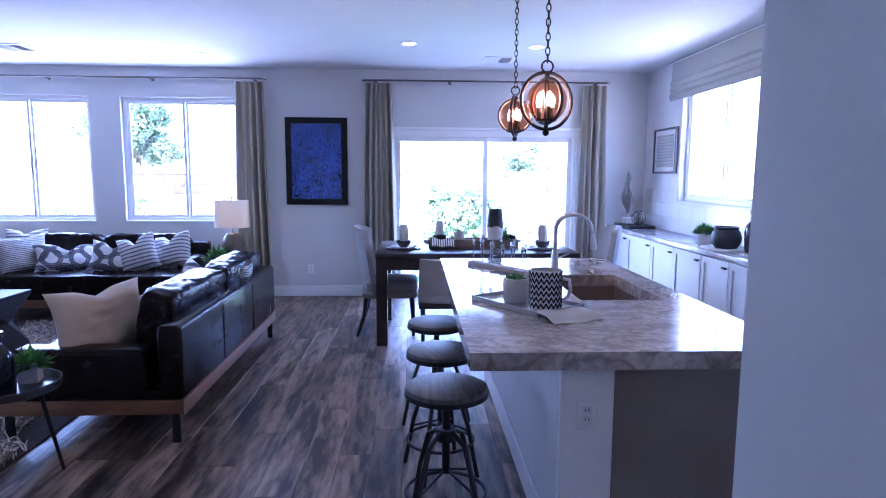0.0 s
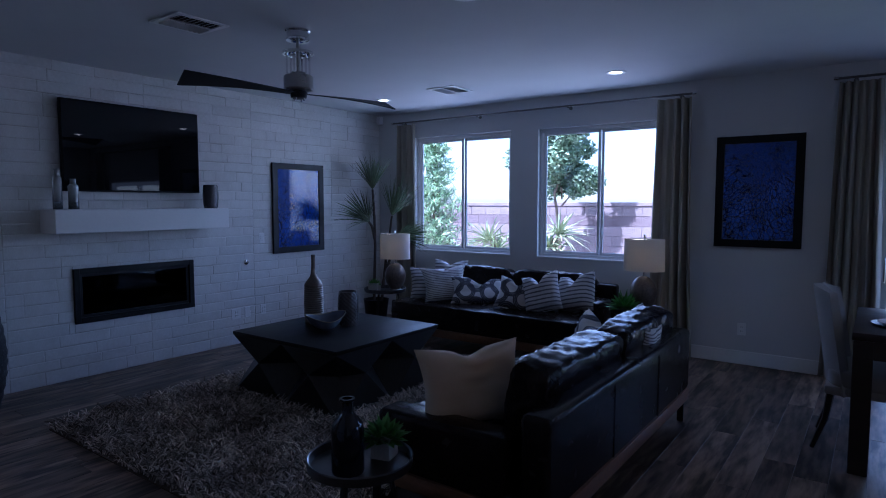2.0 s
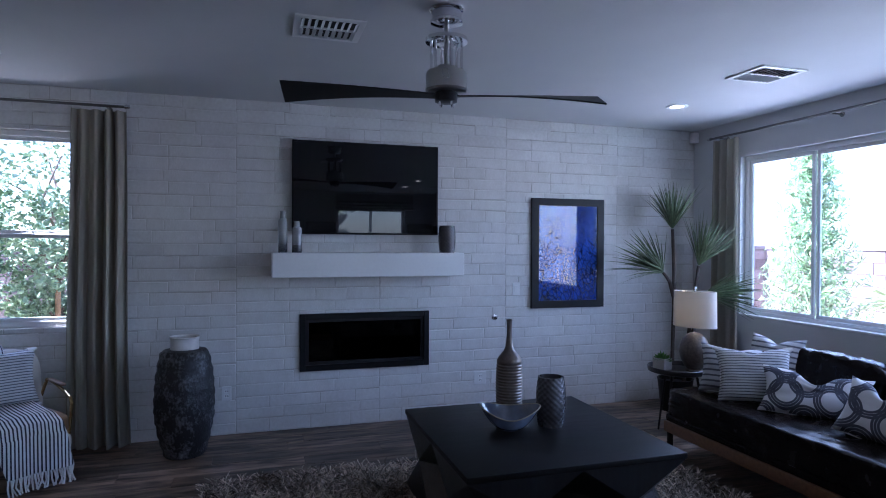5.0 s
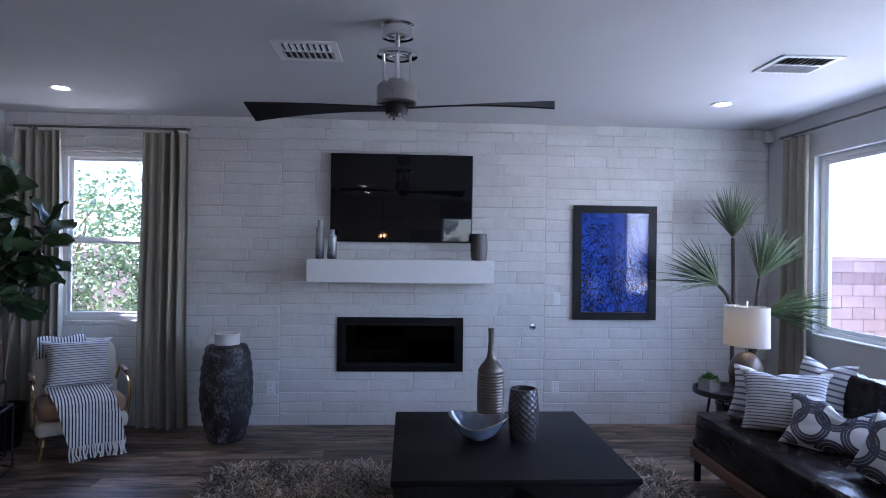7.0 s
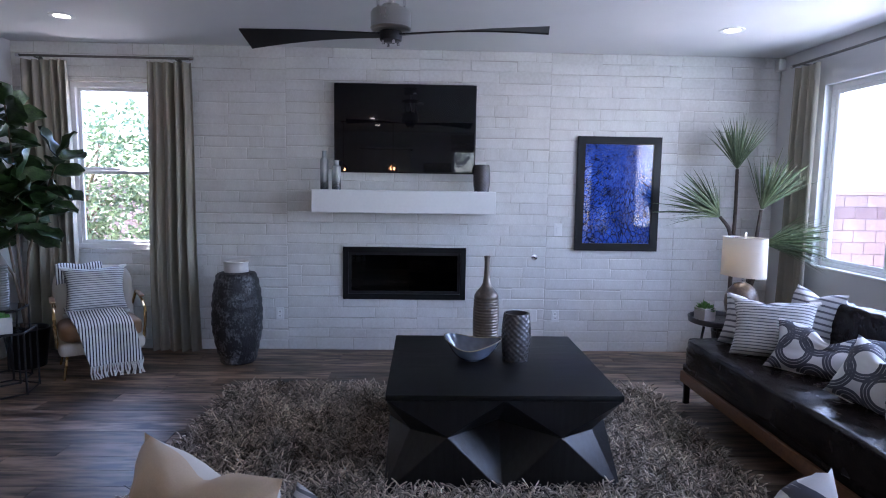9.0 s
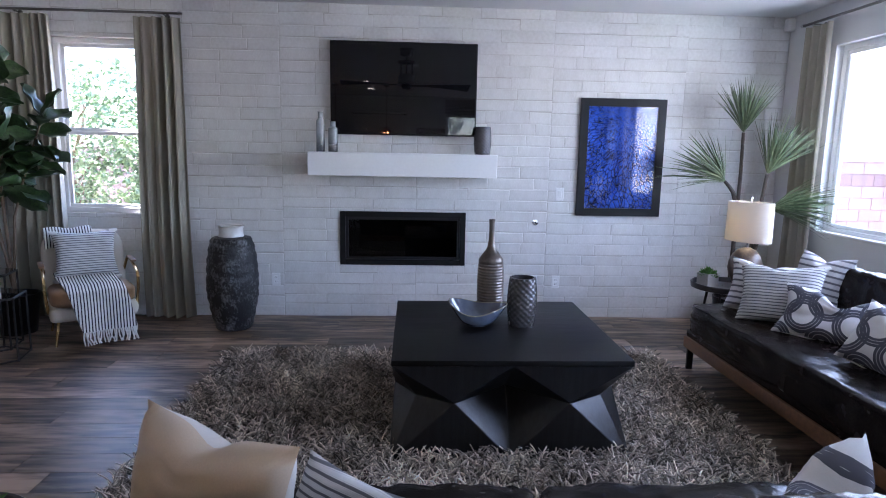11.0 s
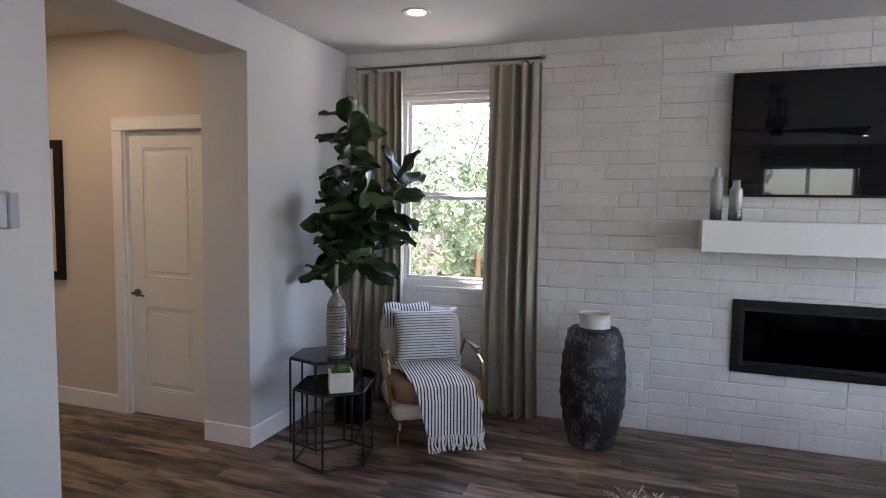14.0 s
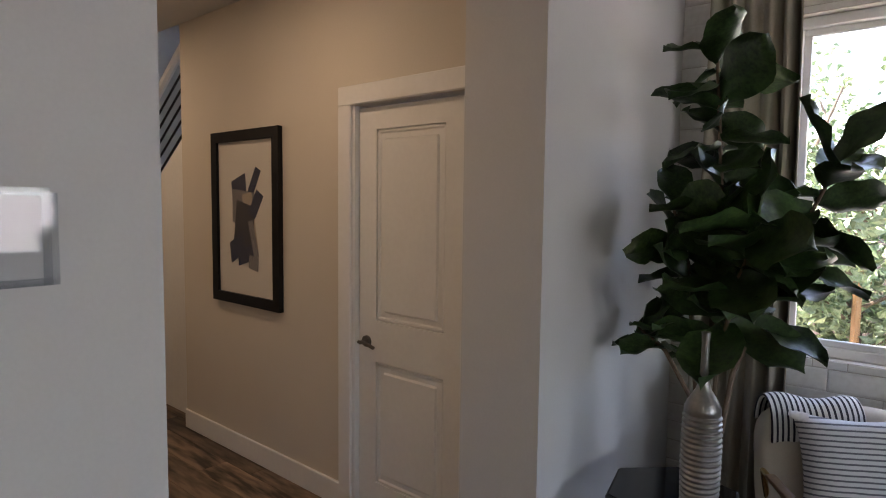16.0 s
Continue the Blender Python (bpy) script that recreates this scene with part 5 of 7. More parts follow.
M_CREAM = mat("cream_cloth", (0.56, 0.53, 0.49), 0.95, vary=0.05, scale=5, fine=220, bump=0.25, sheen=0.1)
M_TAN = mat("tan_cotton", (0.52, 0.41, 0.30), 0.95, vary=0.06, scale=5, fine=220, bump=0.25, sheen=0.1)
M_TASSEL = mat("tassel_yarn", (0.62, 0.61, 0.59), 0.95, vary=0.1, fine=90, bump=0.3)


def pillow(m, w, h, t, material, label, seed=0, chop=0.0, tassels=False, back=None):
    th = thing("throw_pillow", label, "pillow", m, "throw pillows")
    cover = part("cover", pillow_bm(w, h, t, seed, chop), material, th, smooth=70)
    if back is not None:
        cover.data.materials.append(back)
        for f in cover.data.polygons:
            f.material_index = 1 if f.center.y > 0 else 0
    part("seam", tube([(-w * 0.46, 0, h * 0.03), (-w * 0.2, 0, 0.012), (w * 0.2, 0, 0.012), (w * 0.46, 0, h * 0.03)], 0.004, 6), M_TASSEL, th)
    if tassels:
        for sx in (-1, 1):
            for z in (0.0, h - 0.01):
                part("tassel", lathe([(0, 0.012), (0.010, 0.008), (0.012, 0.0), (0.020, -0.03), (0.024, -0.05), (0.0, -0.052)], 12), M_TASSEL, th, at=Matrix.Translation((sx * w * 0.5, 0, z)) @ Matrix.Rotation(radians(70 * sx), 4, "Y"))
    return th


SA, SZ = 0.482, 0.435   # seat tops
pillow(pose(-3.86, 6.93, SA, -14, 0, 8), 0.44, 0.42, 0.16, M_STRIPE, "grey and white striped throw pillow on the sofa", 1, 0.05)
pillow(pose(-3.86, 6.56, SA, -18, 5, 56), 0.42, 0.36, 0.16, M_STRIPE, "grey and white striped throw pillow on the sofa", 2, 0.05)
pillow(pose(-3.58, 6.53, SA, -22, -3, 50), 0.49, 0.40, 0.17, M_STRIPE2, "white throw pillow with fine dark woven rows and tassels", 3, 0.03, tassels=True)
pillow(pose(-3.22, 6.62, SA - 0.01, -30, 4, 42), 0.63, 0.32, 0.16, M_RING, "white lumbar pillow printed with grey interlocking rings", 4, 0.10)
pillow(pose(-2.79, 6.52, SA - 0.01, -26, 14, 26), 0.37, 0.34, 0.19, M_RING, "white throw pillow printed with grey rings, slumped on the seat", 5, 0.07)
pillow(pose(-2.44, 6.56, SA, -18, -16, 6), 0.40, 0.40, 0.19, M_STRIPE, "grey and white striped throw pillow on the sofa", 6, 0.10)
pillow(pose(-2.19, 6.72, SA, -20, -14, -14), 0.44, 0.40, 0.19, M_STRIPE, "grey and white striped throw pillow with a dented top", 7, 0.12)
pillow(pose(-1.42, 3.76, SZ, -12, -2, 56), 0.56, 0.415, 0.18, M_TAN, "tan cotton throw pillow with a white stitched face and dented top", 8, 0.04, back=M_CREAM)
pillow(pose(-1.38, 4.08, SZ, -26, 0, 50), 0.42, 0.30, 0.13, M_STRIPE2, "white throw pillow with fine dark woven rows beside the cream pillow", 15)
pillow(pose(-1.26, 5.50, SZ, -20, 0, -62), 0.48, 0.40, 0.15, M_RING, "white throw pillow printed with grey rings, leaning on the sofa end", 9, 0.05)
pillow(pose(-1.52, 5.33, SZ, -16, 12, -50), 0.46, 0.31, 0.16, M_RING, "white throw pillow printed with grey rings", 10, 0.04)
pillow(pose(-1.14, 5.18, SZ, -24, 0, -84), 0.46, 0.38, 0.15, M_STRIPE2, "white throw pillow with fine dark woven rows", 11)


# ---- vases and bowl ----
M_RIBBED = mat("bronze_glaze", (0.16, 0.135, 0.115), 0.32, metal=0.55, vary=0.25, scale=4, fine=60, bump=0.06)
M_TEXVASE = mat("gunmetal_glaze", (0.11, 0.105, 0.11), 0.25, metal=0.6, vary=0.25, scale=6, fine=60, bump=0.06)
M_BIGVASE = mat("weathered_black_clay", (0.016, 0.0165, 0.020), 0.55, vary=0.4, scale=7, fine=34, bump=0.9, second=(0.22, 0.22, 0.225), contrast=(0.50, 0.72), stretch=(1.6, 1.6, 1.3), dist=0.01)
M_WHITECLAY = mat("white_clay", (0.66, 0.64, 0.61), 0.7, vary=0.08, scale=6, fine=60, bump=0.2)


def bottle_vase(m, h, r, material, label, name="vase", rib=0.0024):
    th = thing(name, label, "vase", m, "")
    prof = [(0, 0), (r * 0.86, 0), (r * 0.92, 0.01)]
    n = 17
    z0, z1 = 0.02, h * 0.55
    for i in range(n * 6 + 1):
        f = i / (n * 6)
        z = z0 + (z1 - z0) * f
        prof.append((r * (0.93 + 0.07 * math.sin(f * 3.0)) + rib * math.sin(2 * math.pi * n * f), z))
    for f, k in ((0.58, 0.93), (0.615, 0.78), (0.65, 0.58), (0.68, 0.40), (0.72, 0.29), (0.78, 0.23), (0.86, 0.20), (0.94, 0.20), (0.98, 0.22), (1.0, 0.24)):
        prof.append((r * k, h * f))
    prof += [(r * 0.17, h), (r * 0.15, h * 0.8), (0, h * 0.78)]
    part("body", lathe(prof, 40), material, th, smooth=60)
    return th


def studded_vase(m, h, r, label):
    """A tapering vase with a lattice of raised scales."""
    th = thing("vase", label, "vase", m)

    def rad(f):
        return r * (0.66 + 0.34 * math.sin(math.pi * (0.18 + 0.62 * f)))
    def fn(u, v):
        a = 2 * math.pi * u
        d = 0.5 + 0.5 * math.cos(14 * a + 0.0) * math.cos(math.pi * 17 * v) 
        k = rad(v) + 0.005 * d
        return (k * math.cos(a), k * math.sin(a), h * v)
    bm = sheet(fn, 112, 68)
    bmesh.ops.remove_doubles(bm, verts=bm.verts[:], dist=1e-5)
    lathe([(rad(1) + 0.004, h), (rad(1) - 0.006, h + 0.002), (rad(0.9) - 0.012, h * 0.85), (rad(0.5) - 0.012, h * 0.3), (0, h * 0.28)], 40, bm)
    lathe([(0, 0), (rad(0) + 0.002, 0)], 40, bm)
    part("body", bm, M_TEXVASE, th, smooth=60)
    return th


bottle_vase(pose(-3.70, 4.755, 0.52), 0.59, 0.082, M_RIBBED, "tall bronze bottle vase with a ribbed body on the coffee table")
studded_vase(pose(-3.45, 4.91, 0.52), 0.283, 0.083, "gunmetal vase with a raised scale pattern on the coffee table")
studded_vase(pose(-5.33, 4.865, 1.492), 0.235, 0.072, "gunmetal vase with a raised scale pattern on the mantel")


def art_bowl():
    th = thing("glass_bowl", "smoky blue glass bowl with a folded leaf-shaped rim", "bowl", pose(-3.45, 4.652, 0.52, 0, 0, 70))
    m = mat("smoky_blue_glass", (0.12, 0.145, 0.20), 0.10, vary=0.3, scale=6, fine=20, bump=0, spec=0.7, coat=0.5)

    def fn(u, v):
        a = 2 * math.pi * u
        r = 0.045 + 0.098 * v ** 0.7
        sx = 1 + 0.20 * v * abs(math.cos(a)) ** 3
        sy = 1 - 0.16 * v
        z = 0.006 + 0.105 * v ** 1.6 + 0.022 * v * v * math.cos(2 * a) + 0.012 * v * v * math.sin(a)
        return (r * sx * math.cos(a), r * sy * math.sin(a), z)
    bm = sheet(fn, 56, 14)
    bmesh.ops.remove_doubles(bm, verts=bm.verts[:], dist=1e-5)
    bmesh.ops.solidify(bm, geom=bm.faces[:], thickness=0.005)
    lathe([(0, 0), (0.05, 0), (0.052, 0.008), (0, 0.010)], 32, bm)
    part("bowl", bm, m, th, smooth=70)
    part("rim", tube([Vector(fn(i / 56, 1.0)) + Vector((0, 0, 0.002)) for i in range(56)], 0.004, 6, closed=True), mat("bowl_rim", (0.28, 0.27, 0.22), 0.15, vary=0.2, bump=0), th, "pale glass rim")


art_bowl()


def glass_bottle(m, h, r, label):
    th = thing("glass_vase", label, "vase", m)
    g = mat("smoke_ombre_glass", (0.33, 0.36, 0.38), 0.08, vary=0.1, bump=0, spec=0.6)
    n, l = g.node_tree.nodes, g.node_tree.links
    tc, sp, r_ = n.new("ShaderNodeTexCoord"), n.new("ShaderNodeSeparateXYZ"), n.new("ShaderNodeValToRGB")
    l.new(tc.outputs["Object"], sp.inputs[0])
    l.new(sp.outputs[2], r_.inputs[0])
    r_.color_ramp.elements[0].position, r_.color_ramp.elements[0].color = 0.02, (0.05, 0.06, 0.07, 1)
    r_.color_ramp.elements[1].position, r_.color_ramp.elements[1].color = 0.16, (0.62, 0.65, 0.66, 1)
    p = n["Principled BSDF"]
    l.new(r_.outputs[0], p.inputs["Base Color"])
    p.inputs["Transmission Weight"].default_value = 0.55
    part("body", lathe([(0, 0), (r, 0), (r * 1.02, 0.01), (r, h * 0.70), (r * 0.96, h * 0.78), (r * 0.6, h * 0.83), (r * 0.55, h * 0.97), (r * 0.66, h), (r * 0.45, h), (r * 0.45, h * 0.85), (0, h * 0.82)], 32), g, th)
    return th


glass_bottle(pose(-5.36, 3.475, 1.492), 0.335, 0.036, "tall smoky ombre glass bottle vase on the mantel")
glass_bottle(pose(-5.33, 3.585, 1.492), 0.255, 0.040, "short smoky ombre glass bottle vase on the mantel")


def floor_vase():
    th = thing("floor_vase", "tall weathered black clay floor vase with a white neck", "vase", pose(-5.12, 2.765, 0))
    prof = [(0, 0), (0.135, 0), (0.145, 0.01), (0.16, 0.06), (0.185, 0.16), (0.205, 0.28), (0.212, 0.40), (0.208, 0.50), (0.198, 0.60), (0.182, 0.70), (0.168, 0.755), (0.150, 0.775), (0.105, 0.785)]
    fine = []
    for (a, b), (c, d) in zip(prof, prof[1:]):
        for k in range(4):
            f = k / 4
            fine.append((a + (c - a) * f, b + (d - b) * f))
    fine.append(prof[-1])
    bm = lathe(fine, 64)
    for v in bm.verts:
        r = math.hypot(v.co.x, v.co.y)
        if r > 0.12 and v.co.z > 0.03:
            a = math.atan2(v.co.y, v.co.x)
            k = 0.004 * math.sin(v.co.z * 75 + 1.5 * math.sin(3 * a)) + 0.004 * noise.noise(Vector((6 * v.co.x, 6 * v.co.y, 9 * v.co.z)))
            v.co.x *= 1 + k / r
            v.co.y *= 1 + k / r
    part("body", bm, M_BIGVASE, th, smooth=70)
    part("neck", lathe([(0.102, 0.775), (0.098, 0.80), (0.096, 0.845), (0.104, 0.868), (0.108, 0.872), (0.100, 0.876), (0.088, 0.868), (0.084, 0.80), (0.084, 0.70), (0, 0.69)], 48), M_WHITECLAY, th, "white clay neck")


floor_vase()


# ---- lamps and end tables ----
M_SHADE = mat("lamp_shade", (0.66, 0.64, 0.60), 0.9, vary=0.04, scale=6, fine=240, bump=0.15)
n, l = M_SHADE.node_tree.nodes, M_SHADE.node_tree.links
tl, mx = n.new("ShaderNodeBsdfTranslucent"), n.new("ShaderNodeMixShader")
tl.inputs[0].default_value = (0.80, 0.74, 0.62, 1)
mx.inputs[0].default_value = 0.35
l.new(n["Principled BSDF"].outputs[0], mx.inputs[1])
l.new(tl.outputs[0], mx.inputs[2])
l.new(mx.outputs[0], n["Material Output"].inputs[0])
M_LAMPSTONE = mat("brown_mottled_ceramic", (0.075, 0.052, 0.038), 0.35, vary=0.35, scale=9, fine=50, bump=0.1, second=(0.16, 0.12, 0.09))
M_TRAYMETAL = mat("dark_tray_metal", (0.09, 0.09, 0.095), 0.3, metal=0.8, vary=0.15, bump=0.04)


def table_lamp(m):
    th = thing("table_lamp", "table lamp with a white oval drum shade and brown ceramic base", "table lamp", m, "table lamps")
    part("base", lathe([(0, 0), (0.07, 0), (0.076, 0.012), (0.062, 0.02), (0.085, 0.05), (0.116, 0.11), (0.127, 0.17), (0.122, 0.22), (0.10, 0.275), (0.065, 0.315), (0.03, 0.333), (0, 0.335)], 40), M_LAMPSTONE, th)
    part("stem", cyl((0, 0, 0.33), (0, 0, 0.715), 0.008, seg=10), M_CHROME, th)
    h0, h1 = 0.385, 0.69

    def fn(u, v):
        a = 2 * math.pi * u
        k = 1 + 0.03 * (1 - v)
        return (0.185 * k * math.cos(a), 0.125 * k * math.sin(a), h0 + (h1 - h0) * v)
    bm = sheet(fn, 48, 4)
    bmesh.ops.remove_doubles(bm, verts=bm.verts[:], dist=1e-5)
    bmesh.ops.solidify(bm, geom=bm.faces[:], thickness=0.003)
    shade = part("shade", bm, M_SHADE, th, "white fabric oval shade")
    part("shade_ring", tube([(0.18 * math.cos(i * 0.2618), 0.12 * math.sin(i * 0.2618), h1 - 0.01) for i in range(24)], 0.003, 6, closed=True), M_CHROME, shade)
    part("spider", cyl((-0.18, 0, h1 - 0.01), (0.18, 0, h1 - 0.01), 0.003, seg=6), M_CHROME, shade)
    part("bulb", lathe([(0, 0.57), (0.012, 0.565), (0.028, 0.53), (0.026, 0.505), (0.014, 0.475), (0.013, 0.45), (0, 0.45)], 16), glow("warm_bulb", (1.0, 0.75, 0.45), 2.5), th)
    part("finial", lathe([(0, 0.69), (0.008, 0.69), (0.006, 0.705), (0.012, 0.715), (0.010, 0.73), (0, 0.735)], 12), M_CHROME, th)
    return th


def round_table(m, h, r, label, rim=0.03, lean=0.07, legs=3, name="side_table"):
    th = thing(name, label, "side table", m, "round side tables")
    part("tray_top", lathe([(0, h - 0.008), (r - 0.012, h - 0.008), (r - 0.006, h + rim - 0.004), (r, h + rim), (r + 0.005, h + rim - 0.004), (r, h - 0.012), (r - 0.02, h - 0.02), (0, h - 0.02)], 56), M_TRAYMETAL, th)
    for k in range(legs):
        a = k * 2 * math.pi / legs + 0.7
        c, s = math.cos(a), math.sin(a)
        part("leg", cyl(((r - lean - 0.03) * c, (r - lean - 0.03) * s, h - 0.018), (r * 0.92 * c, r * 0.92 * s, 0), 0.011, 0.008, seg=10), M_BLACKMETAL, th)
    return th


round_table(pose(-4.68, 6.77, 0), 0.49, 0.25, "round dark metal tray table beside the sofa")
table_lamp(pose(-4.62, 6.89, 0.482, 0, 0, 20))
round_table(pose(-1.69, 7.0, 0), 0.52, 0.25, "round dark metal tray table between the two sofas")
table_lamp(pose(-1.655, 7.08, 0.512, 0, 0, 10))
round_table(pose(-1.535, 3.06, 0), 0.48, 0.215, "round grey metal tray table at the sofa end", rim=0.028)


M_SUCC = leafy("succulent_leaf", (0.06, 0.20, 0.03), (0.16, 0.36, 0.08))
M_POT = mat("pale_cement", (0.50, 0.48, 0.46), 0.75, vary=0.08, scale=8, fine=70, bump=0.2)


def potted_succulent(m, w, h, label, round_pot=False, seed=0, spike=0.05, n=60):
    th = thing("potted_succulent", label, "potted plant", m, "small potted plants")
    if round_pot:
        bm = lathe([(0, 0), (w * 0.44, 0), (w * 0.5, h * 0.1), (w * 0.5, h * 0.95), (w * 0.48, h), (w * 0.42, h), (w * 0.42, h * 0.8), (0, h * 0.8)], 32)
    else:
        bm = bmesh.new()
        t = 0.008
        a = w / 2
        box(-a, a, -a, -a + t, 0, h, bm=bm)
        box(-a, a, a - t, a, 0, h, bm=bm)
        box(-a, -a + t, -a + t, a - t, 0, h, bm=bm)
        box(a - t, a, -a + t, a - t, 0, h, bm=bm)
        box(-a + t, a - t, -a + t, a - t, 0, h * 0.85, bm=bm)
    part("pot", bm, M_POT, th)
    rnd = random.Random(seed)
    bm = bmesh.new()
    blade_head(bm, (0, 0, h * 0.8), n, spike * 1.6, spike * 0.5, rnd, (0, 0, 1), 1.5, 0.1)
    for _ in range(5):
        a = rnd.uniform(0, 6.28)
        blade_head(bm, (w * 0.28 * math.cos(a), w * 0.28 * math.sin(a), h * 0.82), n // 3, spike * 1.1, spike * 0.45, rnd, (0.3 * math.cos(a), 0.3 * math.sin(a), 1), 1.4, 0.1)
    part("leaves", bm, M_SUCC, th, "bright green fleshy leaves", smooth=0)
    return th


potted_succulent(pose(-4.76, 6.67, 0.482, 0, 0, 20), 0.115, 0.10, "small succulent in a pale square cement pot", seed=1, spike=0.055)
potted_succulent(pose(-1.76, 6.86, 0.512), 0.11, 0.06, "low green succulent in a round pot by the lamp", True, 2, 0.11)
potted_succulent(pose(-1.50, 3.17, 0.472, 0, 0, 15), 0.085, 0.10, "small green plant in a pale square pot", seed=3, spike=0.075, n=40)
th = thing("bottle", "dark blue-black glass bottle vase on the tray table", "bottle", pose(-1.52, 2.975, 0.472))
part("body", lathe([(0, 0), (0.062, 0), (0.066, 0.01), (0.066, 0.17), (0.06, 0.20), (0.03, 0.235), (0.022, 0.25), (0.022, 0.285), (0.031, 0.292), (0.031, 0.30), (0.02, 0.30), (0.018, 0.24), (0, 0.23)], 36), mat("blue_black_glass", (0.008, 0.010, 0.018), 0.08, vary=0.2, bump=0, rvar=0.03), th)


# ---- tall yucca plant in the corner ----
M_CANE = mat("dark_cane", (0.06, 0.045, 0.035), 0.8, vary=0.35, scale=8, fine=60, stretch=(1, 1, 4), bump=0.6)


def dracaena():
    th = thing("dracaena_plant", "tall potted dracaena with spiky green leaf heads on bare canes", "plant", pose(-5.12, 7.09, 0))
    rnd = random.Random(9)
    m = leafy("dracaena_leaf", (0.05, 0.085, 0.035), (0.20, 0.25, 0.13))
    part("pot", lathe([(0, 0), (0.13, 0), (0.16, 0.28), (0.165, 0.30), (0.15, 0.30), (0.145, 0.26), (0, 0.25)], 32), M_BLACK, th)
    heads = [((0.0, -0.04, 0.25), (0.04, -0.055, 1.0), (-0.02, -0.03, 1.72), (0, -0.03, 1), 0.62), ((0.035, -0.055, 1.08), (0.05, -0.11, 1.22), (0.07, -0.20, 1.31), (0.25, -1.0, 0.75), 0.66), ((0.04, 0.06, 0.25), (0.14, 0.06, 0.95), (0.22, 0.07, 1.38), (0.1, 0.32, 1), 0.66),
             ((0.08, 0.04, 0.5), (0.18, 0.08, 0.85), (0.23, 0.11, 1.10), (0.45, 0.75, 0.22), 0.58)]
    for a, b, c, ax, ln in heads:
        part("cane", tube([a, b, ((b[0] + c[0]) / 2 + 0.01, (b[1] + c[1]) / 2, (b[2] + c[2]) / 2), c], 0.019, 8, taper=0.014), M_CANE, th)
        bm = bmesh.new()
        blade_head(bm, c, 74, ln * 0.86, 0.015, rnd, ax, 0.62, 0.20)
        part("leaf_head", bm, m, th, smooth=0)
    return th


dracaena()


# ---- sitting corner: fiddle-leaf fig, tables, armchair ----
def fig():
    th = thing("fiddle_leaf_fig", "tall fiddle-leaf fig with large dark glossy leaves in a black pot", "plant", pose(-4.96, 1.09, 0))
    rnd = random.Random(12)
    m = tone(mat("fig_leaf", (0.012, 0.034, 0.011), 0.38, vary=0.3, scale=5, fine=20, bump=0.3, second=(0.045, 0.09, 0.026), dist=0.004), 0.35)
    part("pot", lathe([(0, 0), (0.13, 0), (0.165, 0.30), (0.17, 0.32), (0.155, 0.32), (0.15, 0.28), (0, 0.27)], 32), M_BLACK, th)

    def leaf(u, v):
        # broad violin shape with waved margin, 1 long
        w = 0.40 * (math.sin(math.pi * min(1, v * 0.97 + 0.03)) ** 0.7) * (0.62 + 0.42 * v)
        x = (2 * u - 1) * w
        z = -0.25 * v * v + 0.10 * abs(2 * u - 1) ** 1.5 + 0.035 * math.sin(14 * v + 3 * u) * abs(2 * u - 1)
        return (x, v, z)
    metas = []
    for k in range(2):
        bm = sheet(leaf, 6, 9)
        if k:
            for v in bm.verts:
                v.co.z += 0.16 * v.co.y * v.co.y + 0.04 * math.sin(9 * v.co.x)
        metas.append(finish(bm, "leaf", m, 70))
    # each stem: points, leaf count, share of the stem that stays bare, leaf length
    stems = [([(0, 0, 0.28), (0.04, 0.0, 0.95), (0.10, 0.04, 1.6), (0.11, 0.0, 2.16)], 32, 0.48, 0.22),
             ([(0.02, 0, 0.28), (0.08, 0.10, 0.95), (0.10, 0.24, 1.35), (0.12, 0.40, 1.72)], 22, 0.50, 0.24),
             ([(0, 0.03, 0.28), (0.12, 0.0, 0.78), (0.18, -0.12, 1.02), (0.20, -0.22, 1.10)], 9, 0.62, 0.20),
             ([(0, 0, 0.28), (0.14, 0.06, 0.95), (0.26, 0.14, 1.30), (0.32, 0.22, 1.50)], 20, 0.48, 0.25),
             ([(0, 0, 0.28), (0.08, -0.04, 0.95), (0.14, -0.06, 1.35), (0.16, -0.12, 1.58)], 16, 0.52, 0.23)]
    for si, (st, n, bare, size) in enumerate(stems):
        part("stem", tube(st, 0.012, 7, taper=0.006), M_BARK, th)
        pts = [Vector(p) for p in st]
        for i in range(n):
            q = (bare + (1 - bare) * i / (n - 1)) * 3
            j = min(2, int(q))
            p = pts[j].lerp(pts[j + 1], q - j)
            a = i * 2.4 + si * 1.3
            tilt = rnd.uniform(-0.45, 0.75) + (0.5 if i > n - 3 else 0)
            d = Vector((math.cos(a) * math.cos(tilt), math.sin(a) * math.cos(tilt), math.sin(tilt)))
            s = size * rnd.uniform(0.75, 1.2)
            if (p + d * s).y < -0.30:
                d.y = abs(d.y)
            if (p + d * s).x < -0.42:
                d.x = abs(d.x)
            x = d.cross(Vector((0, 0, 1)))
            x = x.normalized() if x.length > 0.05 else Vector((1, 0, 0))
            z = x.cross(d)
            mm = Matrix((x, d, z)).transposed().to_4x4()
            ob = new("leaf", rnd.choice(metas))
            ob.parent = th
            ob.matrix_local = Matrix.Translation(p) @ mm @ Matrix.Rotation(rnd.uniform(-1.2, 1.2), 4, "Y") @ Matrix.Scale(s * 1.15, 4)
    return th


fig()


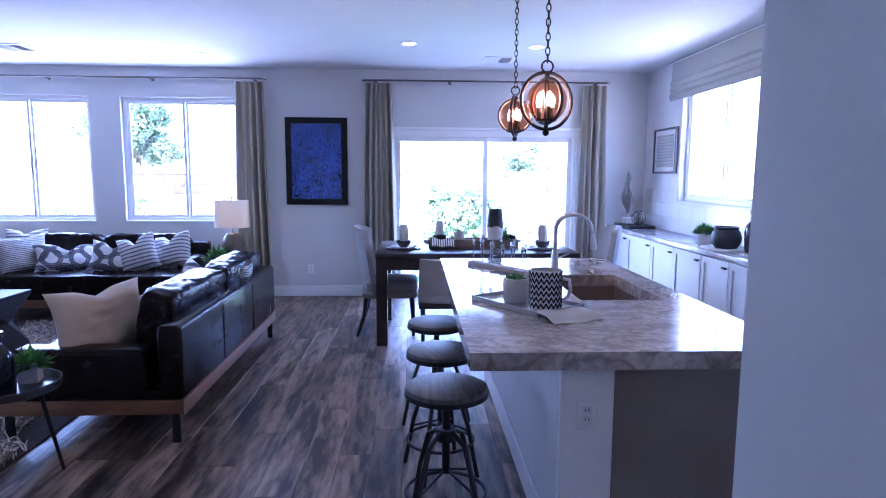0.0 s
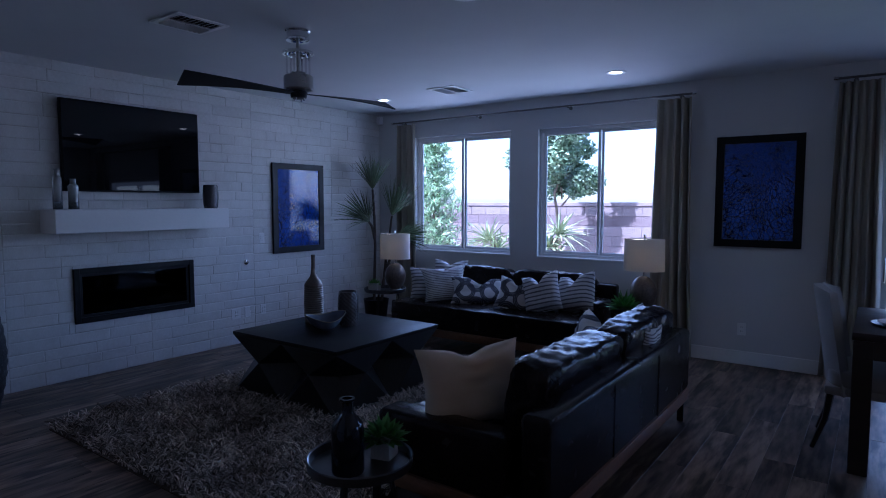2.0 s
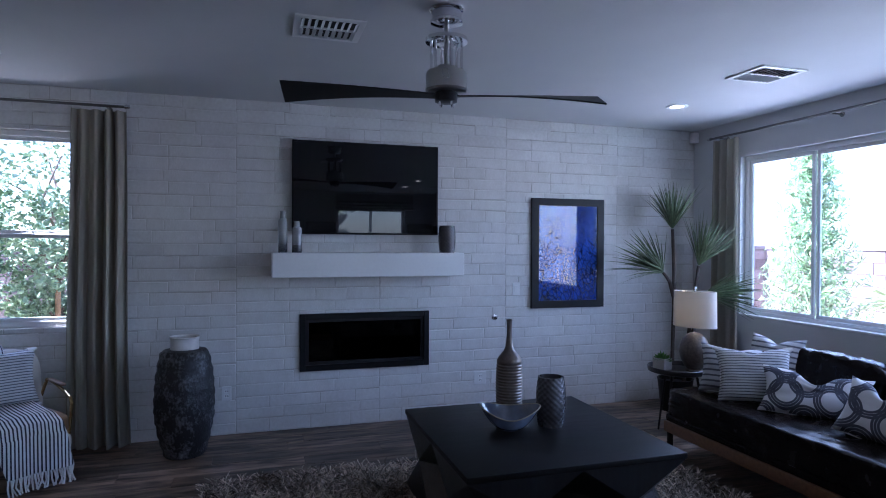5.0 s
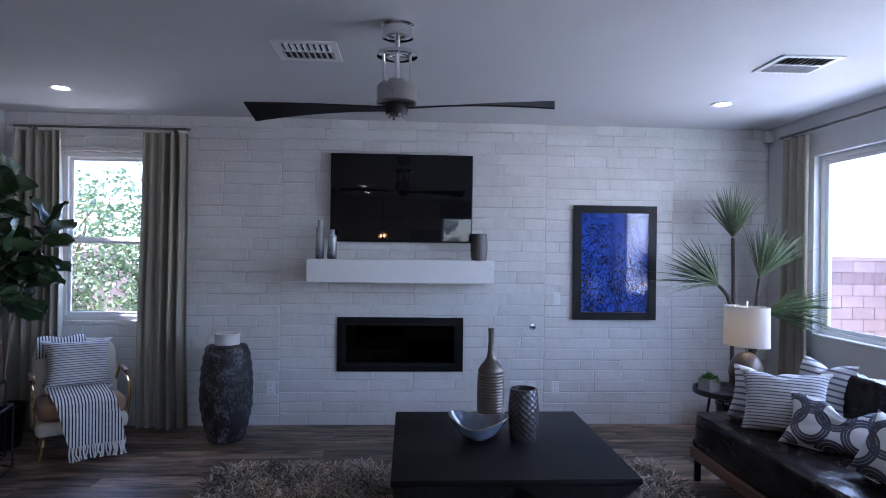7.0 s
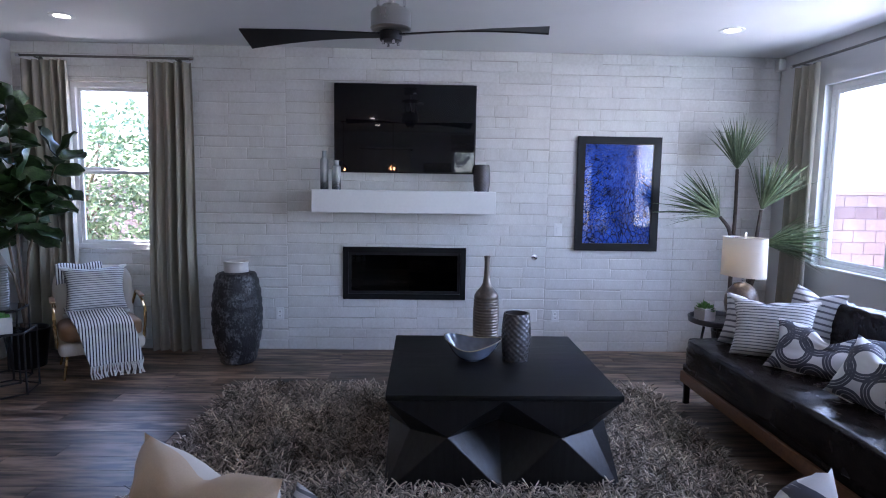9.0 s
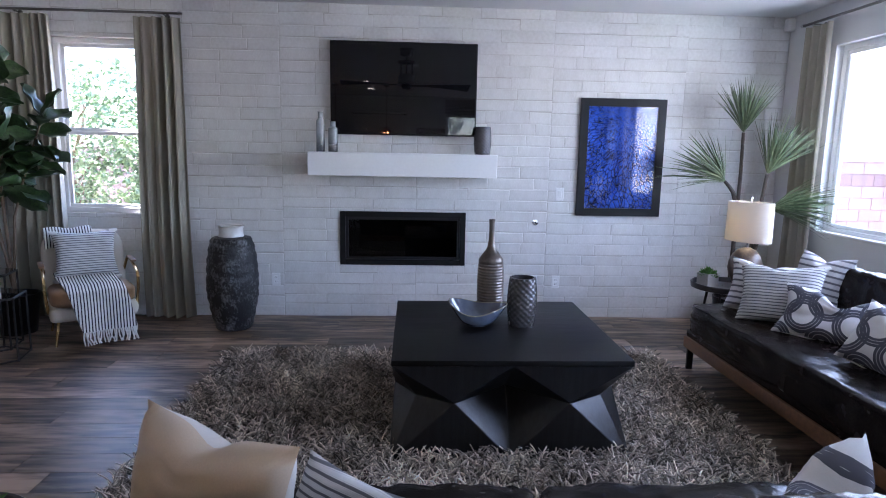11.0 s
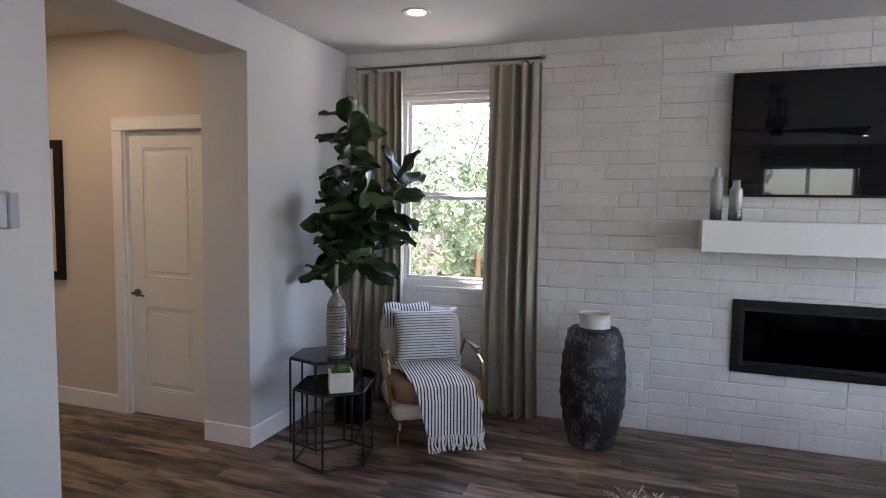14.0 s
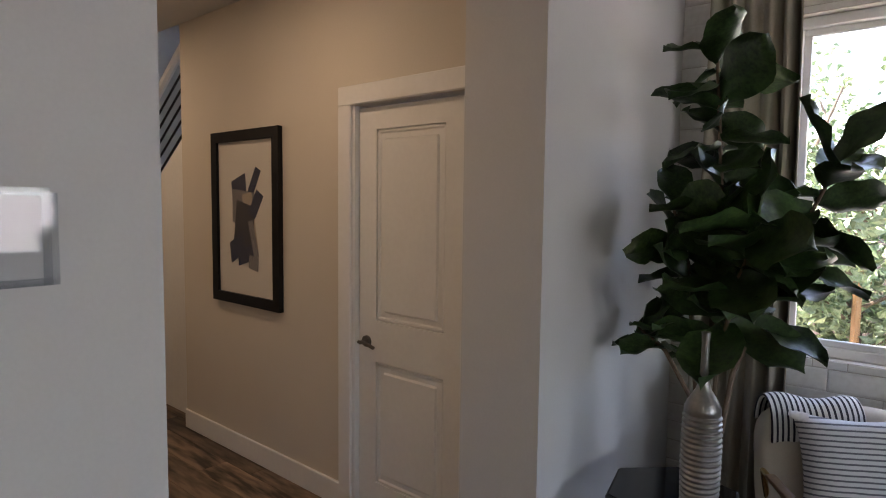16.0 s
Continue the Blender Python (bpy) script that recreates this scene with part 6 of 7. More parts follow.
def hex_table(m, r, h, label):
    th = thing("hexagon_table", label, "side table", m, "nesting hexagon tables")
    P = [(r * math.cos(k * math.pi / 3), r * math.sin(k * math.pi / 3)) for k in range(6)]
    for k in range(6):
        a, b = P[k], P[(k + 1) % 6]
        part("leg", cyl((*a, 0), (*a, h - 0.008), 0.0075, seg=8), M_BLACKMETAL, th)
        part("rail", cyl((*a, 0.008), (*b, 0.008), 0.0065, seg=8), M_BLACKMETAL, th)
        part("top_rail", cyl((*a, h - 0.012), (*b, h - 0.012), 0.0075, seg=8), M_BLACKMETAL, th)
    bm = bmesh.new()
    lo = [bm.verts.new((0.985 * x, 0.985 * y, h - 0.008)) for x, y in P]
    hi = [bm.verts.new((0.985 * x, 0.985 * y, h)) for x, y in P]
    bm.faces.new(hi)
    bm.faces.new(lo[::-1])
    for k in range(6):
        bm.faces.new((lo[k], lo[(k + 1) % 6], hi[(k + 1) % 6], hi[k]))
    part("glass_top", bm, mat("black_glass", (0.01, 0.011, 0.013), 0.06, vary=0.2, bump=0, rvar=0.02), th, "black glass top", smooth=0)
    return th


hex_table(pose(-4.325, 1.29, 0, 0, 0, 14), 0.245, 0.462, "low black hexagon side table with a glass top")
hex_table(pose(-4.565, 1.095, 0, 0, 0, 14), 0.235, 0.57, "taller black hexagon side table with a glass top")
bottle_vase(pose(-4.51, 1.20, 0.57), 0.60, 0.062, mat("dark_silver_glaze", (0.27, 0.26, 0.25), 0.34, metal=0.9, vary=0.15, bump=0.03), "tall silver bottle vase with a ribbed body on the hexagon table", rib=0.004)
potted_succulent(pose(-4.225, 1.39, 0.462, 0, 0, 35), 0.135, 0.115, "round green succulent in a white square pot", seed=5, spike=0.04, n=90)


def armchair():
    yaw = 33
    th = thing("armchair", "cream armchair with brass arms, draped with a striped throw", "armchair", pose(-4.92, 1.70, 0, 0, 0, yaw - 90 + 180))
    cloth = mat("chair_cream", (0.52, 0.47, 0.40), 0.85, vary=0.06, scale=6, fine=180, bump=0.2)
    tan = mat("tan_leather", (0.20, 0.115, 0.055), 0.5, vary=0.2, scale=6, fine=90, bump=0.15)
    # local: front at -y
    part("seat", cushion(0.58, 0.62, 0.15, 0.4, seed=3, wrinkle=0.004), tan, th, "tan leather seat cushion", at=Matrix.Translation((0, -0.06, 0.28)) @ Matrix.Rotation(radians(-4), 4, "X"), smooth=60)
    part("seat_shell", box(-0.30, 0.30, -0.30, 0.32, 0.19, 0.30, 0.04, 3), cloth, th)
    part("back", cushion(0.60, 0.16, 0.56, 0.3, seed=5, wrinkle=0.004), cloth, th, at=Matrix.Translation((0, 0.28, 0.24)) @ Matrix.Rotation(radians(-14), 4, "X"), smooth=60)
    for s in (-1, 1):
        x = s * 0.315
        part("arm", tube([(x * 0.86, 0.30, 0.40), (x, 0.26, 0.575), (x, 0.10, 0.57), (x, -0.10, 0.54), (x, -0.19, 0.515), (x, -0.215, 0.48), (x, -0.205, 0.40), (x * 0.95, -0.20, 0.25)], 0.011, 10), M_BRASS, th, "polished brass arm")
        part("arm_pad", box(x - 0.02, x + 0.02, -0.06, 0.20, 0.572, 0.592, 0.009, 2), tan, th, "tan leather arm pad")
        for y in (-0.22, 0.24):
            part("leg", cyl((s * 0.24, y, 0.2), (s * 0.27, y * 1.08, 0), 0.011, 0.009, seg=10), M_BRASS, th)
    return th


CH = armchair().matrix_world.copy()
pillow(CH @ pose(0, 0.13, 0.435, -16, 0, 0), 0.47, 0.40, 0.15, M_STRIPE2, "white striped throw pillow with tassels on the armchair", 14, tassels=True)
M_THROW = bands(mat("knit_throw", (0.66, 0.65, 0.63), 0.95, vary=0.08, scale=30, fine=160, bump=0.5), [(0.0, (0.04, 0.04, 0.06)), (0.30, (0.05, 0.05, 0.07)), (0.42, (1, 1, 1)), (1.0, (1, 1, 1))], 15.0, "X")


def console_table():
    th = thing("console_table", "plain black console table standing against the grey wall", "console table", pose(-1.78, SY + 0.20, 0))
    part("tabletop", box(-0.63, 0.63, -0.18, 0.18, 0.765, 0.80, 0.003, 2), M_DARKWOOD, th)
    for s in (-1, 1):
        part("apron", box(-0.56, 0.56, s * 0.155 - 0.01, s * 0.155 + 0.01, 0.68, 0.764), M_DARKWOOD, th)
        part("apron", box(s * 0.60 - 0.01, s * 0.60 + 0.01, -0.14, 0.14, 0.68, 0.764), M_DARKWOOD, th)
        for t in (-1, 1):
            x, y = s * 0.595, t * 0.15
            part("leg", box(x - 0.025, x + 0.025, y - 0.025, y + 0.025, 0, 0.764, 0.003, 1), M_DARKWOOD, th)


console_table()


def throw():
    th = thing("throw_blanket", "black and white striped knit throw with fringe over the armchair", "throw", CH @ Matrix())
    pts = [(0.60, 0.44), (0.40, 0.36), (0.26, 0.465), (0.10, 0.455), (-0.10, 0.452), (-0.28, 0.452), (-0.385, 0.42), (-0.41, 0.34), (-0.415, 0.22), (-0.42, 0.12)]
    path = pts[2:]

    def fn(u, v):
        q = v * (len(path) - 1)
        j = min(len(path) - 2, int(q))
        f = q - j
        y = path[j][0] * (1 - f) + path[j + 1][0] * f
        z = path[j][1] * (1 - f) + path[j + 1][1] * f
        wob = 0.012 * math.sin(9 * u + 4 * v) * min(1, v * 2)
        x = (u - 0.5) * (0.42 - 0.05 * v) - 0.02 + 0.10 * v * v
        return (x, y + (wob if v > 0.7 else 0), z + (wob * 0.6 if v < 0.7 else 0) + 0.012)
    part("knit", sheet(fn, 30, 44, 0.012), M_THROW, th, smooth=60)

    def over(u, v):
        a = (1 - v) * math.pi
        return (-0.10 + (u - 0.5) * 0.34, 0.40 + 0.10 * math.cos(a) + 0.01 * math.sin(7 * u), 0.70 + 0.13 * math.sin(a) - (0.16 * (0.2 - v) if v < 0.2 else 0) + 0.008 * math.sin(9 * u))
    part("knit_back", sheet(over, 24, 14, 0.012), M_THROW, th, smooth=60)
    rnd = random.Random(3)
    for i in range(26):
        b = Vector(fn((i + 0.5) / 26, 1.0))
        part("fringe", tube([b, b + Vector((rnd.uniform(-0.012, 0.012), -0.008, -0.05)), b + Vector((rnd.uniform(-0.02, 0.02), rnd.uniform(-0.02, 0.01), -0.10))], 0.006, 6, taper=0.005), M_TASSEL, th)


throw()


# ---- dining ----
M_CHAIRCLOTH = mat("chair_linen", (0.30, 0.28, 0.265), 0.9, vary=0.06, scale=5, fine=220, bump=0.25)
TX0, TX1, TY0, TY1, TZ = 0.06, 1.85, 5.36, 6.40, 0.82


def dining_table():
    th = thing("dining_table", "dark espresso wooden dining table with square legs", "dining table", pose((TX0 + TX1) / 2, (TY0 + TY1) / 2, 0))
    a, b = (TX1 - TX0) / 2, (TY1 - TY0) / 2
    part("tabletop", box(-a, a, -b, b, TZ - 0.045, TZ, 0.004, 2), M_DINWOOD, th)
    for s in (-1, 1):
        part("apron", box(-a + 0.09, a - 0.09, s * (b - 0.03) - 0.012, s * (b - 0.03) + 0.012, TZ - 0.15, TZ - 0.046), M_DINWOOD, th)
        part("apron", box(s * (a - 0.03) - 0.012, s * (a - 0.03) + 0.012, -b + 0.09, b - 0.09, TZ - 0.15, TZ - 0.046), M_DINWOOD, th)
        for t in (-1, 1):
            x, y = s * (a - 0.055), t * (b - 0.055)
            part("leg", box(x - 0.048, x + 0.048, y - 0.048, y + 0.048, 0, TZ - 0.046, 0.004, 1), M_DINWOOD, th)
    return th


dining_table()


def dining_chair(m):
    """Upholstered chair with a tall curved back; faces -y in its own frame."""
    th = thing("dining_chair", "upholstered pale linen dining chair with dark tapered legs", "chair", m, "dining chairs")
    part("seat", cushion(0.50, 0.50, 0.13, 0.5, seed=2, wrinkle=0.003), M_CHAIRCLOTH, th, at=Matrix.Translation((0, -0.02, 0.40)), smooth=60)
    part("seat_frame", box(-0.24, 0.24, -0.26, 0.24, 0.36, 0.42, 0.02, 2), M_CHAIRCLOTH, th)

    def fn(u, v):
        x = (2 * u - 1)
        w = 0.25 * (1 - 0.10 * v - 0.10 * max(0, v - 0.85) / 0.15)
        wrap = 0.10 * x * x
        z = 0.36 + 0.66 * v - 0.03 * x * x * v
        return (x * w, 0.235 - wrap + 0.10 * v, z)
    part("backrest", sheet(fn, 16, 16, 0.055), M_CHAIRCLOTH, th, "curved linen backrest", smooth=60)
    for x in (-0.20, 0.20):
        part("leg", tube([(x, -0.21, 0.40), (x, -0.225, 0.2), (x * 1.02, -0.23, 0)], 0.024, 8, taper=0.015), M_DINWOOD, th)
        part("leg", tube([(x, 0.20, 0.40), (x, 0.225, 0.2), (x * 1.03, 0.29, 0)], 0.024, 8, taper=0.015), M_DINWOOD, th)
    return th


def low_chair(m):
    """Lower side chair with a flat linen back on dark legs."""
    th = thing("dining_chair", "low linen dining chair with a dark frame at the table side", "chair", m, "dining chairs")
    part("seat", cushion(0.46, 0.46, 0.09, 0.5, seed=4, wrinkle=0.003), M_CHAIRCLOTH, th, at=Matrix.Translation((0, 0, 0.42)), smooth=60)
    part("seat_frame", box(-0.225, 0.225, -0.225, 0.225, 0.385, 0.43, 0.01, 2), M_DINWOOD, th)
    part("backrest", sheet(lambda u, v: ((u - 0.5) * (0.46 - 0.02 * v), 0.215 - 0.05 * (2 * u - 1) ** 2 + 0.05 * v, 0.40 + 0.40 * v), 14, 10, 0.045), M_CHAIRCLOTH, th, "flat linen backrest", smooth=60)
    for x in (-0.19, 0.19):
        part("leg", tube([(x, -0.19, 0.40), (x, -0.20, 0)], 0.02, 8, taper=0.013), M_DINWOOD, th)
        part("leg", tube([(x, 0.19, 0.40), (x, 0.205, 0.2), (x, 0.23, 0)], 0.02, 8, taper=0.013), M_DINWOOD, th)
    return th


c0 = dining_chair(pose(0.16, 5.90, 0, 0, 0, 90))
c1 = low_chair(pose(0.66, 5.33, 0, 0, 0, 180))
copy_thing(c0, pose(2.05, 5.90, 0, 0, 0, -90))


def place_setting(x, y):
    th = thing("place_setting", "stacked dark and pale plates with a bowl and folded napkin", "tableware", pose(x, y, TZ), "place settings")
    dark = mat("dark_stoneware", (0.03, 0.03, 0.035), 0.3, vary=0.2, bump=0.02)
    part("charger", lathe([(0, 0), (0.15, 0.002), (0.165, 0.012), (0.16, 0.015), (0.11, 0.008), (0, 0.008)], 40), dark, th)
    part("plate", lathe([(0, 0.009), (0.10, 0.010), (0.13, 0.022), (0.127, 0.025), (0.09, 0.016), (0, 0.016)], 40), M_WHITECLAY, th, "white plate")
    part("bowl", lathe([(0, 0.017), (0.035, 0.017), (0.062, 0.045), (0.07, 0.078), (0.066, 0.078), (0.055, 0.045), (0, 0.028)], 36), dark, th, "dark bowl")

    def fn(u, v):
        return ((u - 0.5) * (0.05 + 0.03 * math.sin(3 * v)), 0.015 * math.sin(6 * u) + 0.02 * v, 0.03 + 0.19 * v)
    part("napkin", sheet(fn, 10, 8, 0.006), M_TASSEL, th, "folded pale napkin")
    return th


place_setting(0.30, 5.72)
place_setting(1.58, 5.68)
place_setting(0.65, 6.2)


def centrepiece():
    wood = mat("driftwood", (0.17, 0.13, 0.095), 0.8, vary=0.3, scale=6, fine=50, stretch=(1, 6, 6), bump=0.4)
    th = thing("wooden_trough", "long rustic wooden trough on the dining table", "tray", pose(0.95, 5.85, TZ))
    bm = box(-0.42, 0.42, -0.11, 0.11, 0, 0.015, 0.004, 1)
    box(-0.42, 0.42, -0.11, -0.095, 0.015, 0.08, 0.004, 1, bm)
    box(-0.42, 0.42, 0.095, 0.11, 0.015, 0.08, 0.004, 1, bm)
    box(-0.42, -0.405, -0.095, 0.095, 0.015, 0.08, 0.004, 1, bm)
    box(0.405, 0.42, -0.095, 0.095, 0.015, 0.08, 0.004, 1, bm)
    part("trough", bm, wood, th)
    for sx in (-1, 1):
        part("handle", tube([(sx * 0.42, -0.04, 0.05), (sx * 0.46, -0.03, 0.06), (sx * 0.46, 0.03, 0.06), (sx * 0.42, 0.04, 0.05)], 0.006, 6), M_ROD, th)
    v = thing("vase", "tall vase dipped in black glaze over pale clay", "vase", pose(1.16, 5.84, TZ + 0.015))
    two = mat("dipped_glaze", (0.62, 0.58, 0.52), 0.35, vary=0.06, bump=0.03)
    n, l = two.node_tree.nodes, two.node_tree.links
    tc, sp, nz, ad, rp = n.new("ShaderNodeTexCoord"), n.new("ShaderNodeSeparateXYZ"), n.new("ShaderNodeTexNoise"), n.new("ShaderNodeMath"), n.new("ShaderNodeValToRGB")
    nz.inputs["Scale"].default_value = 14
    l.new(tc.outputs["Object"], sp.inputs[0])
    l.new(tc.outputs["Object"], nz.inputs["Vector"])
    ad.operation = "MULTIPLY_ADD"
    ad.inputs[1].default_value = 0.12
    l.new(nz.outputs[0], ad.inputs[0])
    l.new(sp.outputs[2], ad.inputs[2])
    rp.color_ramp.elements[0].position, rp.color_ramp.elements[0].color = 0.235, (0.6, 0.56, 0.5, 1)
    rp.color_ramp.elements[1].position, rp.color_ramp.elements[1].color = 0.24, (0.012, 0.012, 0.016, 1)
    l.new(ad.outputs[0], rp.inputs[0])
    l.new(rp.outputs[0], n["Principled BSDF"].inputs["Base Color"])
    part("body", lathe([(0, 0), (0.055, 0), (0.07, 0.05), (0.078, 0.15), (0.072, 0.26), (0.062, 0.33), (0.064, 0.345), (0.054, 0.34), (0.056, 0.2), (0, 0.18)], 36), two, v)
    for k, (dx, h) in enumerate(((-0.30, 0.10), (-0.13, 0.13), (0.36, 0.10))):
        c = thing("candle_cup", "dark stoneware cup standing in the wooden trough", "cup", pose(0.95 + dx, 5.85, TZ + 0.015), "cups in the trough")
        part("cup", lathe([(0, 0), (0.04, 0), (0.05, 0.02), (0.05, h), (0.044, h), (0.043, 0.03), (0, 0.025)], 28), M_BLACK if k != 1 else M_POT, c)
    nk = thing("striped_napkin", "black and white striped cloth draped over the trough", "napkin", pose(0.66, 5.72, TZ))

    def fn(u, v):
        return ((u - 0.5) * 0.22, -0.09 + 0.16 * v, 0.006 + 0.085 * max(0, math.sin(math.pi * (0.1 + 0.8 * v))) + 0.006 * math.sin(11 * u))
    part("cloth", sheet(fn, 16, 12, 0.004), M_THROW, nk, smooth=60)
    g = thing("fern_sprig", "small green plant standing in the wooden trough", "plant", pose(1.25, 5.85, TZ + 0.08))
    bm = bmesh.new()
    blade_head(bm, (0, 0, 0), 40, 0.14, 0.02, random.Random(2), (0, 0, 1), 1.4, 0.3)
    part("leaves", bm, M_SUCC, g, smooth=0)
    part("root_ball", lathe([(0, -0.064), (0.03, -0.06), (0.035, -0.02), (0.02, 0.005), (0, 0.006)], 14), M_BARK, g)


centrepiece()


# ---- stools ----
def stool(m):
    th = thing("bar_stool", "round weathered wooden stool on a black screw base", "stool", m, "island stools")
    wood = bpy.data.materials.get("stool_wood") or mat("stool_wood", (0.07, 0.06, 0.054), 0.5, vary=0.35, scale=4, fine=40, stretch=(12, 1.2, 4), bump=0.35, second=(0.17, 0.155, 0.145))
    part("seat", lathe([(0, 0.59), (0.158, 0.59), (0.168, 0.596), (0.171, 0.606), (0.171, 0.620), (0.167, 0.632), (0.158, 0.637), (0, 0.634)], 56), wood, th, "weathered grey wood seat")
    part("seat_band", lathe([(0.170, 0.597), (0.174, 0.597), (0.174, 0.617), (0.170, 0.617)], 56, closed=True), M_STEEL, th)
    part("screw", cyl((0, 0, 0.26), (0, 0, 0.59), 0.017, seg=14), M_STEEL, th)
    part("screw_collar", lathe([(0, 0.40), (0.04, 0.40), (0.045, 0.42), (0.04, 0.45), (0, 0.45)], 20), M_STEEL, th)
    for k in range(4):
        a = k * math.pi / 2 + math.pi / 4
        c, s = math.cos(a), math.sin(a)
        part("leg", tube([(0.03 * c, 0.03 * s, 0.44), (0.10 * c, 0.10 * s, 0.40), (0.15 * c, 0.15 * s, 0.25), (0.20 * c, 0.20 * s, 0.0)], 0.011, 8), M_STEEL, th)
        part("brace", cyl((0.16 * c, 0.16 * s, 0.21), (0, 0, 0.27), 0.006, seg=8), M_STEEL, th)
    part("foot_ring", ring((0, 0, 0.17), 0.168, 0.008), M_STEEL, th)
    return th


s0 = stool(pose(0.53, 2.59, 0))
copy_thing(s0, pose(0.53, 3.11, 0, 0, 0, 20))
copy_thing(s0, pose(0.53, 3.69, 0, 0, 0, 50))


# ---- pendants over the island ----
def pendant(m, drop, turn):
    """Hangs from the ceiling at z = 0; drop is the depth of the orb's centre."""
    th = thing("pendant_light", "bronze orb pendant with amber glass, lit candle bulbs and a chain", "pendant light", m, "island pendants")
    bronze = bpy.data.materials.get("pendant_bronze") or mat("pendant_bronze", (0.045, 0.032, 0.027), 0.4, metal=0.8, vary=0.2, bump=0.05)
    part("canopy", lathe([(0, 0), (0.06, 0), (0.06, -0.012), (0.04, -0.022), (0.01, -0.03), (0, -0.03)], 28), bronze, th)
    R = 0.118
    z = -0.03
    k = 0
    while z > -(drop - R - 0.055):
        pts = []
        for i in range(12):
            a = 2 * math.pi * i / 12
            u, v = 0.009 * math.cos(a), 0.019 * math.sin(a)
            pts.append((u, 0, z - 0.016 + v) if k % 2 else (0, u, z - 0.016 + v))
        part("chain_link", tube(pts, 0.0026, 5, closed=True), bronze, th)
        z -= 0.0295
        k += 1
    c = (0, 0, -drop)
    part("top_ring", ring((0, 0, -(drop - R - 0.025)), 0.024, 0.004, "Y"), bronze, th)
    t = turn
    part("outer_hoop", ring(c, R, 0.0075, "Y", 48, turn=t + 0.1), bronze, th)
    part("inner_hoop", ring(c, R * 0.80, 0.007, "X", 44, turn=t + 0.35), bronze, th)
    part("spine", cyl((0, 0, -(drop - R)), (0, 0, -(drop + R)), 0.010, seg=12), bronze, th)
    part("bottom_knob", lathe([(0, -0.03), (0.012, -0.024), (0.015, -0.012), (0.008, 0), (0, 0)], 14, at=(0, 0, -(drop + R))), bronze, th)
    amber = pane_glass("amber_glass", (0.84, 0.54, 0.37))
    bm = lathe([(0.086 * math.sin(math.pi * (0.10 + 0.8 * i / 14)), 0.090 * math.cos(math.pi * (0.10 + 0.8 * i / 14)) - drop) for i in range(15)], 36)
    g = part("glass_globe", bm, amber, th, "amber tinted glass globe", smooth=80)
    g.visible_shadow = False
    part("candle_plate", lathe([(0, -0.085), (0.042, -0.085), (0.046, -0.078), (0, -0.075)], 24, at=(0, 0, -drop)), bronze, th)
    for i in range(3):
        a = i * 2.0944 + 0.6
        x, y = 0.03 * math.cos(a), 0.042 * math.sin(a)
        sl = part("candle_sleeve", cyl((x, y, -drop - 0.078), (x, y, -drop - 0.025), 0.010, seg=12), bronze, th)
        part("bulb", lathe([(0, 0), (0.009, 0.004), (0.013, 0.02), (0.010, 0.04), (0.004, 0.058), (0, 0.062)], 12, at=(x, y, -drop - 0.025)), glow("flame_bulb", (1.0, 0.66, 0.34), 22.0), sl, "glowing flame-shaped bulb")
    return th


pendant(pose(0.96, 2.79, CZ), 0.93, 0.15)
pendant(pose(0.985, 3.75, CZ), 0.90, 1.1)


# ---- on the island ----
fau = thing("faucet", "tall brushed nickel gooseneck faucet behind the island sink", "faucet", pose(1.29, 3.95, IZ, 0, 0, -10))
part("base", lathe([(0, 0), (0.03, 0), (0.032, 0.006), (0.026, 0.02), (0.022, 0.12), (0.018, 0.14), (0, 0.14)], 24), M_NICKEL, fau)
pts = [(0, 0, 0.12), (0, 0, 0.27)] + [(0.11 - 0.11 * math.cos(a), 0, 0.27 + 0.10 * math.sin(a)) for a in [i * math.pi / 12 for i in range(1, 13)]] + [(0.225, 0, 0.23)]
part("spout", tube([(x, -y - x * 0.15, z) for x, y, z in pts], 0.013, 12), M_NICKEL, fau)
part("spray_head", cyl((0.223, -0.034, 0.245), (0.238, -0.036, 0.155), 0.016, 0.021, seg=18), M_NICKEL, fau)
part("lever", cyl((0.02, 0, 0.09), (0.09, 0.02, 0.12), 0.006, seg=10), M_NICKEL, fau)

TRAY = pose(0.93, 3.0, IZ, 0, 0, 33)
tr = thing("serving_tray", "rectangular brushed metal serving tray on the island", "tray", TRAY)
bm = box(-0.15, 0.15, -0.23, 0.23, 0.0, 0.006, 0.002, 1)
for a, b, c, d in ((-0.15, 0.15, -0.23, -0.222), (-0.15, 0.15, 0.222, 0.23), (-0.15, -0.142, -0.222, 0.222), (0.142, 0.15, -0.222, 0.222)):
    box(a, b, c, d, 0.006, 0.024, 0.002, 1, bm)
part("tray", bm, M_NICKEL, tr)
potted_succulent(pose(0.89, 3.04, IZ + 0.006), 0.125, 0.115, "green moss plant in a round sand-coloured pot on the tray", True, 6, 0.035, 100)


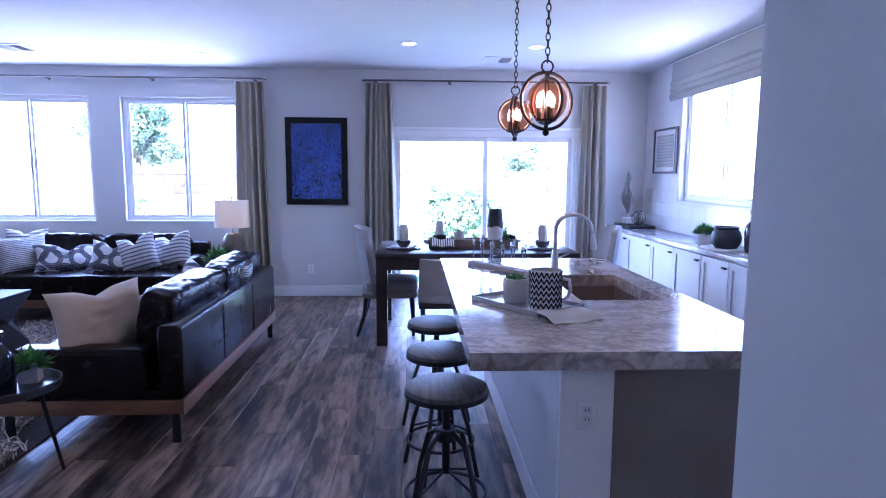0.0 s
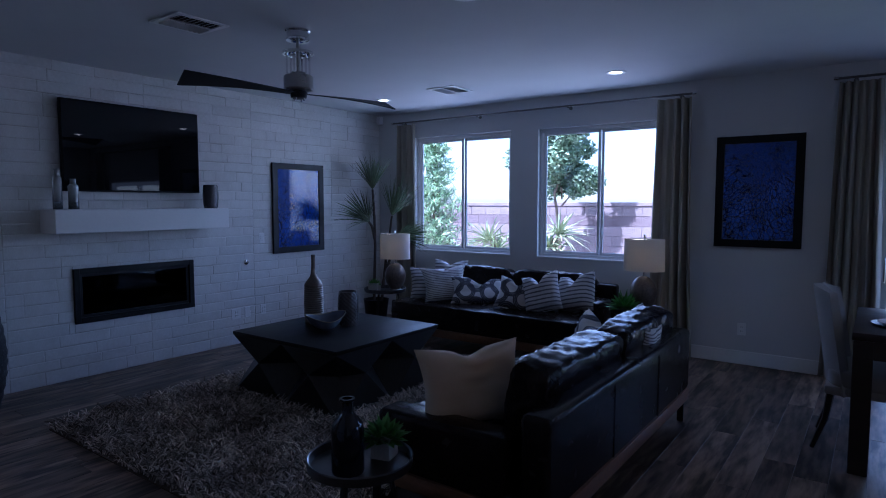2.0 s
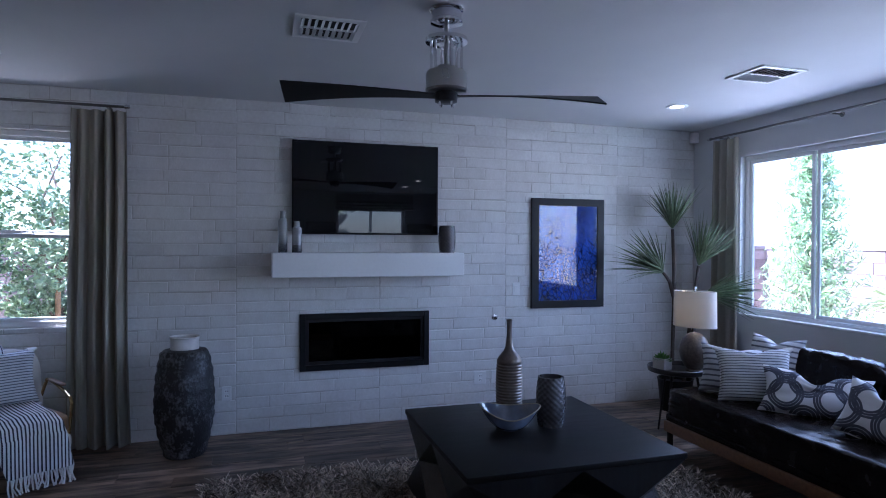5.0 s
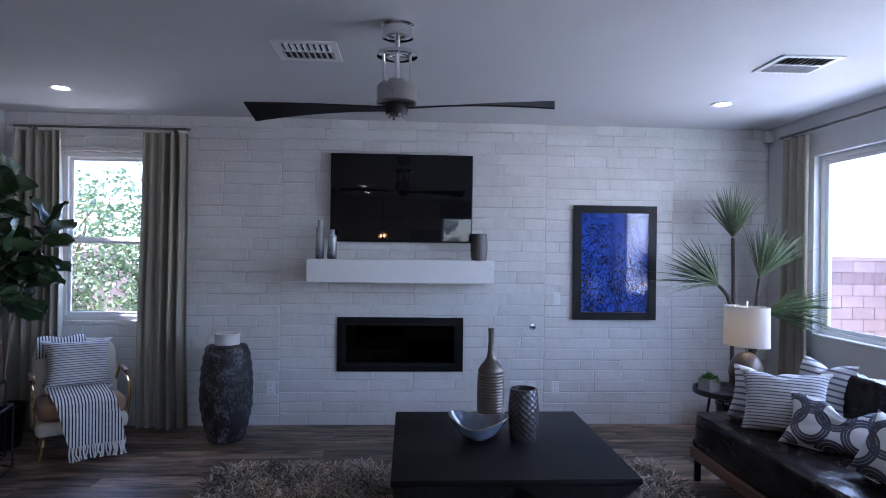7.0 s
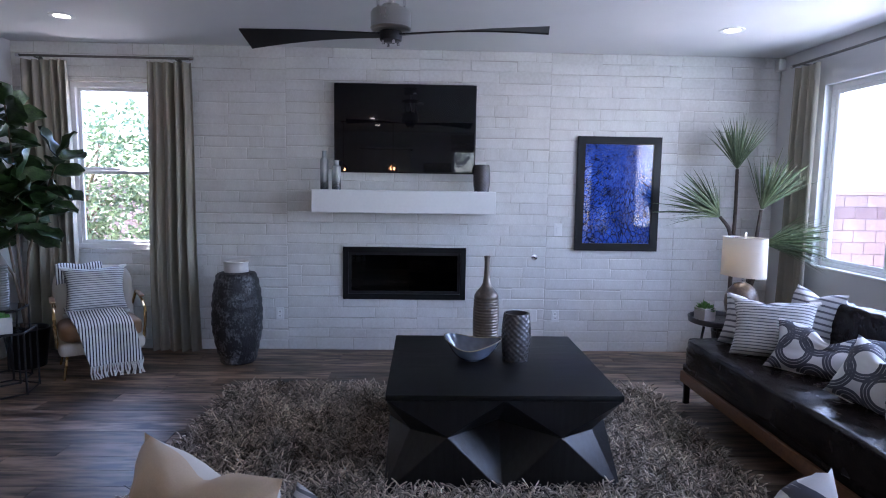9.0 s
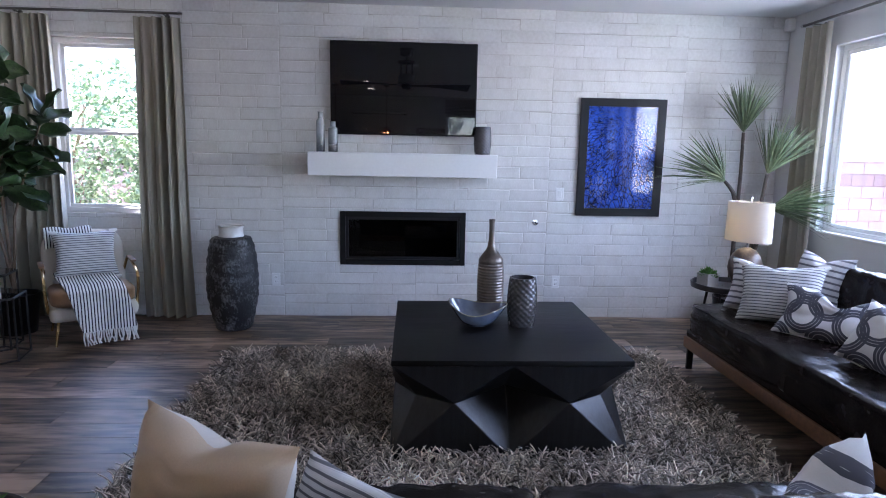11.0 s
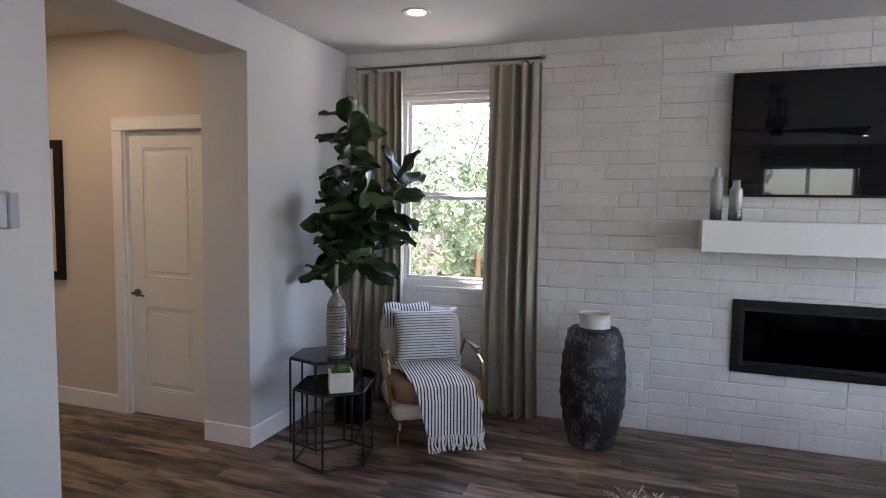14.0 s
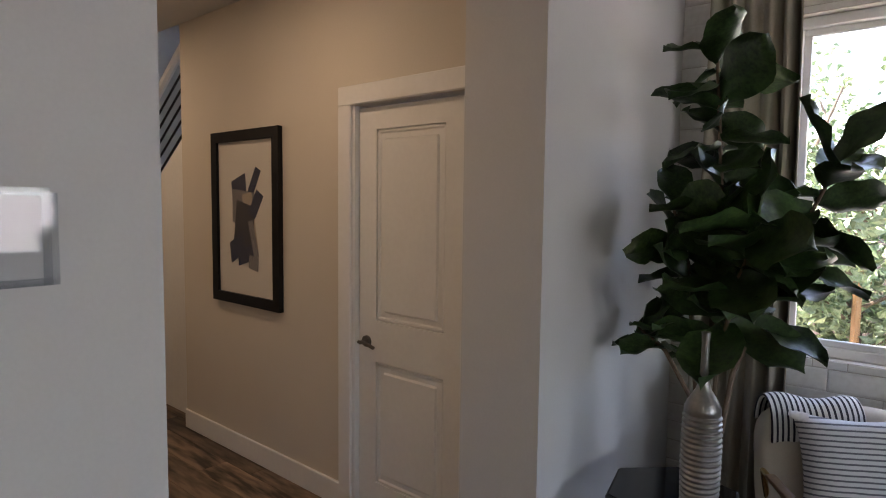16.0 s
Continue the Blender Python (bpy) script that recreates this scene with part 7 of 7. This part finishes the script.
def zigzag_mug():
    th = thing("utensil_crock", "white crock with black zigzag chevron bands and a handle", "mug", pose(0.99, 2.85, IZ + 0.006))
    r, h = 0.073, 0.185
    part("body", lathe([(0, 0), (r - 0.004, 0), (r, 0.005), (r, h - 0.004), (r - 0.003, h), (r - 0.008, h), (r - 0.008, 0.012), (0, 0.010)], 48), M_WHITECLAY, th)
    black = M_BLACK
    for k in range(6):
        bm = bmesh.new()
        z0 = 0.014 + k * 0.0275
        n = 40
        prev = None
        first = None
        for i in range(n + 1):
            a = 2 * math.pi * i / n
            z = z0 + (0.020 if i % 2 else 0.0)
            cur = [bm.verts.new((rr * math.cos(a), rr * math.sin(a), zz)) for rr, zz in ((r + 0.0002, z), (r + 0.0022, z), (r + 0.0022, z + 0.013), (r + 0.0002, z + 0.013))]
            if prev:
                for j in range(4):
                    bm.faces.new((prev[j], prev[(j + 1) % 4], cur[(j + 1) % 4], cur[j]))
            prev = cur
        part("zigzag_band", bm, black, th, "black zigzag band", smooth=0)
    part("handle", tube([(r, 0.0, h * 0.78), (r + 0.035, 0, h * 0.74), (r + 0.042, 0, h * 0.5), (r + 0.03, 0, h * 0.3), (r, 0, h * 0.24)], 0.008, 8), M_WHITECLAY, th)


zigzag_mug()
cl = thing("tea_towel", "folded white tea towel under the crock on the island", "towel", pose(1.06, 2.70, IZ, 0, 0, 20))
part("cloth", sheet(lambda u, v: ((u - 0.5) * 0.24, (v - 0.5) * 0.16, 0.004 + (0.022 if v > 0.4 else 0.022 * v / 0.4) + 0.003 * math.sin(9 * u)), 14, 8, 0.004), M_CREAM, cl, smooth=60)


def cutlery_rack():
    th = thing("utensil_rack", "low wooden rack holding upright forks and spoons on the island", "utensil rack", pose(0.95, 4.05, IZ, 0, 0, -58))
    part("rail", box(-0.30, 0.30, -0.035, 0.035, 0, 0.028, 0.004, 1), mat("rack_wood", (0.30, 0.24, 0.20), 0.6, vary=0.2, stretch=(1, 8, 8), bump=0.2), th)
    rnd = random.Random(4)
    for i in range(11):
        x = -0.26 + i * 0.052
        h = 0.13 + 0.02 * (i % 3)
        y = 0.012 if i % 2 else -0.012
        bm = cyl((x, y, 0.028), (x + rnd.uniform(-0.006, 0.006), y, h), 0.0035, seg=6)
        if i % 2:
            lathe([(0, -0.022), (0.010, -0.015), (0.013, 0), (0.009, 0.018), (0, 0.024)], 10, bm, at=(x, y, h + 0.02))
        else:
            box(x - 0.011, x + 0.011, y - 0.002, y + 0.002, h - 0.004, h + 0.012, 0.001, 1, bm)
            for t in (-0.009, -0.003, 0.003, 0.009):
                cyl((x + t, y, h + 0.010), (x + t, y, h + 0.045), 0.0016, seg=5, bm=bm)
        part("utensil", bm, M_CHROME, th)


cutlery_rack()
ol = thing("power_outlet", "white wall outlet on the island's corner post", "outlet", pose(1.035, 2.31, 0.555), "power outlets")
part("plate", box(-0.038, 0.038, -0.006, -0.0005, 0, 0.118, 0.003, 1), M_PLATE, ol)
for z in (0.03, 0.066):
    part("socket", box(-0.017, 0.017, -0.0085, -0.006, z, z + 0.028, 0.003, 1), M_PLATE, ol)
    part("slot", box(-0.008, -0.005, -0.0092, -0.0084, z + 0.010, z + 0.020), M_SLOT, ol)
    part("slot", box(0.005, 0.008, -0.0092, -0.0084, z + 0.010, z + 0.020), M_SLOT, ol)

# ---- along the kitchen wall ----
sh = thing("roman_shade", "pale grey linen roman shade folded above the kitchen window", "roman shade", pose(EX, 5.88, 2.30))


def shade_face(u, v):
    z = 0.40 - 0.40 * v
    fold = 0.016 * abs(math.sin(math.pi * 3 * (v - 0.45) / 0.5)) if 0.45 < v < 0.95 else 0
    return (-0.055 - fold - 0.012 * v, (u - 0.5) * 1.80, z)


part("fabric", sheet(shade_face, 4, 40, 0.006), mat("shade_linen", (0.33, 0.32, 0.30), 0.9, vary=0.06, fine=220, bump=0.3), sh, smooth=60)
for s in (-1, 1):
    part("side_return", box(-0.055, -0.002, s * 0.896 - 0.004, s * 0.896 + 0.004, 0.05, 0.40), M_CURTAIN, sh)
part("head_rail", box(-0.055, -0.002, -0.89, 0.89, 0.36, 0.41), M_TRIM, sh)

M_SKETCH = bands(mat("sketch_print", (0.46, 0.45, 0.43), 0.8, vary=0.15, scale=9, fine=60, bump=0), [(0.0, (0.6, 0.6, 0.6)), (0.4, (1, 1, 1)), (1.0, (1, 1, 1))], 9, "Z", distort=3.0)
M_PEWTERFRAME = mat("grey_frame", (0.10, 0.095, 0.095), 0.4, metal=0.4, vary=0.15, bump=0.05)
picture(pose(EX, 6.965, 1.525, 0, 0, -90), 0.61, 0.505, M_SKETCH, "pale sketch in a thin dark grey frame", 0.022, 0.05, M_PEWTERFRAME)
picture(pose(EX, 4.66, 1.525, 0, 0, -90), 0.66, 0.52, M_SKETCH, "pale sketch in a thin dark grey frame", 0.022, 0.06, M_PEWTERFRAME)

uc = thing("wall_cabinet", "pale grey upper kitchen cabinet with a crown moulding", "cabinet", pose(EX, 2.9, 1.34))
part("body", box(-0.33, -0.001, 0.0, 1.15, 0, 0.98), M_CABINET, uc)
for k in range(2):
    p, q = 0.004 + 0.573 * k, 0.573 * (k + 1)
    bm = box(-0.34, -0.331, p, q, 0.004, 0.97)
    for e in cells(p, q, 0.004, 0.97, [(p + 0.06, q - 0.06, 0.064, 0.91)]):
        box(-0.35, -0.34, *e, bm=bm)
    part("door", bm, M_CABINET, uc, smooth=0)
part("crown", box(-0.40, -0.001, -0.0, 1.20, 0.985, 1.04, 0.012, 2), M_CABINET, uc)

kt = thing("counter_tray", "black oval tray on the stone counter", "tray", pose(3.0, 7.2, 0.89))
part("tray", box(-0.16, 0.16, -0.26, 0.26, 0, 0.04, 0.012, 2), M_BLACK, kt)
sc = thing("sculpture", "tall silver wavy leaf-shaped sculpture on a white block", "sculpture", pose(2.98, 7.33, 0.93))
part("block", box(-0.06, 0.06, -0.07, 0.07, 0, 0.07, 0.006, 1), M_WHITECLAY, sc)


def flame(u, v):
    w = 0.16 * math.sin(math.pi * (0.06 + 0.90 * v)) ** 0.8
    return (0.05 * math.sin(5 * v + 2 * u), (u - 0.5) * w + 0.05 * math.sin(4.5 * v), 0.07 + 0.52 * v + 0.04 * math.sin(6 * u))


part("blade", sheet(flame, 14, 28, 0.012), M_NICKEL, sc, "curved silver blade", smooth=70)
od = thing("wire_orb", "small dark wire orb ornament on the black tray", "ornament", pose(3.0, 7.06, 0.93))
for k in range(5):
    part("hoop", ring((0, 0, 0.085), 0.08, 0.004, "Y", 28, turn=k * 0.628), M_TRAYMETAL, od)
bd = thing("round_board", "round pale marble board on the counter", "board", pose(3.02, 5.12, 0.89))
part("board", lathe([(0, 0), (0.20, 0), (0.205, 0.006), (0.20, 0.013), (0, 0.013)], 44), M_WHITECLAY, bd)
pt = thing("black_pot", "squat matte black pot on the marble board", "pot", pose(3.0, 5.08, 0.903))
part("pot", lathe([(0, 0), (0.085, 0), (0.115, 0.04), (0.12, 0.09), (0.105, 0.14), (0.09, 0.155), (0.098, 0.175), (0.09, 0.178), (0.08, 0.155), (0, 0.15)], 40), mat("matte_black_clay", (0.015, 0.016, 0.022), 0.45, vary=0.2, bump=0.1), pt)
lt = thing("lantern_vase", "smoked glass lidded jar on the counter", "jar", pose(3.12, 4.84, 0.89))
part("body", lathe([(0, 0), (0.075, 0), (0.085, 0.02), (0.09, 0.17), (0.08, 0.22), (0.045, 0.26), (0.04, 0.30), (0.055, 0.31), (0.055, 0.345), (0.04, 0.35), (0, 0.35)], 36), mat("smoked_jar", (0.03, 0.03, 0.035), 0.12, vary=0.2, bump=0), lt)
potted_succulent(pose(2.98, 5.42, 0.89), 0.12, 0.13, "leafy green herb in a grey cement pot", True, 8, 0.07, 80)


# ---- plates on the walls ----
def plate(m, kind_of, label, w=0.075, h=0.118):
    """Local: x along the wall, front at -y, centre at 0."""
    th = thing("power_outlet" if kind_of == "outlet" else "light_switch" if kind_of == "switch" else "wall_plate", label, "wall plate", m, "wall plates")
    part("plate", box(-w / 2, w / 2, -0.006, -0.0005, -h / 2, h / 2, 0.003, 1), M_PLATE, th)
    if kind_of == "outlet":
        for z in (-0.019, 0.019):
            part("socket", box(-0.017, 0.017, -0.0085, -0.006, z - 0.014, z + 0.014, 0.003, 1), M_PLATE, th)
            for x in (-0.0065, 0.0065):
                part("slot", box(x - 0.0013, x + 0.0013, -0.0092, -0.0084, z - 0.005, z + 0.006), M_SLOT, th)
    elif kind_of == "switch":
        n = max(1, round((w - 0.03) / 0.046))
        for k in range(n):
            x = (k - (n - 1) / 2) * 0.046
            part("rocker", box(-0.0165, 0.0165, -0.004, 0.0015, -0.033, 0.033, 0.002, 1), M_PLATE, th, at=Matrix.Translation((x, -0.006, 0)) @ Matrix.Rotation(radians(4), 4, "X"))
    return th


W = lambda y, z: pose(WX + 0.002, y, z, 0, 0, 90)
plate(W(5.60, 1.15), "switch", "white light switch on the brick wall")
plate(W(5.60, 0.338), "outlet", "white power outlet low on the brick wall")
plate(W(5.39, 0.337), "blank", "white blank wall plate low on the brick wall")
plate(W(5.244, 0.335), "outlet", "white power outlet low on the brick wall", 0.12)
plate(W(3.04, 0.34), "outlet", "white power outlet low on the brick wall")
plate(pose(-0.873, BY, 0.34), "outlet", "white power outlet low on the grey wall")
S = lambda x, z: pose(x, SY, z, 0, 0, 180)
plate(S(-2.595, 1.15), "switch", "white double light switch beside the hallway opening", 0.122, 0.118)
plate(S(-2.41, 1.15), "switch", "white light switch beside the hallway opening", 0.075, 0.118)
plate(S(-2.472, 1.20), "blank", "small white sensor plate beside the light switch", 0.042, 0.075)
kn = thing("gas_key_valve", "round chrome gas key valve on the brick wall", "valve", W(5.387, 0.892))
part("escutcheon", lathe([(0, 0), (0.028, 0), (0.030, 0.004), (0.026, 0.009), (0.012, 0.011), (0, 0.011)], 24), M_CHROME, kn, at=Matrix.Rotation(radians(90), 4, "X"))
part("key_hole", cyl((0, -0.010, 0), (0, -0.0125, 0), 0.008, seg=12), M_SLOT, kn)

# ---- thermostat in its clear guard ----
ts = thing("thermostat", "white wall thermostat with a blue-grey display reading 77", "thermostat", S(-2.635, 1.52))
part("body", box(-0.072, 0.072, -0.026, -0.001, -0.052, 0.052, 0.006, 2), M_PLATE, ts)
part("display", box(-0.062, 0.050, -0.0275, -0.0255, -0.034, 0.040, 0.001, 1), mat("display_glass", (0.15, 0.22, 0.29), 0.12, vary=0.1, bump=0), ts, "blue-grey display")
tx = bpy.data.curves.new("reading", "FONT")
tx.body, tx.size, tx.extrude, tx.align_x = "77", 0.026, 0.0003, "CENTER"
rd = new("reading", tx)
rd.data.materials.append(M_PLATE)
rd.parent = ts
rd.matrix_local = Matrix.Translation((0.022, -0.0282, -0.008)) @ Matrix.Rotation(radians(90), 4, "X")
tg = thing("thermostat_guard", "clear acrylic lock box over the thermostat", "guard", S(-2.655, 1.522))
acr = pane_glass("acrylic", (0.94, 0.95, 0.96))
bm = box(-0.118, 0.118, -0.066, -0.063, -0.068, 0.068)
for a, b, c, d in ((-0.118, 0.118, 0.065, 0.068), (-0.118, 0.118, -0.068, -0.065), (-0.118, -0.115, -0.065, 0.065), (0.115, 0.118, -0.065, 0.065)):
    part("cover_side", box(a, b, -0.0625, -0.002, c, d), acr, tg, smooth=0).visible_shadow = False
g = part("cover", bm, acr, tg, "clear acrylic cover", smooth=0)
g.visible_shadow = False
bm = bmesh.new()
for p, q, r, s in cells(-0.126, 0.126, -0.076, 0.076, [(-0.114, 0.114, -0.064, 0.064)]):
    box(p, q, -0.006, -0.001, r, s, bm=bm)
g = part("base_flange", bm, pane_glass("acrylic_edge", (0.91, 0.92, 0.93)), tg, smooth=0)
bm = cyl((-0.10, -0.066, 0.0), (-0.10, -0.086, 0.0), 0.009, seg=14)
box(-0.125, -0.094, -0.080, -0.076, -0.004, 0.004, bm=bm)
part("lock", bm, M_CHROME, tg, "small chrome key lock")


# ---- hallway picture: cut-paper abstract ----
def paper_shapes(th, i):
    cols = [mat("paper_navy", (0.018, 0.024, 0.06), 0.7, vary=0.15, bump=0.05), mat("paper_grey", (0.20, 0.19, 0.20), 0.7, vary=0.2, bump=0.05), mat("paper_ink", (0.03, 0.028, 0.04), 0.7, vary=0.2, bump=0.05), mat("paper_tan", (0.42, 0.35, 0.28), 0.7, vary=0.1, bump=0.05)]
    for k, (x, z, w, h, a, c) in enumerate(((-0.07, 0.66, 0.16, 0.20, -18, 0), (0.10, 0.72, 0.06, 0.20, 25, 0), (-0.02, 0.58, 0.24, 0.20, 6, 1), (0.06, 0.50, 0.10, 0.34, -10, 3), (-0.03, 0.46, 0.20, 0.30, 12, 2), (0.13, 0.60, 0.08, 0.16, 30, 0), (-0.10, 0.34, 0.16, 0.12, -25, 0), (0.01, 0.30, 0.20, 0.09, -15, 0), (0.08, 0.26, 0.10, 0.08, 10, 1), (0.10, 0.40, 0.05, 0.22, -8, 1))):
        bm = box(-w / 2, w / 2, -0.0005, 0.0005, -h / 2, h / 2)
        for v in bm.verts:
            v.co.x += 0.02 * math.sin(17 * v.co.z + k)
        part("paper_shape", bm, cols[c], th, at=Matrix.Translation((x * 0.9, -0.0155 - 0.0003 * k, z)) @ Matrix.Rotation(radians(a), 4, "Y"), smooth=0)


picture(pose(-4.425, -1.40, 0.955, 0, 0, 90), 0.72, 1.035, mat("ivory_paper", (0.66, 0.63, 0.58), 0.8, vary=0.03, bump=0.03), "abstract of dark cut-paper shapes on ivory in a black frame", 0.062, 0.0, None, paper_shapes)


# ---- stairs at the end of the hallway ----
def stairs():
    th = thing("staircase", "carpeted stairs rising behind a white stringer", "stairs", kind="structure")
    carpet = mat("stair_carpet", (0.36, 0.33, 0.30), 0.95, vary=0.1, fine=120, bump=0.4)
    for i in range(12):
        y = -4.9 + 0.26 * i
        part("step", box(-5.7, -4.66, y, y + 0.27, 0.18 * i, 0.18 * (i + 1), 0.01, 1), carpet, th)
    bm = bmesh.new()
    pts = [(-4.9, 0.0), (-4.9, 0.30), (-2.2, 2.17), (-2.2, 0.0)]
    lo = [bm.verts.new((-4.66, y, z)) for y, z in pts]
    hi = [bm.verts.new((-4.54, y, z)) for y, z in pts]
    bm.faces.new(lo[::-1])
    bm.faces.new(hi)
    for k in range(4):
        bm.faces.new((lo[k], lo[(k + 1) % 4], hi[(k + 1) % 4], hi[k]))
    part("stringer", bm, M_TRIM, th, "white painted stringer", smooth=0)
    rl = thing("stair_railing", "white stair rail with dark bars along the slope", "railing", kind="structure")
    s = 0.693

    def at(y, h):
        return (-4.60, y, 0.30 + s * (y + 4.9) + h)
    part("top_rail", tube([at(-4.85, 0.72), at(-2.22, 0.72)], 0.032, 8), M_TRIM, rl)
    for k in range(5):
        part("bar", tube([at(-4.85, 0.12 + 0.11 * k), at(-2.22, 0.12 + 0.11 * k)], 0.009, 8), M_BLACKMETAL, rl)
    for y in (-4.85, -3.55, -2.25):
        p = at(y, -0.05)
        part("post", box(p[0] - 0.035, p[0] + 0.035, y - 0.035, y + 0.035, p[2], p[2] + 0.82, 0.004, 1), M_TRIM, rl)


stairs()


feature_wall()


# ---- floor planks ----
def plank_material():
    m = mat("plank_wood", (0.055, 0.037, 0.026), 0.40, vary=0.5, scale=2.0, fine=5.5, stretch=(5.0, 0.8, 1), bump=0.25, spec=0.42, second=(0.285, 0.205, 0.145), contrast=(0.41, 0.60), dist=0.0015)
    n, l = m.node_tree.nodes, m.node_tree.links
    oi = n.new("ShaderNodeObjectInfo")
    geo = n.new("ShaderNodeNewGeometry")
    add = n.new("ShaderNodeVectorMath")
    mul = n.new("ShaderNodeMath")
    mul.operation = "MULTIPLY_ADD"
    mul.inputs[1].default_value = 37.0
    l.new(oi.outputs["Random"], mul.inputs[0])
    isl = n.new("ShaderNodeMath")
    isl.operation = "MULTIPLY"
    isl.inputs[1].default_value = 53.0
    l.new(geo.outputs["Random Per Island"], isl.inputs[0])
    l.new(isl.outputs[0], mul.inputs[2])
    mp = [x for x in n if x.bl_idname == "ShaderNodeMapping"][0]
    tc = [x for x in n if x.bl_idname == "ShaderNodeTexCoord"][0]
    l.new(tc.outputs["Object"], add.inputs[0])
    l.new(mul.outputs[0], add.inputs[1])
    l.new(add.outputs[0], mp.inputs[0])
    return tone(m, 0.42)


def plank_floor():
    rnd = random.Random(5)
    m = plank_material()
    w, ln, gap = 0.172, 1.22, 0.0012

    def plank(a, b, x, y):
        bm = bmesh.new()
        e = 0.0012
        low = [bm.verts.new(p) for p in ((x, y, -0.011), (x + a, y, -0.011), (x + a, y + b, -0.011), (x, y + b, -0.011))]
        mid = [bm.verts.new(p) for p in ((x, y, -0.0012), (x + a, y, -0.0012), (x + a, y + b, -0.0012), (x, y + b, -0.0012))]
        top = [bm.verts.new(p) for p in ((x + e, y + e, 0), (x + a - e, y + e, 0), (x + a - e, y + b - e, 0), (x + e, y + b - e, 0))]
        bm.faces.new(top)
        for i in range(4):
            k = (i + 1) % 4
            bm.faces.new((low[i], low[k], mid[k], mid[i]))
            bm.faces.new((mid[i], mid[k], top[k], top[i]))
        return bm
    full = finish(plank(w - gap, ln - gap, 0, 0), "plank", m, 0)
    rest = bmesh.new()
    count = 0
    x = -6.2
    while x < EX:
        y = -5.0 - rnd.uniform(0, ln)
        x1 = min(x + w, EX)
        while y < BY:
            y1 = min(y + ln, BY)
            y0 = max(y, -5.0)
            if x1 - x > 0.02 and y1 - y0 > 0.03:
                if count < 296 and x1 - x > w - 1e-5 and y1 - y0 > ln - 1e-5 and -5.3 < x < 1.2 and 0.6 < y0:
                    ob = new("plank", full)
                    ob.parent = floor
                    ob.matrix_local = Matrix.Translation((x, y0, 0))
                    count += 1
                else:
                    join(rest, plank(x1 - x - gap, y1 - y0 - gap, x, y0))
            y += ln
        x += w
    tagged(part("planks", rest, m, floor, "grey-brown wood planks", smooth=0), kind="stuff")


plank_floor()
